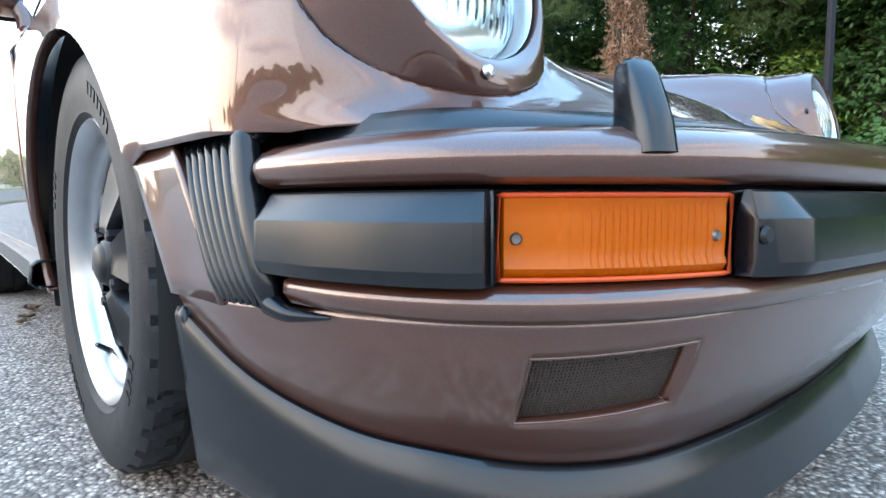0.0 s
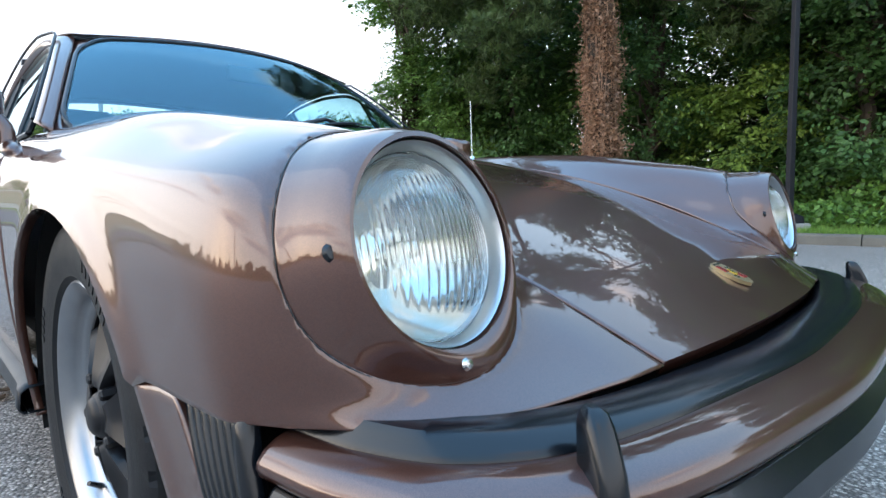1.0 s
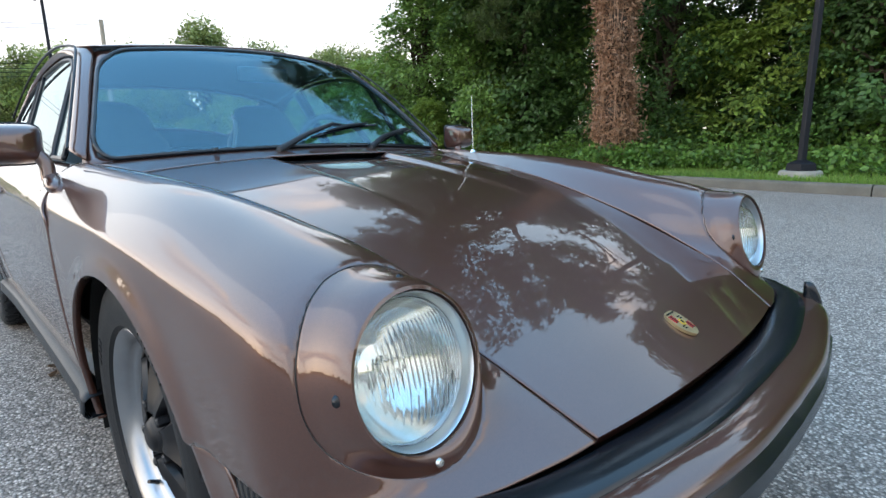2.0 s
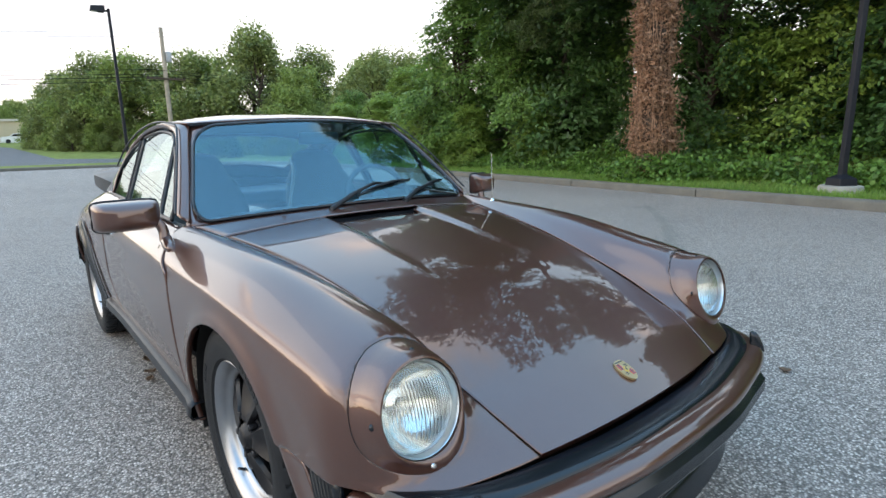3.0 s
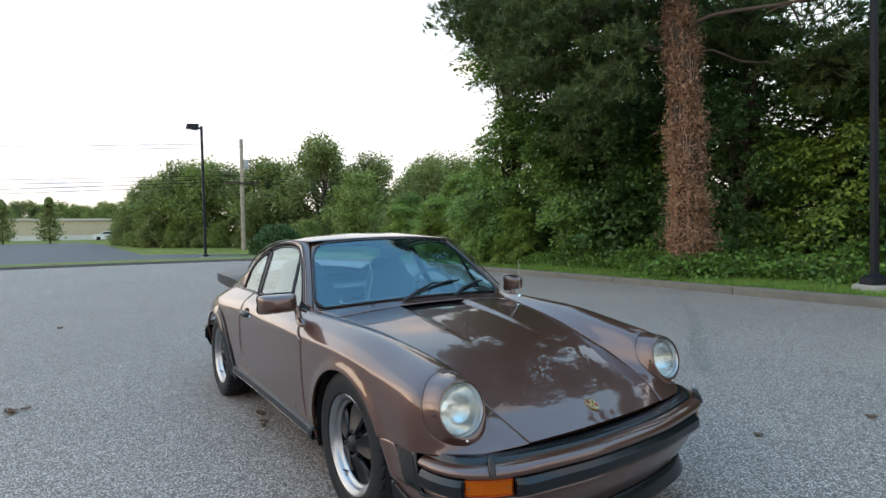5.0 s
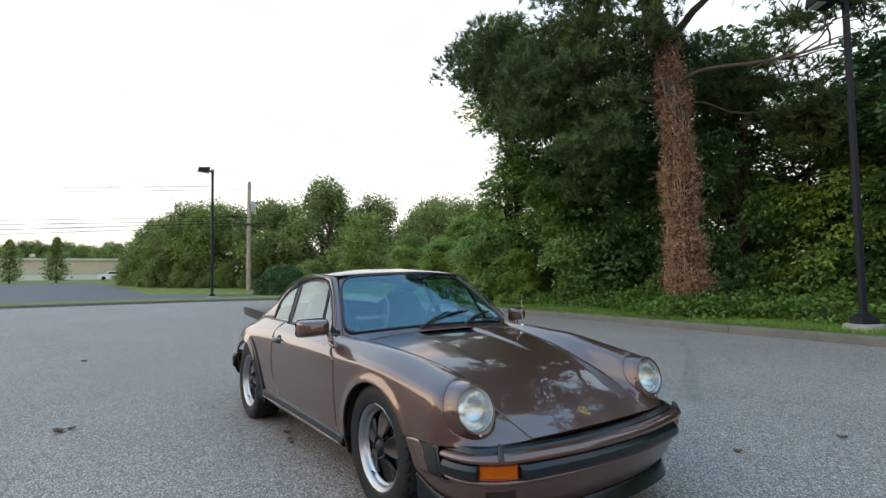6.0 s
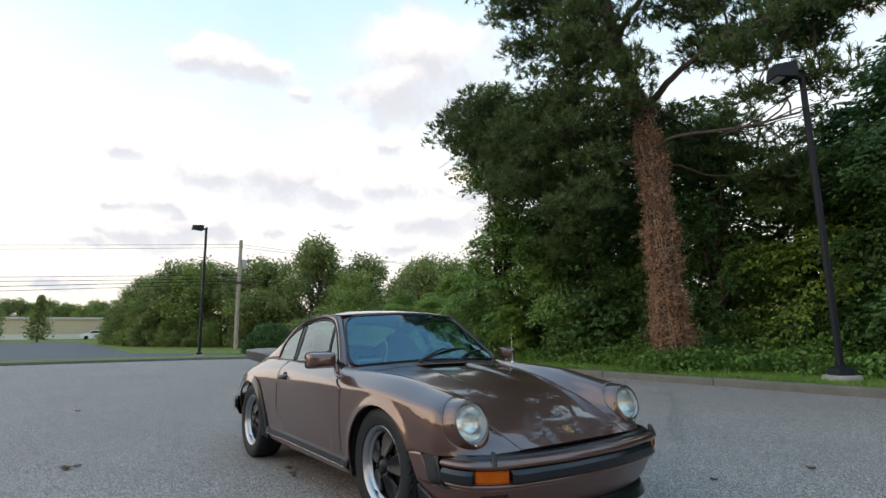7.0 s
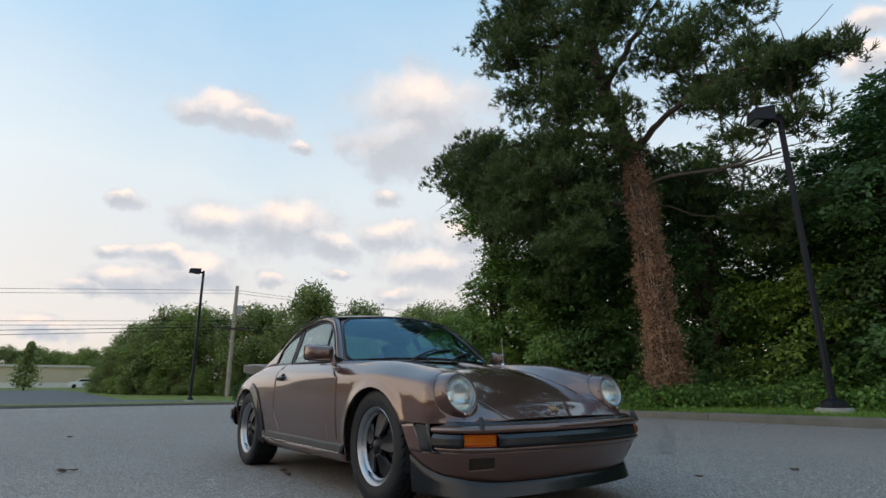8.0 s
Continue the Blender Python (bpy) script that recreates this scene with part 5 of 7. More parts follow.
# side windows: one slanting plane, cut by the belt and the roof line
DLO_TOP = spline([0.69, 0.82, 0.95, 1.05, 1.16, 1.40, 1.65, 1.80, 1.90, 1.965], [.845, .968, 1.078, 1.133, 1.150, 1.150, 1.112, 1.058, .985, .868])
DLO_BELT = lambda y: 0.832 + 0.020 * (y - 0.69) / 1.28


def pane_x(z):
    return 0.681 - 0.41 * (z - 0.835)


def pane_grid(front, back, n=26, m=10):
    """front and back: y at belt and at top."""
    G = []
    for k in np.linspace(0, 1, n):
        yb, yt = front[0] + (back[0] - front[0]) * k, front[1] + (back[1] - front[1]) * k
        z0, z1 = DLO_BELT(yb), float(DLO_TOP(yt))
        G.append([(pane_x(z0 + (z1 - z0) * v), yb + (yt - yb) * v, z0 + (z1 - z0) * v) for v in np.linspace(0, 1, m)])
    return np.array(G)


def border(G):
    return np.concatenate([G[:, 0], G[-1, 1:-1], G[::-1, -1], G[0, -2:0:-1]])


for side in (-1, 1):
    for name, f, b in (("vent_window", (0.71, 0.72), (0.865, 0.975)), ("door_window", (0.885, 0.995), (1.485, 1.56)), ("quarter_window", (1.545, 1.625), (1.925, 1.935))):
        G = pane_grid(f, b)
        w = part(name, mirrored(sheet(G, (0, 1.2, 0.9)), side), GLASS, car)
        w.visible_shadow = False
        part("frame", mirrored(tube(border(G), 0.0075, 6, closed=True), side), TRIM, w, "black window frame")
    pl = pane_grid((1.492, 1.567), (1.538, 1.618), 5)
    part("door_pillar", mirrored(sheet(pl, (0, 1.2, 0.9)), side), TRIM, car, "black pillar between the side windows", thick=0.02)
    # windscreen pillar and rail over the windows
    rail = []
    for k in np.linspace(0, 1, 60):
        if k < 0.4:
            q = k / 0.4
            a = ws_point(1, q) + np.array([0.010, 0.008, 0.004])
            yb = 0.685 + (1.05 - 0.685) * q
        else:
            q = (k - 0.4) / 0.6
            yb = 1.05 + (1.955 - 1.05) * q
            a = run_point(max(yb - 0.01, 0.97), 1.0)
            if q < 0.15:
                a = a * (q / 0.15) + (ws_point(1, 1) + np.array([0.012, 0.010, 0.010])) * (1 - q / 0.15)
        zt = float(DLO_TOP(yb)) + 0.012
        b = np.array([pane_x(zt) + 0.004, yb - 0.006, zt])
        rail.append([a * (1 - v) + b * v + np.array([0.7, -0.2, 0.5]) * 0.014 * math.sin(3.14 * v) for v in np.linspace(0, 1, 7)])
    part("window_rail", mirrored(sheet(relax(np.array(rail), 4), (0, 1.2, 0.8)), side), PAINT, car, thick=0.006)
    gut = [r[3] + np.array([0.010, 0, 0.010]) for r in rail]
    part("drip_rail", mirrored(tube(np.array(gut), 0.0042, 6), side), TRIM, car, "black drip rail")

# ---------------------------------------------------------------- headlights
IRON = plain("dull_iron", (0.16, 0.15, 0.145), 0.4, metal=0.9, vary=0.2)
BOWL = plain("lamp_reflector", (0.72, 0.725, 0.70), 0.13, metal=1.0, vary=0.03)
CHROME = plain("chrome", (0.80, 0.81, 0.82), 0.08, metal=1.0, vary=0.02)
CHROME_SOFT = plain("soft_chrome", (0.58, 0.60, 0.61), 0.34, metal=1.0, vary=0.04)


def in_lamp(geo):
    return placed(geo, LAMP)


def lamp_ring(n=96):
    """Painted skin from the seam in the fender to the edge of the glass."""
    zs = np.array([np.mean([seam_depth(a + d) for d in (-0.05, 0, 0.05)]) for a in np.linspace(-np.pi, np.pi, n, endpoint=False)])
    G = []
    for r, k, lift in ((SEAM_R + 0.0030, 0.0, -0.010), (SEAM_R + 0.0024, 0.0, 0.0005), (SEAM_R + 0.0008, 0.0, 0.0030), (0.114, 0.30, 0.004), (0.107, 0.62, 0.005), (0.101, 0.86, 0.004), (0.097, 0.97, 0.002), (0.0938, 1.0, 0.0), (0.0925, 1.0, -0.005)):
        row = []
        for i, a in enumerate(np.linspace(-np.pi, np.pi, n, endpoint=False)):
            q = r + (seam_r(a) - SEAM_R) * (1 - k) ** 0.5
            row.append((q * math.cos(a), q * math.sin(a), zs[i] * (1 - k) + 0.006 * k + lift))
        G.append(row)
    return in_lamp((np.array(G).reshape(-1, 3), grid_faces(9, n, True))), zs


RING, RING_Z = lamp_ring()


def lens_geo(n=132, m=44):
    """Bulging glass with fine upright ribs; rows run up the lens, squeezed into its round outline."""
    G = []
    for v in np.linspace(-1, 1, m):
        y = GLASS_R * math.sin(v * math.pi / 2)
        half = math.sqrt(max(1e-7, GLASS_R**2 - y * y))
        row = []
        for u in np.linspace(-1, 1, n):
            x = u * half
            z = -0.016 + 0.026 * (1 - (x * x + y * y) / GLASS_R**2)
            if abs(y) < 0.060 and abs(u) < 0.93:
                z += 0.00060 * math.sin(x * 2 * math.pi / (0.0070 if y > -0.016 else 0.0105))
            row.append((x, y, z))
        G.append(row)
    return np.array(G).reshape(-1, 3), grid_faces(m, n)


LENS_GEO = lens_geo()
for side in (-1, 1):
    bezel = part("headlight_ring", mirrored(RING, side), PAINT, car, "painted headlight ring", thick=0.004)
    sealing = [((seam_r(a) + 0.0034) * math.cos(a), (seam_r(a) + 0.0034) * math.sin(a), RING_Z[i] - 0.0014) for i, a in enumerate(np.linspace(-np.pi, np.pi, 96, endpoint=False))]
    part("ring_seal", mirrored(in_lamp(tube(sealing, 0.0007, 6, closed=True)), side), RUBBER, bezel, "thin black seal")
    part("bright_rim", mirrored(in_lamp(lathe([(0.0932, -0.004), (0.0918, 0.0005), (0.0905, -0.001), (0.0888, -0.008), (0.0875, -0.016), (0.086, -0.020), (0.083, -0.024)], 96, "z")), side), CHROME_SOFT, bezel, "bright retaining ring round the glass")
    part("reflector", mirrored(in_lamp(lathe([(0.001, -0.090), (0.012, -0.090), (0.014, -0.075), (0.03, -0.080), (0.05, -0.068), (0.07, -0.050), (0.083, -0.024)], 48, "z")), side), BOWL, bezel, "bright reflector bowl")
    part("bulb_cap", mirrored(in_lamp(lathe([(0.0, -0.042), (0.008, -0.044), (0.011, -0.050), (0.010, -0.075)], 20, "z")), side), BOWL, bezel)
    # fluted lens: fine upright ribs over the bulging glass
    pane = part("lens", mirrored(in_lamp(LENS_GEO), side), LENS_FLUTED, bezel, "clear fluted glass lens", sharp=180, thick=0.004)
    pane.visible_shadow = False
    m = LAMP
    for ang, rad, matl, size, lab in ((180, 0.1045, RUBBER, 0.0075, "black rubber plug"), (0, 0.1045, RUBBER, 0.0075, "black rubber plug"), (98, 0.106, RUBBER, 0.0075, "black rubber plug"), (-88, 0.1075, STEEL, 0.0058, "bright screw")):
        a = radians(ang)
        lift = 0.0055 + 0.35 * (seam_depth(math.atan2(math.sin(a), math.cos(a))) - 0.006) + 0.0055
        geo = placed(lathe([(0, 0.004), (size * 0.7, 0.0035), (size, 0.0)], 16, "z"), m @ Matrix.Translation((rad * math.cos(a), rad * math.sin(a), lift)))
        part("screw" if matl is STEEL else "plug", mirrored(geo, side), matl, bezel, lab)

# ---------------------------------------------------------------- front bumper
BX = [(0, -.905), (.2, -.899), (.38, -.874), (.53, -.842), (.625, -.797), (.688, -.735), (.720, -.660), (.732, -.580), (.741, -.540), (.746, -.505)]
plan = spline(np.arange(10), BX)
SS = np.linspace(0, 9, 220)
plan_pts = plan(SS)
plan_nor = np.gradient(plan_pts, axis=0)
plan_nor = np.stack([-plan_nor[:, 1], plan_nor[:, 0]], -1)
plan_nor = unit(plan_nor) * np.where(plan_nor[:, 1:2] > 0, -1, 1)
plan_nor = np.where((plan_pts * plan_nor).sum(1, keepdims=True) < 0, -plan_nor, plan_nor)


def along_bumper(s0, s1, n):
    s = np.linspace(s0, s1, n)
    p = plan(s)
    k = np.stack([np.interp(s, SS, plan_nor[:, i]) for i in (0, 1)], -1)
    return s, p, unit(k)


def bumper_strip(profile, s0=0.0, s1=7.0, n=90, full=True):
    """Sweeps (outset, z) pairs along the bumper's plan; profile may be a function of s."""
    s, p, k = along_bumper(s0, s1, n)
    rows = []
    for i in range(n):
        prof = profile(s[i]) if callable(profile) else profile
        rows.append([(*(p[i] + k[i] * o), z) for o, z in prof])
    G = np.array(rows)
    if full:
        H = G[1:][::-1] * np.array([-1, 1, 1]) if s0 == 0 else G[::-1] * np.array([-1, 1, 1])
        G = np.concatenate([H, G])
    return G


def bar_top(s):
    return float(np.interp(s, [0, 2.5, 4, 7], [0.456, 0.455, 0.450, 0.447]))


def bumper_prof(s):
    k = float(np.interp(s, [0, 3, 4, 5, 7], [-0.044, -0.042, -0.036, -0.031, -0.029]))
    z = bar_top(s)
    return [(k - 0.004, z - 0.010), (k + 0.002, z), (k + 0.010, z + 0.0010), (k * 0.3, z - 0.001), (0.002, z - 0.006), (0.010, z - 0.014), (0.011, 0.428), (0.007, 0.419), (-0.002, 0.4145), (-0.03, 0.413)]


bumper = part("bumper", sheet(bumper_strip(bumper_prof), (0, 0.3, 0.4)), PAINT, car, "painted front bumper", thick=0.004)


def top_trim(s):
    back = float(np.interp(s, [0, 2, 3, 4, 5, 6, 7], [-0.110, -0.107, -0.100, -0.092, -0.082, -0.066, -0.055]))
    k = float(np.interp(s, [0, 3, 4, 5, 7], [-0.044, -0.042, -0.036, -0.031, -0.029]))
    z, rear = bar_top(s), float(np.interp(s, [0, 2, 4, 7], [0.4605, 0.462, 0.4655, 0.4665]))
    up = float(np.interp(s, [3.6, 5.4], [0, 1]))
    mid = (back * 0.55 + k * 0.45) * (1 - up) + (k - 0.010) * up
    return [(back - 0.012, 0.448), (back + 0.001, rear - 0.004), (back + 0.007, rear), (mid, rear + 0.001), ((back * 0.2 + k * 0.8) * (1 - up) + (k - 0.0045) * up, (rear + z) / 2 + 0.0065 - 0.0025 * up), (k - 0.002 + 0.0015 * up, z + 0.0065 - 0.001 * up), (k + 0.003, z + 0.0020), (k + 0.004, z - 0.004)]


part("bumper_top_seal", sheet(bumper_strip(top_trim), (0, 0.3, 0.3)), RUBBER, bumper, "black rubber bumper top strip", thick=0.003)
SIG0, SIG1 = 3.02, 4.74
mid_strip = [(-0.03, 0.412), (0.001, 0.4115), (0.003, 0.410), (0.0120, 0.3960), (0.0150, 0.3925), (0.0165, 0.364), (0.0125, 0.3545), (-0.03, 0.353)]


def centre_strip(s):
    k = float(np.interp(s, [0, 1.8, 2.5, 2.72, 2.97, 3.0], [1, 1, 1.3, 1.4, 0.45, -0.4]))
    return [(o * k if o > 0 else o, z) for o, z in mid_strip]


def corner_strip(s):
    k = float(np.interp(s, [SIG1 + 0.02, SIG1 + 0.05, SIG1 + 0.13, SIG1 + 0.40], [0.3, 0.8, 1.1, 1.15]))
    return [(o * k if o > 0 else o, z) for o, z in mid_strip]


part("rubber_strip", sheet(bumper_strip(centre_strip, 0.0, SIG0 - 0.02), (0, 0.3, 0.38)), RUBBER, bumper, "black rubber bumper strip", thick=0.003, sharp=18)
for side in (-1, 1):
    G = bumper_strip(corner_strip, SIG1 + 0.02, 6.85, 60, full=False)
    part("rubber_strip", mirrored(sheet(G, (0, 0.3, 0.38)), side), RUBBER, bumper, "black rubber bumper corner strip", thick=0.003, sharp=18)
    cap = [G[0], G[-1]]
    for row in cap:
        part("strip_end", mirrored((np.array(row), [tuple(range(8))]), side), RUBBER, bumper, thick=0.002)
lower_lip = [(-0.03, 0.354), (-0.008, 0.353), (0.002, 0.348), (0.003, 0.340), (-0.004, 0.331), (-0.02, 0.326)]
part("bumper_lower", sheet(bumper_strip(lower_lip, 0, 6.7), (0, 0.3, 0.36)), PAINT, bumper, "painted lower bumper lip", sharp=120)


# valance and chin spoiler: a sheet drawn from the bumper's foot back to the spoiler
VAL_TOP = spline(np.arange(10), [(0, -.883, .328), (.197, -.877, .328), (.374, -.853, .328), (.520, -.822, .328), (.611, -.780, .328), (.671, -.722, .328), (.702, -.655, .327), (.722, -.580, .325), (.738, -.495, .321), (.742, -.400, .318)])
VAL_FOOT = spline(np.arange(10), [(0, -.802, .178), (.19, -.796, .178), (.355, -.778, .179), (.483, -.752, .183), (.570, -.712, .192), (.622, -.655, .201), (.658, -.590, .208), (.688, -.520, .226), (.711, -.463, .252), (.735, -.392, .298)])


def valance_point(s, v):
    """s along the car's front from its middle, v from the bumper down to the spoiler."""
    a, b = VAL_TOP(abs(s)), VAL_FOOT(abs(s))
    p = a + (b - a) * np.array([v**1.4, v**1.4, v])
    return p * np.array([1.0 if s >= 0 else -1.0, 1, 1])


GR = (3.05, 4.42)


def grille_v(s):
    """Upper and lower edge of the grille opening at s."""
    k = np.clip((abs(s) - GR[0]) / (GR[1] - GR[0]), -0.4, 1.4)
    return 0.150 + 0.045 * k, 0.535 + 0.115 * k


def valance_row(s):
    g0, g1 = grille_v(s)
    return [valance_point(s, v) for v in (0, 0.05, g0 - 0.04, g0, g0 + (g1 - g0) / 3, g0 + (g1 - g0) * 2 / 3, g1, g1 + 0.04, (1 + g1) / 2, 0.95, 1)]


half_s = np.concatenate([np.linspace(0, GR[0], 60), np.linspace(GR[0], GR[1], 40)[1:], np.linspace(GR[1], 9, 90)[1:]])
val_s = np.concatenate([-half_s[1:][::-1], half_s])
vg = np.array([valance_row(s) for s in val_s])
ncol = vg.shape[1]


def in_grille(k):
    return GR[0] - 1e-6 <= abs(val_s[k // ncol]) <= GR[1] + 1e-6 and 3 <= k % ncol <= 6


Vv, Fv = sheet(vg, (0, 0.3, 0.3))
part("valance", (Vv, [f for f in Fv if not all(in_grille(k) for k in f)]), PAINT_WORN, car, "painted front valance", thick=0.004)
MESH_GREY = plain("brown_mesh", (0.038, 0.027, 0.021), 0.6, vary=0.15)
for side in (-1, 1):
    gs = np.linspace(GR[0], GR[1], 44)
    hole = np.array([[valance_point(s, grille_v(s)[0] + (grille_v(s)[1] - grille_v(s)[0]) * v) for v in np.linspace(0, 1, 22)] for s in gs])
    rear = hole + np.array([-0.006, 0.012, 0.0])
    back = part("valance_grille", mirrored(sheet(rear + np.array([0, 0.012, 0]), (0, 0.3, 0.3)), side), DARK, car, "oil cooler grille with fine brown mesh", thick=0.003)
    # turned-in edge of the opening
    rim = lambda G: np.concatenate([G[:, 0], G[-1, 1:-1], G[::-1, -1], G[0, -2:0:-1]])
    outer, inner = rim(hole), rim(rear + np.array([0, 0.010, 0]))
    m = len(outer)
    part("grille_edge", mirrored((np.concatenate([outer, inner]), grid_faces(2, m, True)), side), PAINT, back, "painted edge of the grille opening", thick=0.002)
    rods = [tube(rear[:, j], 0.0011, 4) for j in range(22)] + [tube(rear[i], 0.0011, 4) for i in range(44)]
    part("mesh", mirrored(joined(*rods), side), MESH_GREY, back, "fine brown mesh")


def spoiler_row(s):
    """Section of the chin spoiler: a rolled upper edge, a tall face, a thin foot."""
    p = VAL_FOOT(s)
    t = unit(VAL_FOOT(min(s + 0.05, 9.0))[:2] - VAL_FOOT(max(s - 0.05, 0.0))[:2])
    n = np.array([t[1], -t[0]])
    top, foot = p[2], float(np.interp(s, [0, 5, 7, 9], [0.113, 0.114, 0.118, 0.122]))
    flare = float(np.interp(s, [0, 4, 6, 8, 9], [0.022, 0.020, 0.012, -0.008, -0.018]))
    row = []
    for o, k in ((-0.020, 0.99), (0.001, 1.035), (0.007, 1.03), (0.011, 0.98), (0.011 + flare * 0.35, 0.66), (0.011 + flare * 0.72, 0.33), (0.011 + flare, 0.06), (0.005 + flare, 0.0), (-0.03, 0.02)):
        row.append((p[0] + n[0] * o, p[1] + n[1] * o, foot + (top - foot) * k))
    return row


lipg = np.array([spoiler_row(s) for s in np.linspace(0, 9, 140)])
lipg = np.concatenate([lipg[1:][::-1] * np.array([-1, 1, 1]), lipg])
part("chin_spoiler", sheet(lipg, (0, 0.3, 0.2)), RUBBER, car, "black rubber chin spoiler", thick=0.004)
for side in (-1, 1):
    part("spoiler_end", mirrored((lipg[-1] + np.array([0, -0.002, 0]), [tuple(range(9))]), side), RUBBER, car, "rounded spoiler end before the wheel", thick=0.012)

# turn signals
ORANGE = bpy.data.materials.new("amber_lens")
ORANGE.use_nodes = True
ob_ = ORANGE.node_tree.nodes["Principled BSDF"]
ob_.inputs["Base Color"].default_value = (0.52, 0.108, 0.0008, 1)
ob_.inputs["Roughness"].default_value, ob_.inputs["Transmission Weight"].default_value = 0.22, 0.2
ob_.inputs["Subsurface Weight"].default_value, ob_.inputs["Subsurface Radius"].default_value = 0.3, (0.02, 0.006, 0.002)
ob_.inputs["Specular IOR Level"].default_value = 0.18
AMBER_EDGE = plain("red_amber_edge", (0.52, 0.060, 0.004), 0.35, coat=0.0, vary=0.1)
for side in (-1, 1):
    n = 120
    sg_, p, k = along_bumper(SIG0 + 0.005, SIG1 - 0.02, n)
    rows = []
    zs = np.array([0.3555, 0.359, 0.364, 0.370, 0.380, 0.395, 0.402, 0.406, 0.409])
    for i in range(n):
        e = i / (n - 1)
        rib = 0.0007 * math.sin(e * 2 * math.pi * 34) if 0.08 < e < 0.66 else 0
        rib += 0.0008 * (math.sin(e * 2 * math.pi * 10) > 0.2) if 0.55 < e < 0.78 else 0
        edge = min(1.0, min(e, 1 - e) / 0.03)
        rows.append([(*(p[i] + k[i] * (-0.017 + edge * o + (rib if 1 < j < 7 else 0))), z) for j, (z, o) in enumerate(zip(zs, (0.0, 0.010, 0.013, 0.011, 0.0115, 0.0115, 0.011, 0.013, 0.004)))])
    sig = part("turn_signal", mirrored(sheet(np.array(rows), (0, 0.3, 0.38)), side), ORANGE, bumper, "ribbed amber turn signal lens")
    part("signal_base", mirrored(sheet(bumper_strip([(-0.03, 0.412), (-0.014, 0.411), (-0.021, 0.40), (-0.021, 0.362), (-0.014, 0.354), (-0.03, 0.353)], SIG0 - 0.03, SIG1 + 0.05, 40, False), (0, 0.3, 0.38)), side), TRIM, sig, "dark signal housing", thick=0.003)
    bd = bumper_strip([(-0.0060, 0.3570), (-0.0060, 0.4080)], SIG0 + 0.02, SIG1 - 0.035, 60, False)
    part("lens_edge", mirrored(tube(np.concatenate([bd[:, 0], bd[::-1, 1]]), 0.0017, 8, closed=True), side), AMBER_EDGE, sig, "darker red-amber lens edge")
    for s in (SIG0 + 0.14, SIG1 - 0.16):
        _, q, nn = along_bumper(s, s + 0.01, 2)
        c = (*(q[0] - nn[0] * 0.005), 0.382)
        part("screw", mirrored(placed(lathe([(0, 0.002), (0.0028, 0.0022), (0.0040, 0.0)], 12, "z"), look(c, (c[0] - nn[0][0], c[1] - nn[0][1], c[2]))), side), IRON, sig, "small dull screw")
    _, q, nn = along_bumper(SIG0 - 0.075, SIG0 - 0.07, 2)
    c = (*(q[0] + nn[0] * 0.010), 0.382)
    part("strip_screw", mirrored(placed(lathe([(0, 0.003), (0.0045, 0.003), (0.006, 0.0)], 12, "z"), look(c, (c[0] - nn[0][0], c[1] - nn[0][1], c[2]))), side), TRIM, bumper, "dull dark bolt in the rubber strip")
    # overrider: a rounded black horn
    _, q, nn = along_bumper(3.72, 3.73, 2)
    rings = []
    for z, w, d, lean in ((0.432, 0.0130, 0.022, -0.003), (0.450, 0.0126, 0.0195, -0.001), (0.466, 0.0122, 0.0158, 0.003), (0.479, 0.0114, 0.0130, 0.007), (0.488, 0.0088, 0.0098, 0.010), (0.4915, 0.004, 0.005, 0.012)):
        c = q[0] - nn[0] * (0.008 + lean)
        tt_ = np.array([nn[0][1], -nn[0][0]])
        rings.append([(*(c + tt_ * w * math.copysign(abs(math.cos(a)) ** 0.6, math.cos(a)) + nn[0] * d * math.copysign(abs(math.sin(a)) ** 0.6, math.sin(a))), z) for a in np.linspace(0, 2 * np.pi, 24, endpoint=False)])
    part("overrider", mirrored((np.array(rings).reshape(-1, 3), grid_faces(6, 24, True) + [tuple(120 + i for i in range(24))]), side), RUBBER, bumper, "black rubber bumper horn")
    # bellows between bumper and fender
    slant = lambda u, v: -0.595 + 0.099 * u + (0.035 + 0.032 * u) * v
    bel = part("bellows", mirrored(sheet(np.array([[(0.731 + 0.003 * math.sin(3.1 * v), slant(u, v), 0.322 + 0.138 * v) for u in np.linspace(0, 1, 6)] for v in np.linspace(0, 1, 9)]), (0.2, -0.3, 0.4)), side), RUBBER, bumper, "black ribbed rubber bellows", thick=0.004)
    for i in range(8):
        u = (i + 0.5) / 8
        fat = 0.0058 if i else 0.0112
        low_z = 0.327 - 0.006 * u
        pts = [(0.7345 + 0.004 * math.sin(3.1 * v) + 0.003 * u, slant(u, v), low_z + (0.452 - low_z) * v) for v in np.linspace(0, 1, 14)]
        pts += [(pts[-1][0] - 0.004, pts[-1][1], pts[-1][2] + 0.0055), (pts[-1][0] - 0.013, pts[-1][1], pts[-1][2] + 0.008), (pts[-1][0] - 0.026, pts[-1][1], pts[-1][2] + 0.008)]
        girth = [fat * 0.35, fat * 0.8] + [fat] * (len(pts) - 2)
        part("rib", mirrored(tube(pts, girth, 14), side), RUBBER, bel)
    foot = [(0.735, -0.588, 0.330), (0.731, -0.603, 0.3245), (0.723, -0.617, 0.323), (0.712, -0.632, 0.3225)]
    part("bellows_foot", mirrored(tube(spline(np.arange(4), foot)(np.linspace(0, 3, 12)), np.linspace(0.0088, 0.0015, 12), 14), side), RUBBER, bumper)

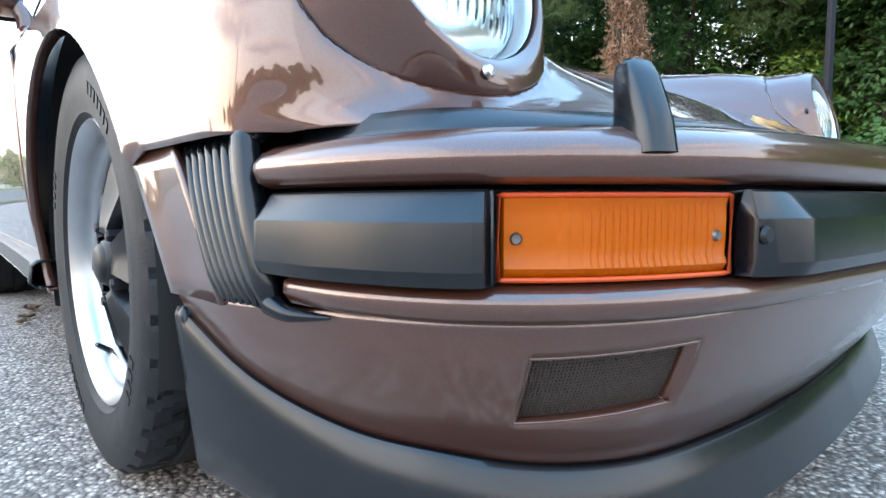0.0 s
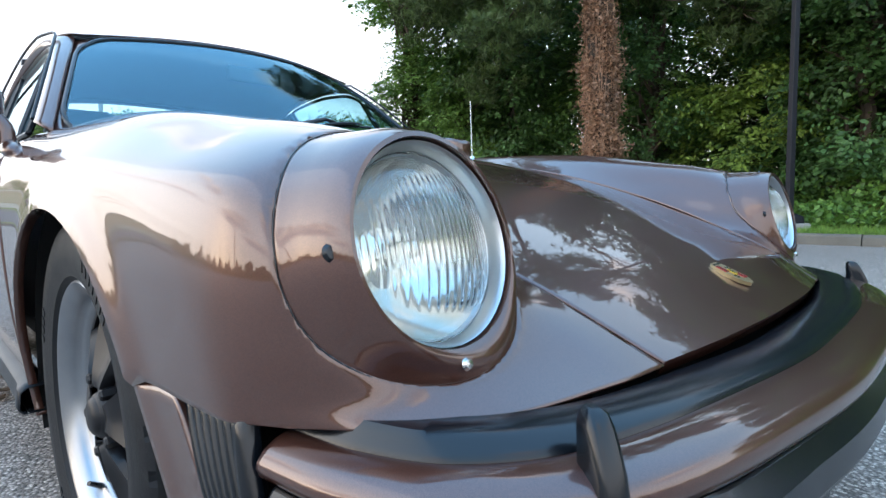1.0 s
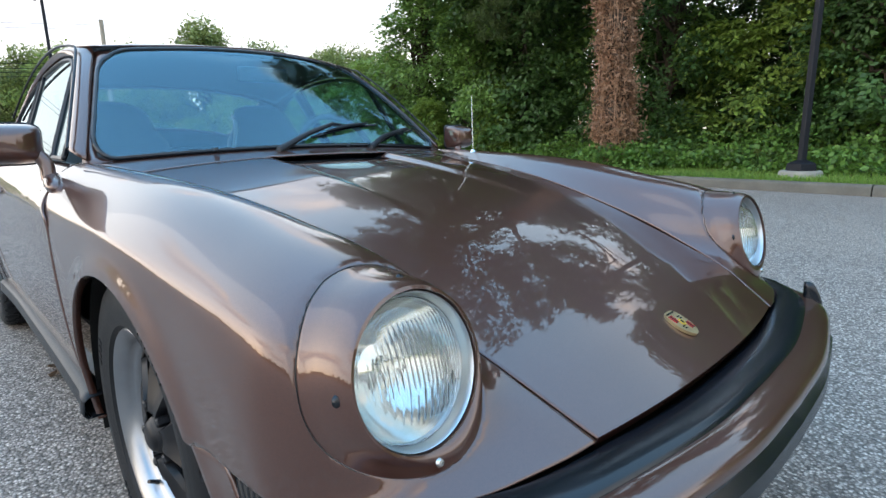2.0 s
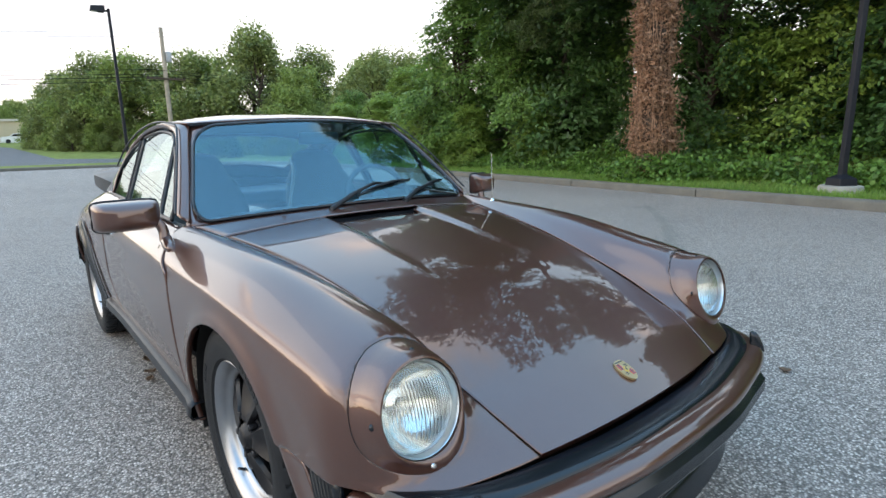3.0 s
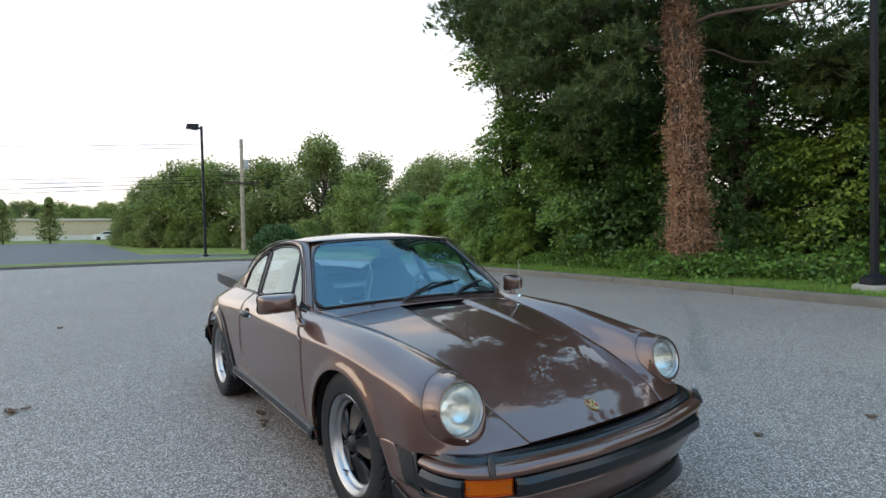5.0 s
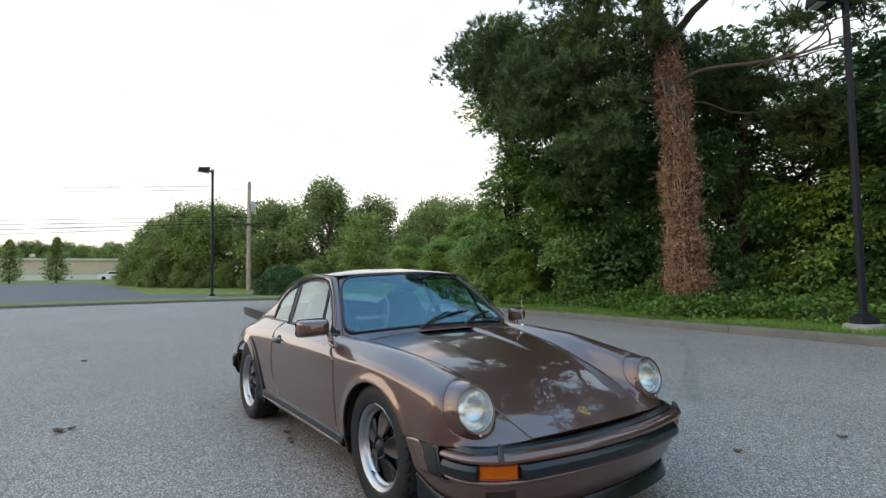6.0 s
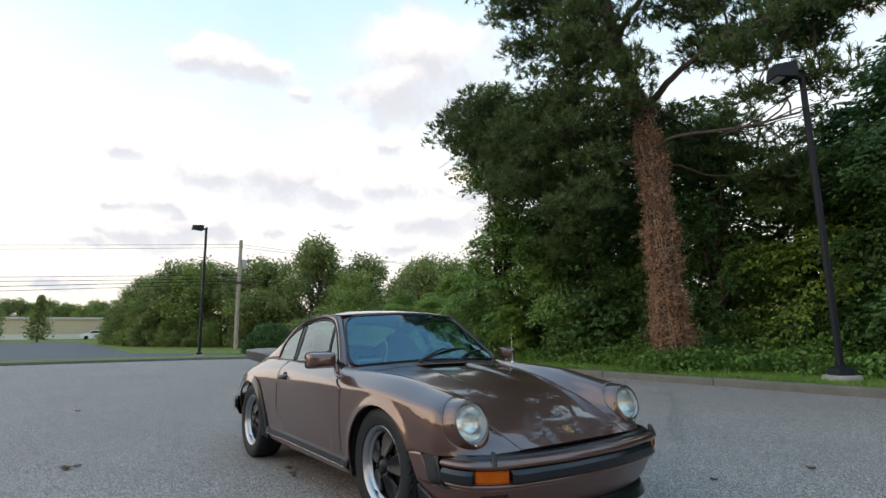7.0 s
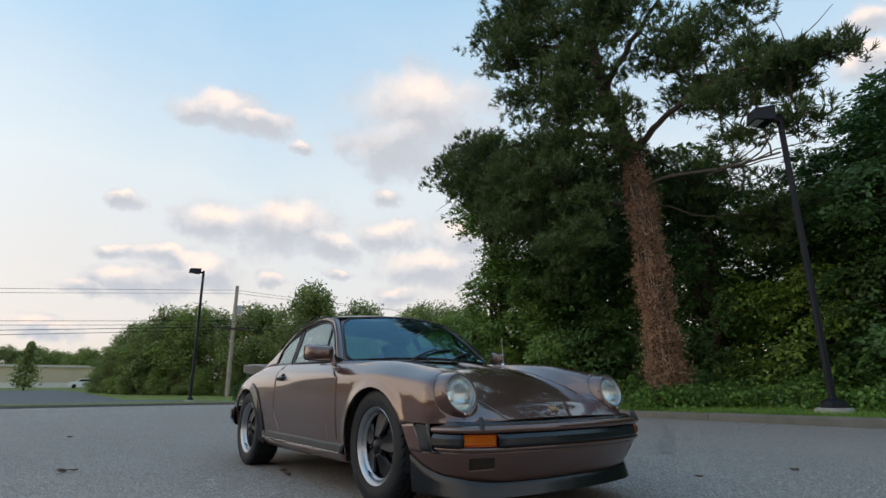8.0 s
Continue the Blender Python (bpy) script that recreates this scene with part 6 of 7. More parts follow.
# ---------------------------------------------------------------- wheels
def tyre_geo(width, R=0.316, n=288):
    """Sidewall, shoulder and tread with grooves; x runs outwards."""
    w = width / 2
    prof = [(0.212, -w * 0.80), (0.240, -w * 0.98), (0.270, -w), (0.296, -w * 0.93), (0.309, -w * 0.80)]
    tread = []
    for x, r in ((-0.78, R - 0.004), (-0.50, R - 0.001), (-0.47, R - 0.008), (-0.40, R - 0.008), (-0.37, R), (-0.06, R), (-0.04, R - 0.008), (0.04, R - 0.008), (0.06, R), (0.37, R), (0.40, R - 0.008), (0.47, R - 0.008), (0.50, R - 0.001), (0.66, R - 0.0025), (0.78, R - 0.005)):
        tread.append((r, w * x))
    outer = [(0.309, w * 0.84), (0.300, w * 0.92), (0.288, w * 0.965), (0.280, w * 0.985), (0.277, w * 0.985), (0.270, w), (0.245, w * 0.99), (0.228, w * 0.94), (0.222, w * 0.935), (0.216, w * 0.86), (0.209, w * 0.80)]
    prof = prof + tread + outer
    V, F = lathe(prof, n)
    V = V.reshape(len(prof), n, 3)
    for j, (r, x) in enumerate(prof):
        if r > 0.303 and abs(x) > w * 0.45:
            for i in range(n):
                if (i + int(14 * (1 - abs(x) / w)) + (0 if x > 0 else 4)) % 8 < 2:
                    V[j, i, 1:] *= (r - 0.0065) / r
    return V.reshape(-1, 3), F


RIM_BLACK = SATIN
TYRE_F, TYRE_R = tyre_geo(0.200), tyre_geo(0.222)


def spoke_geo():
    """One petal of the five-spoke alloy: narrow at the hub, broad and cupped towards the rim."""
    G = []
    for v in np.linspace(0, 1, 14):
        r = 0.045 + 0.131 * v
        half = 0.024 + 0.037 * math.sin(min(1.0, v * 1.05) * 1.9) ** 1.3 - 0.012 * max(0, v - 0.75) * 4
        xx = 0.020 - 0.012 * v - 0.020 * v * v
        row = [(xx - 0.034, -half * 0.8, r), (xx - 0.010, -half, r)]
        for u in np.linspace(-0.82, 0.82, 7):
            dip = 0.013 * math.sin(3.14 * min(1, max(0, (v - 0.12) / 0.88))) * math.cos(u * 1.6)
            row.append((xx - dip + 0.004 * abs(u), half * u, r))
        row += [(xx - 0.010, half, r), (xx - 0.034, half * 0.8, r)]
        G.append(row)
    V, F = sheet(np.array(G), (-1, 0, 0.1))
    return V, F


SPOKE = spoke_geo()


def wheel(x_face, y, side, tyre, dish):
    """x_face: where the tyre's outer wall lies."""
    half = 0.100 if tyre is TYRE_F else 0.111
    m = Matrix.Translation((side * (x_face - half), y, 0.316)) @ Matrix.Diagonal((side, 1, 1, 1))
    M = lambda geo: (placed(geo, m)[0], geo[1] if side > 0 else [f[::-1] for f in geo[1]])
    ty = part("tyre", M(tyre), TYRE, None, "black low-profile tyre with worn tread", sharp=24)
    wh = empty("wheel", "five-spoke alloy wheel, polished rim and black petals", "wheel")
    del wh["category"]
    wh.parent = car
    ty.parent = wh
    o = half - 0.012
    rim = part("rim", M(lathe([(0.1725, o - 0.044), (0.174, o - 0.038), (0.181, o - 0.033), (0.186, o - 0.030), (0.1885, o - 0.022), (0.193, o - 0.013), (0.2015, o - 0.007), (0.207, o - 0.002), (0.2115, o), (0.2150, o - 0.003), (0.2145, o - 0.014)], 96)), ALU, wh, "polished alloy rim lip")
    part("barrel", M(lathe([(0.206, -half * 0.8), (0.196, -half * 0.7), (0.178, -0.02), (0.1725, o - 0.044)], 64)), RIM_BLACK, rim, "black inner barrel of the rim")
    # flat black disc across the barrel stands in for the shade behind the spokes
    part("barrel_shade", M(lathe([(0.0, -0.045), (0.18, -0.045), (0.188, -0.02)], 48)), DARK, wh, "flat black disc standing in for the shade behind the spokes")
    part("brake_disc", M(lathe([(0.0, -0.030), (0.135, -0.030), (0.138, -0.036)], 48)), plain("brake_iron", (0.20, 0.19, 0.18), 0.4, metal=0.9), wh, "worn iron brake disc")
    sx = o - dish + 0.0
    for k in range(5):
        rot = Matrix.Translation((sx, 0, 0)) @ Matrix.Rotation(radians(72 * k + 8), 4, "X")
        part("spoke", M(placed(SPOKE, rot)), RIM_BLACK, wh, thick=0.003)
        a = radians(72 * k + 8 + 36)
        nut = placed(lathe([(0, 0.022), (0.007, 0.022), (0.0095, 0.019), (0.0105, 0.0)], 6), Matrix.Translation((sx + 0.004, 0.060 * -math.sin(a), 0.060 * math.cos(a))))
        part("wheel_nut", M(nut), RIM_BLACK, wh, smooth=False)
    part("hub_plate", M(placed(lathe([(0, 0.026), (0.028, 0.026), (0.034, 0.022), (0.040, 0.010), (0.075, 0.0), (0.078, -0.03)], 40), Matrix.Translation((sx, 0, 0)))), RIM_BLACK, wh)
    part("centre_cap", M(placed(lathe([(0, 0.034), (0.02, 0.033), (0.028, 0.029), (0.031, 0.024)], 32), Matrix.Translation((sx, 0, 0)))), RIM_BLACK, wh, "black centre cap")
    marks = []
    for a0, cnt in ((20, 7), (200, 7), (112, 4), (290, 4)):
        for k in range(cnt):
            a = radians(a0 + 4.2 * k)
            box = block((half - 0.0012, -0.0055, 0.252), (half + 0.0010, 0.0055, 0.268))
            marks.append(placed(box, Matrix.Rotation(a, 4, "X")))
    part("sidewall_relief", M(joined(*marks)), TYRE, ty, "worn raised marks on the sidewall", smooth=False)["kind"] = "stuff"
    a = radians(148)
    part("valve", M(tube([(o - 0.035, 0.190 * math.sin(a), 0.190 * math.cos(a)), (o - 0.012, 0.168 * math.sin(a), 0.168 * math.cos(a))], [0.0055, 0.004], 8)), RUBBER, wh, "black valve stem")
    return wh


for side in (-1, 1):
    wheel(0.755, -0.018, side, TYRE_F, 0.034)
    wheel(0.790, 2.272, side, TYRE_R, 0.042)
    # dark wheel wells
    for (cy, cz, R), xo in ((ARCH_F, 0.765), (ARCH_R, 0.775)):
        ang = np.linspace(radians(-18), radians(198), 30)
        G = np.array([[(x, cy + (R + 0.012 - d) * math.cos(a), cz + (R + 0.012 - d) * math.sin(a)) for a in ang] for x, d in ((xo - 0.012, 0.004), (xo - 0.06, -0.01), (0.45, 0.0))])
        part("wheel_well", mirrored(sheet(G, (0.6, cy, cz + 3)), side), DARK, car, "dark wheel well")
        fan = np.array([[(0.45, cy + r * math.cos(a), cz + r * math.sin(a)) for a in ang] for r in (0.02, R + 0.012)])
        part("well_wall", mirrored(sheet(fan, (-2, cy, cz)), side), DARK, car)
# plain black box added beneath the body to block light
part("underbody_blocker", block((-0.58, -0.50, 0.17), (0.58, 2.95, 0.24)), DARK, car, "black box added under the body to block light", smooth=False)
part("nose_inner", block((-0.42, -0.70, 0.20), (0.42, 0.40, 0.44)), DARK, car, "dark inner nose", smooth=False)

# ---------------------------------------------------------------- tail
sp = []
for y, hw, zt, th in ((2.58, 0.56, 0.842, 0.05), (2.70, 0.575, 0.888, 0.085), (2.95, 0.595, 0.908, 0.085), (3.22, 0.60, 0.917, 0.075), (3.32, 0.59, 0.925, 0.070), (3.35, 0.57, 0.915, 0.055)):
    sp.append([(hw * w, y - 0.10 * abs(w) ** 3, z) for w, z in [(w, zt - 0.018 * abs(w) ** 8) for w in np.sin(np.linspace(-1.57, 1.57, 25))] + [(w, zt - th * 1.6 * (1 - 0.22 * abs(w) ** 5)) for w in np.sin(np.linspace(1.57, -1.57, 25))]])
tail = part("tail_spoiler", (np.array(sp).reshape(-1, 3), grid_faces(6, 50, True) + [tuple(range(50))[::-1], tuple(250 + k for k in range(50))]), TRIM, car, "black rubber-edged tail spoiler")
rbc = []
for k in np.linspace(0, 1, 40):
    x, y = spline(np.arange(5), [(0.0, 3.21), (0.38, 3.18), (0.65, 3.09), (0.748, 2.92), (0.785, 2.74)])(4 * k)
    rbc.append([(x - d, y - d, z) for d, z in ((0.06, 0.495), (0.01, 0.49), (0.0, 0.47), (0.0, 0.37), (0.02, 0.32), (0.08, 0.31))])
rbc = np.array(rbc)
part("rear_bumper", sheet(np.concatenate([rbc[1:][::-1] * np.array([-1, 1, 1]), rbc]), (0, 2.2, 0.4)), RUBBER, car, "black rear bumper", thick=0.004)
for side in (-1, 1):
    part("rear_strip", mirrored(sheet(np.array([[(p[2][0] + 0.014, p[2][1] + 0.008, z) for z in (0.46, 0.45, 0.39, 0.375)] for p in rbc[22:39]]), (0, 2.2, 0.4)), side), RUBBER, car, thick=0.014)

# ---------------------------------------------------------------- mirrors, wipers, aerial, badge
for side in (-1, 1):
    mb = []
    c0 = np.array([0.836, 0.600, 0.874]) if side < 0 else np.array([0.772, 0.600, 0.872])
    wide = 1.12 if side < 0 else 0.66
    for k, (d, hx, hz) in enumerate(((-0.052, 0.035, 0.020), (-0.045, 0.064, 0.034), (-0.025, 0.079, 0.043), (0.0, 0.087, 0.048), (0.03, 0.089, 0.050), (0.036, 0.085, 0.046))):
        mb.append([(c0[0] + wide * hx * math.copysign(abs(math.cos(a)) ** 0.30, math.cos(a)), c0[1] + d, c0[2] + hz * math.copysign(abs(math.sin(a)) ** 0.35, math.sin(a))) for a in np.linspace(0, 2 * np.pi, 40, endpoint=False)])
    shell = part("mirror", mirrored((np.array(mb).reshape(-1, 3), grid_faces(6, 40, True) + [tuple(range(40))[::-1]]), side), PAINT, car, "painted flag door mirror")
    part("mirror_glass", mirrored((np.array(mb[-1]) - np.array([0, 0.004, 0]), [tuple(range(40))]), side), CHROME, shell, "mirror glass")
    part("gasket", mirrored(tube(np.array(mb[4]), 0.004, 6, closed=True), side), TRIM, shell, "black mirror edge")
    st = [(0.772, 0.592, 0.866), (0.754, 0.585, 0.845), (0.742, 0.578, 0.820), (0.742, 0.570, 0.785)]
    part("mirror_stem", mirrored(tube(spline(np.arange(4), st)(np.linspace(0, 3, 24)), np.linspace(0.016, 0.017, 24), 16), side), PAINT, shell)
    base = [(0.728, 0.612, 0.795), (0.736, 0.570, 0.782), (0.741, 0.525, 0.773), (0.745, 0.480, 0.766)]
    part("mirror_foot", mirrored(tube(spline(np.arange(4), base)(np.linspace(0, 3, 28)), 0.021 * np.sqrt(np.clip(1 - np.abs(np.linspace(-1, 1, 28)) ** 3, 0.004, 1)), 16), side), PAINT, shell)


def on_glass(t, v, off=0.012):
    return ws_point(t, v) + np.array([0, -0.7, 0.7]) * off


for t0, t1, v1, b0, b1, bv0, bv1 in ((-0.25, 0.12, 0.130, -0.02, 0.50, 0.055, 0.185), (0.30, 0.60, 0.085, 0.46, 0.86, 0.030, 0.175)):
    w = part("wiper", tube([on_glass(t0, -0.075, 0.004), on_glass(t0 + 0.01, -0.06, 0.024), on_glass(t0 + (t1 - t0) * 0.5, v1 * 0.32, 0.030), on_glass(t1, v1, 0.026), on_glass(t1 + 0.08, v1 * 1.12, 0.016)], [0.012, 0.012, 0.009, 0.007, 0.005], 8), TRIM, car, "black wiper arm")
    ends = [on_glass(b0, bv0, 0.006), on_glass((b0 + b1) / 2, (bv0 + bv1) / 2 + 0.012, 0.008), on_glass(b1, bv1, 0.006)]
    part("blade", tube(spline(np.arange(3), ends)(np.linspace(0, 2, 14)), 0.0055, 6), RUBBER, w, "rubber wiper blade")
    part("blade_bridge", tube([p + np.array([0, -0.008, 0.009]) for p in spline(np.arange(3), ends)(np.linspace(0.35, 1.65, 9))], [0.003, 0.004, 0.005, 0.006, 0.006, 0.006, 0.005, 0.004, 0.003], 6), TRIM, w)
    part("pivot", placed(lathe([(0, 0.02), (0.012, 0.018), (0.014, 0.0)], 14, "z"), Matrix.Translation(tuple(on_glass(t0, -0.08, 0.0)))), TRIM, w)
for x in (-0.34, 0.12):
    part("washer_jet", placed(lathe([(0, 0.008), (0.006, 0.006), (0.008, 0)], 10, "z"), pose(x, 0.515, 0.846)), TRIM, car)
aer = part("aerial_base", placed(lathe([(0, 0.018), (0.007, 0.017), (0.012, 0.008), (0.018, 0.0)], 16, "z"), pose(0.630, 0.385, 0.804)), CHROME, car, "chrome aerial base")
part("aerial_mast", tube([(0.630, 0.385, 0.815), (0.632, 0.39, 0.93), (0.634, 0.394, 1.03)], [0.0026, 0.002, 0.0014], 6), STEEL, aer, "thin steel aerial mast")
# crest badge: a small enamel shield, its device left plain
GOLD = plain("gilt_enamel", (0.42, 0.31, 0.16), 0.3, metal=0.6, vary=0.15, scale=60)
REDE = plain("red_enamel", (0.35, 0.03, 0.03), 0.2, coat=0.5)
bc = hood_point(0.083, 0.0)
nrm = np.array([0, -0.42, 0.90])
ax = np.array([0, 0.90, 0.42])


def shield(w, l, lift, dx=0.0, dl=0.0):
    pts = []
    for a in np.linspace(0, 2 * np.pi, 28, endpoint=False):
        sx, sl = math.cos(a), math.sin(a)
        taper = 1.0 if sl > 0 else 1 - 0.45 * (-sl) ** 2
        pts.append(bc + np.array([1, 0, 0]) * (dx + w * taper * math.copysign(abs(sx) ** 0.6, sx)) + ax * (dl + l * math.copysign(abs(sl) ** 0.8, sl)) + nrm * lift)
    P = np.array(pts)
    low = P - nrm * 0.006
    return np.concatenate([P, low]), [tuple(range(28)), *[(i, i + 28, (i + 1) % 28 + 28, (i + 1) % 28) for i in range(28)]]


badge = part("hood_badge", shield(0.0235, 0.033, 0.0062), GOLD, car, "small gilt enamel hood badge")


def badge_bar(dx, dl, w, l, matl, label, lift=0.0070):
    c = bc + np.array([1, 0, 0]) * dx + ax * dl + nrm * lift
    P = np.array([c + np.array([1, 0, 0]) * sx * w + ax * sl * l - nrm * dz for dz in (0, 0.002) for sx, sl in ((-1, -1), (1, -1), (1, 1), (-1, 1))])
    part("badge_field", (P, [(0, 1, 2, 3), (0, 4, 5, 1), (1, 5, 6, 2), (2, 6, 7, 3), (3, 7, 4, 0)]), matl, badge, label, smooth=False)


BADGE_DARK = plain("black_enamel", (0.012, 0.012, 0.012), 0.2, coat=0.4)
for k in range(3):
    badge_bar(-0.0155 + 0.0045 * k, 0.0125, 0.0020, 0.0095, (REDE, BADGE_DARK, REDE)[k], "red and black enamel bar")
    badge_bar(0.0065 + 0.0042 * k, -0.0115, 0.0020, 0.0085, (REDE, BADGE_DARK, REDE)[k], "red and black enamel bar")
badge_bar(0.0110, 0.0135, 0.0052, 0.0016, BADGE_DARK, "dark enamel bar")
badge_bar(0.0110, 0.0085, 0.0046, 0.0014, BADGE_DARK, "dark enamel bar")
badge_bar(-0.0100, -0.0085, 0.0046, 0.0014, BADGE_DARK, "dark enamel bar")
badge_bar(-0.0090, -0.0135, 0.0036, 0.0014, BADGE_DARK, "dark enamel bar")
badge_bar(0.0, 0.0265, 0.0150, 0.0016, BADGE_DARK, "dark enamel bar")
part("badge_field", shield(0.0062, 0.0085, 0.0078, 0.0, 0.0), plain("yellow_enamel", (0.50, 0.33, 0.05), 0.2, coat=0.4), badge, "yellow enamel centre shield")
part("badge_field", shield(0.0026, 0.0048, 0.0084, 0.0, 0.0), BADGE_DARK, badge, "dark enamel centre")

# ---------------------------------------------------------------- cabin
part("cabin_tub", (lambda G: sheet(G, (0, 1.2, 3)))(np.array([[(-0.66, y, 0.82), (-0.66, y, 0.32), (-0.3, y, 0.28), (0.3, y, 0.28), (0.66, y, 0.32), (0.66, y, 0.82)] for y in np.linspace(0.45, 2.3, 8)])), CLOTH, car, "dark cabin lining", thick=0.004)
part("parcel_shelf", block((-0.58, 1.95, 0.72), (0.58, 2.45, 0.80)), CLOTH, car, smooth=False, bevel=0.02)
dash = part("dashboard", sheet(np.array([[(x, y, z - 0.03 * abs(x / 0.62) ** 3) for x in np.linspace(-0.62, 0.62, 25)] for y, z in ((0.50, 0.825), (0.60, 0.838), (0.70, 0.842), (0.76, 0.835), (0.79, 0.80), (0.78, 0.70), (0.74, 0.60))])), CLOTH, car, "black padded dashboard", thick=0.01)
sw = part("steering_wheel", placed(joined(lathe([(0.185 + 0.013 * math.cos(a), 0.013 * math.sin(a)) for a in np.linspace(0, 6.283, 11)], 40, "z"), lathe([(0, 0.01), (0.05, 0.008), (0.06, -0.01)], 20, "z"), tube([(-0.18, 0, 0), (0.18, 0, 0)], 0.012, 6), tube([(0, 0, 0), (0, -0.18, 0)], 0.012, 6)), pose(0.36, 0.93, 0.80, 68, 0, 0)), CLOTH, car, "black steering wheel")


def seat(x):
    s = empty("seat", "dark leather high-backed front seat", "")
    for key in ("category",):
        if key in s:
            del s[key]
    s.parent = car
    def cushion(name, rows):
        G = []
        for y, z, hw, t, lean in rows:
            G.append([(x + hw * math.copysign(abs(math.cos(a)) ** 0.5, math.cos(a)), y + t * math.sin(a) * lean[0], z + t * math.sin(a) * lean[1]) for a in np.linspace(0, 2 * np.pi, 28, endpoint=False)])
        n = len(rows)
        part(name, (np.array(G).reshape(-1, 3), grid_faces(n, 28, True) + [tuple(range(28))[::-1], tuple((n - 1) * 28 + k for k in range(28))]), CLOTH, s)
    cushion("seat_back", [(1.42, 0.48, 0.20, 0.05, (1, 0.2)), (1.46, 0.60, 0.235, 0.07, (1, 0.2)), (1.52, 0.78, 0.235, 0.06, (1, 0.2)), (1.56, 0.88, 0.205, 0.05, (1, 0.2)), (1.58, 0.94, 0.165, 0.045, (1, 0.2)), (1.60, 0.99, 0.150, 0.05, (1, 0.2)), (1.62, 1.03, 0.125, 0.045, (1, 0.2)), (1.63, 1.05, 0.07, 0.02, (1, 0.2))])
    cushion("seat_cushion", [(0.98, 0.44, 0.20, 0.04, (0.2, 1)), (1.02, 0.46, 0.235, 0.07, (0.2, 1)), (1.25, 0.44, 0.24, 0.07, (0.1, 1)), (1.44, 0.43, 0.22, 0.06, (0.1, 1))])
    return s


seat(-0.345)
seat(0.345)
BELT = plain("belt_webbing", (0.30, 0.30, 0.31), 0.7, vary=0.1, scale=80)
part("seat_belt", tube(spline(np.arange(4), [(0.10, 1.50, 0.62), (0.115, 1.46, 0.80), (0.16, 1.50, 0.94), (0.22, 1.66, 1.00)])(np.linspace(0, 3, 14)), 0.010, 6), BELT, car, "pale grey seat belt webbing")
part("inner_mirror", placed(block((-0.10, -0.012, -0.028), (0.10, 0.012, 0.028)), pose(0.02, 0.90, 1.115)), TRIM, car, "inside rear-view mirror", smooth=False, bevel=0.01)

# ---------------------------------------------------------------- marks and litter on the lot
TAR = plain("crack_tar", (0.19, 0.172, 0.152), 0.8, vary=0.3, scale=8)
SCUFF = asphalt("worn_streak", (0.07, 0.062, 0.055), (0.50, 0.45, 0.39), 95.0, 0.3)


def ribbon(points, width, seed, wobble=0.05, lift=0.004):
    """A thin uneven strip on the asphalt."""
    rng = np.random.default_rng(seed)
    P = spline(np.arange(len(points)), points)(np.linspace(0, len(points) - 1, 14 * len(points)))
    n = len(P)
    drift = np.cumsum(rng.normal(0, wobble * 0.3, (n, 2)), axis=0)
    P = P + drift - np.linspace(0, 1, n)[:, None] * drift[-1]
    T = unit(np.gradient(P, axis=0))
    N = np.stack([-T[:, 1], T[:, 0]], -1)
    w = width * rng.uniform(0.35, 1.2, (n, 1))
    return sheet(np.array([[(*(P[i] + N[i] * w[i] * k), lift) for k in (-0.5, 0.5)] for i in range(n)]), (0, 0, -5))


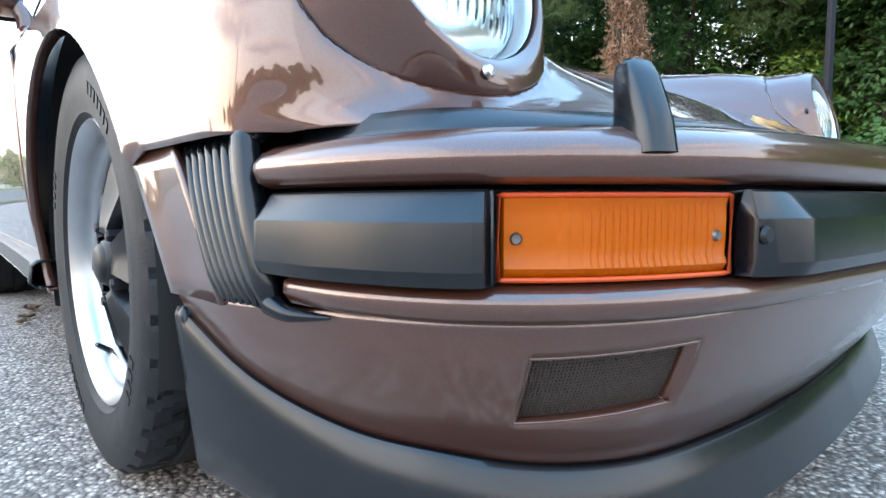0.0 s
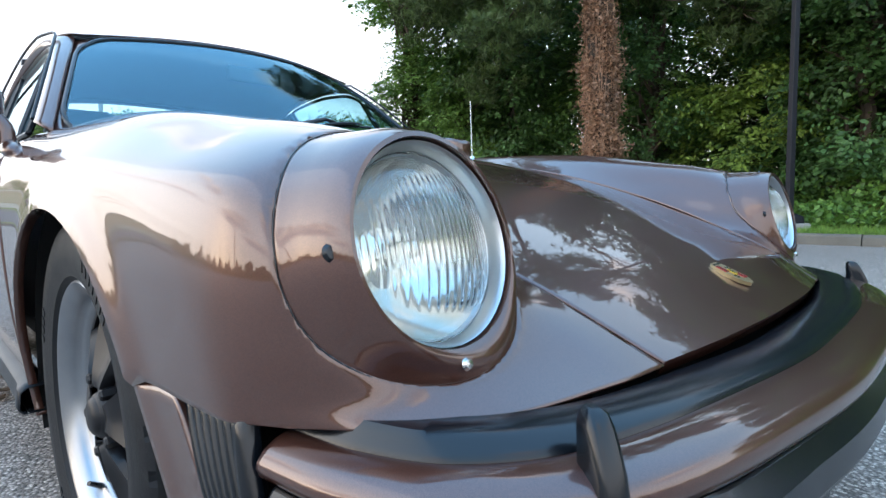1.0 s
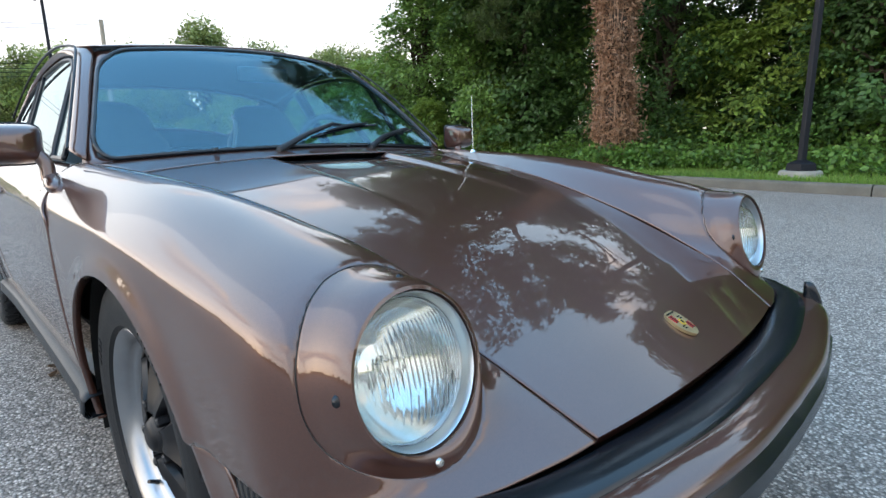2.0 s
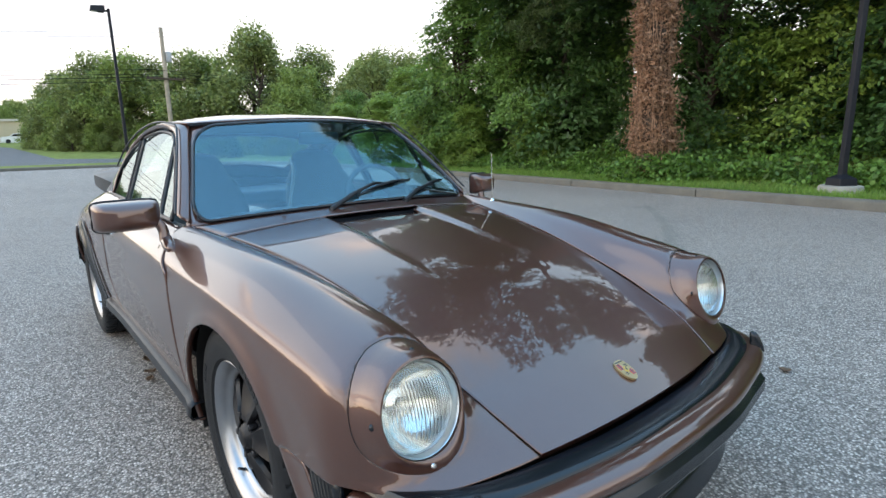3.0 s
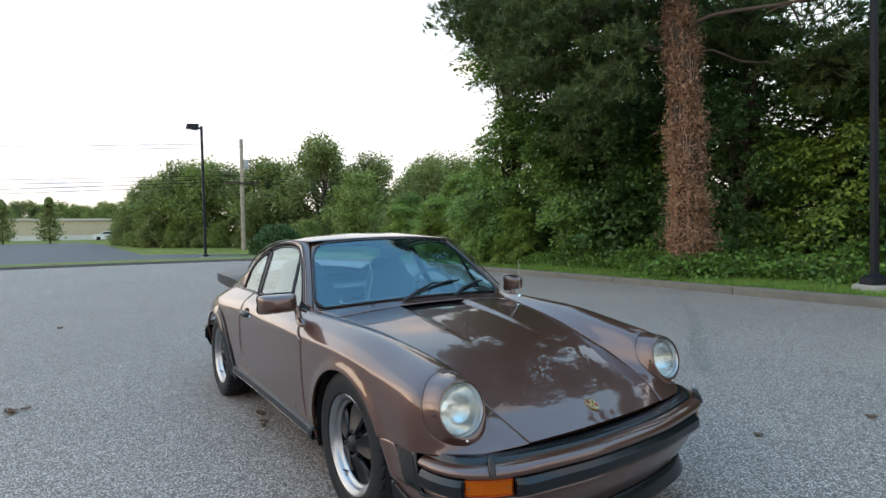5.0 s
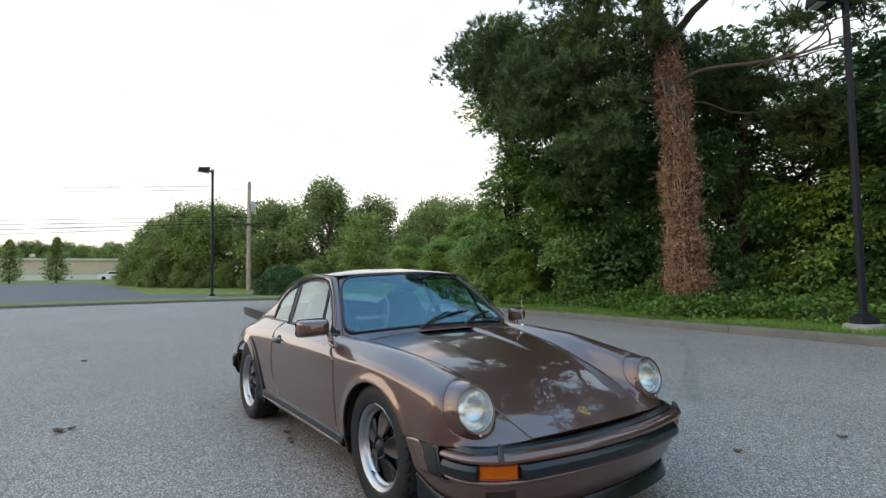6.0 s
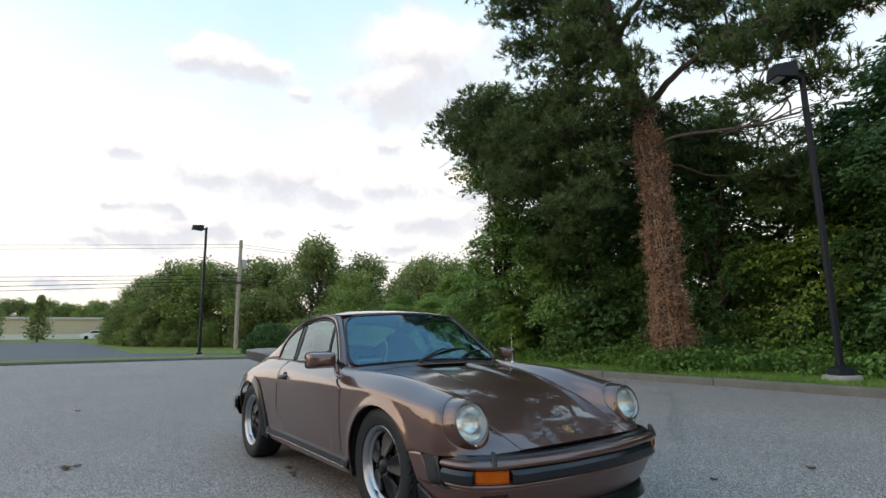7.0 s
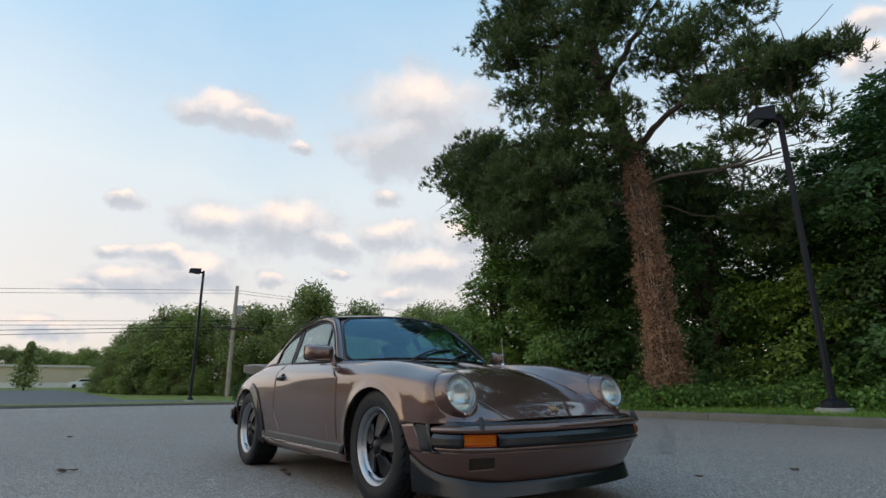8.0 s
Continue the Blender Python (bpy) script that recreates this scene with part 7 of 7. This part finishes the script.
CRACKS = [([(-2.2, 14), (-2.25, 9.0), (-2.5, 6.0), (-2.35, 3.6), (-2.75, 2.9), (-2.4, 1.9), (-2.5, 0.2)], 0.022), ([(-2.35, 3.6), (-3.2, 4.0), (-4.5, 4.1)], 0.014), ([(-2.25, 9.0), (-3.0, 8.0), (-4.6, 7.6)], 0.016),
          ([(4.3, 5.0), (3.95, 2.2), (3.8, 0.9), (3.72, -0.5), (3.9, -3.0)], 0.018), ([(3.5, 13), (1.0, 15.5), (-3.0, 16.5)], 0.02), ([(6.9, 8.0), (5.6, 5.2), (4.3, 5.0)], 0.014)]
for k, (pts, w) in enumerate(CRACKS):
    c = part("pavement_crack", ribbon(pts, w * 0.5, 40 + k), TAR, smooth=False)
    tagged(c, "dark irregular crack in the worn asphalt", "crack", kind="structure")
st = part("tyre_streak", ribbon([(6.5, 2.85), (5.2, 1.9), (3.6, 0.92), (2.7, 0.33)], 0.16, 60, 0.01), SCUFF, smooth=False)
tagged(st, "faint dull streak on the asphalt", "stain", kind="structure")
dr = part("tar_patch", ribbon([(6.62, 2.84), (6.45, 2.95), (6.28, 3.08)], 0.12, 61, 0.02, 0.005), TAR, smooth=False)
tagged(dr, "small dark tar patch on the asphalt", "patch", kind="structure")

LITTER = leafy("dry_leaf", (0.06, 0.035, 0.02), (0.20, 0.12, 0.07), 3.0)


def dry_leaf(x, y, size, rz, seed):
    rng = np.random.default_rng(seed)
    G = []
    for v in np.linspace(-1, 1, 9):
        half = 0.42 * math.cos(v * 1.5) ** 0.8 * (1 + 0.25 * math.sin(v * 11))
        G.append([(u * half * size, v * size * 0.5, 0.006 + size * (0.16 * abs(u) ** 1.5 + 0.10 * v * v + rng.uniform(0, 0.03))) for u in np.linspace(-1, 1, 7)])
    leaf = part("dry_leaf", sheet(np.array(G), (0, 0, -1)), LITTER, thick=0.001)
    leaf.matrix_basis = pose(x, y, 0, 0, 0, rz)
    return tagged(leaf, "curled dry brown leaf on the asphalt", "leaf", "fallen leaves")


for k, (x, y, size, rz) in enumerate(((-2.10, 2.75, 0.10, 30), (-2.02, 2.80, 0.06, 100), (-0.67, 1.60, 0.07, 10), (-0.70, 1.43, 0.05, 70), (-0.72, 1.34, 0.045, 140), (1.55, -0.62, 0.05, 20), (2.4, -0.9, 0.06, 200), (-1.9, 7.2, 0.08, 60), (0.9, -1.4, 0.045, 80), (-3.4, 5.0, 0.06, 15))):
    dry_leaf(x, y, size, rz, 90 + k)
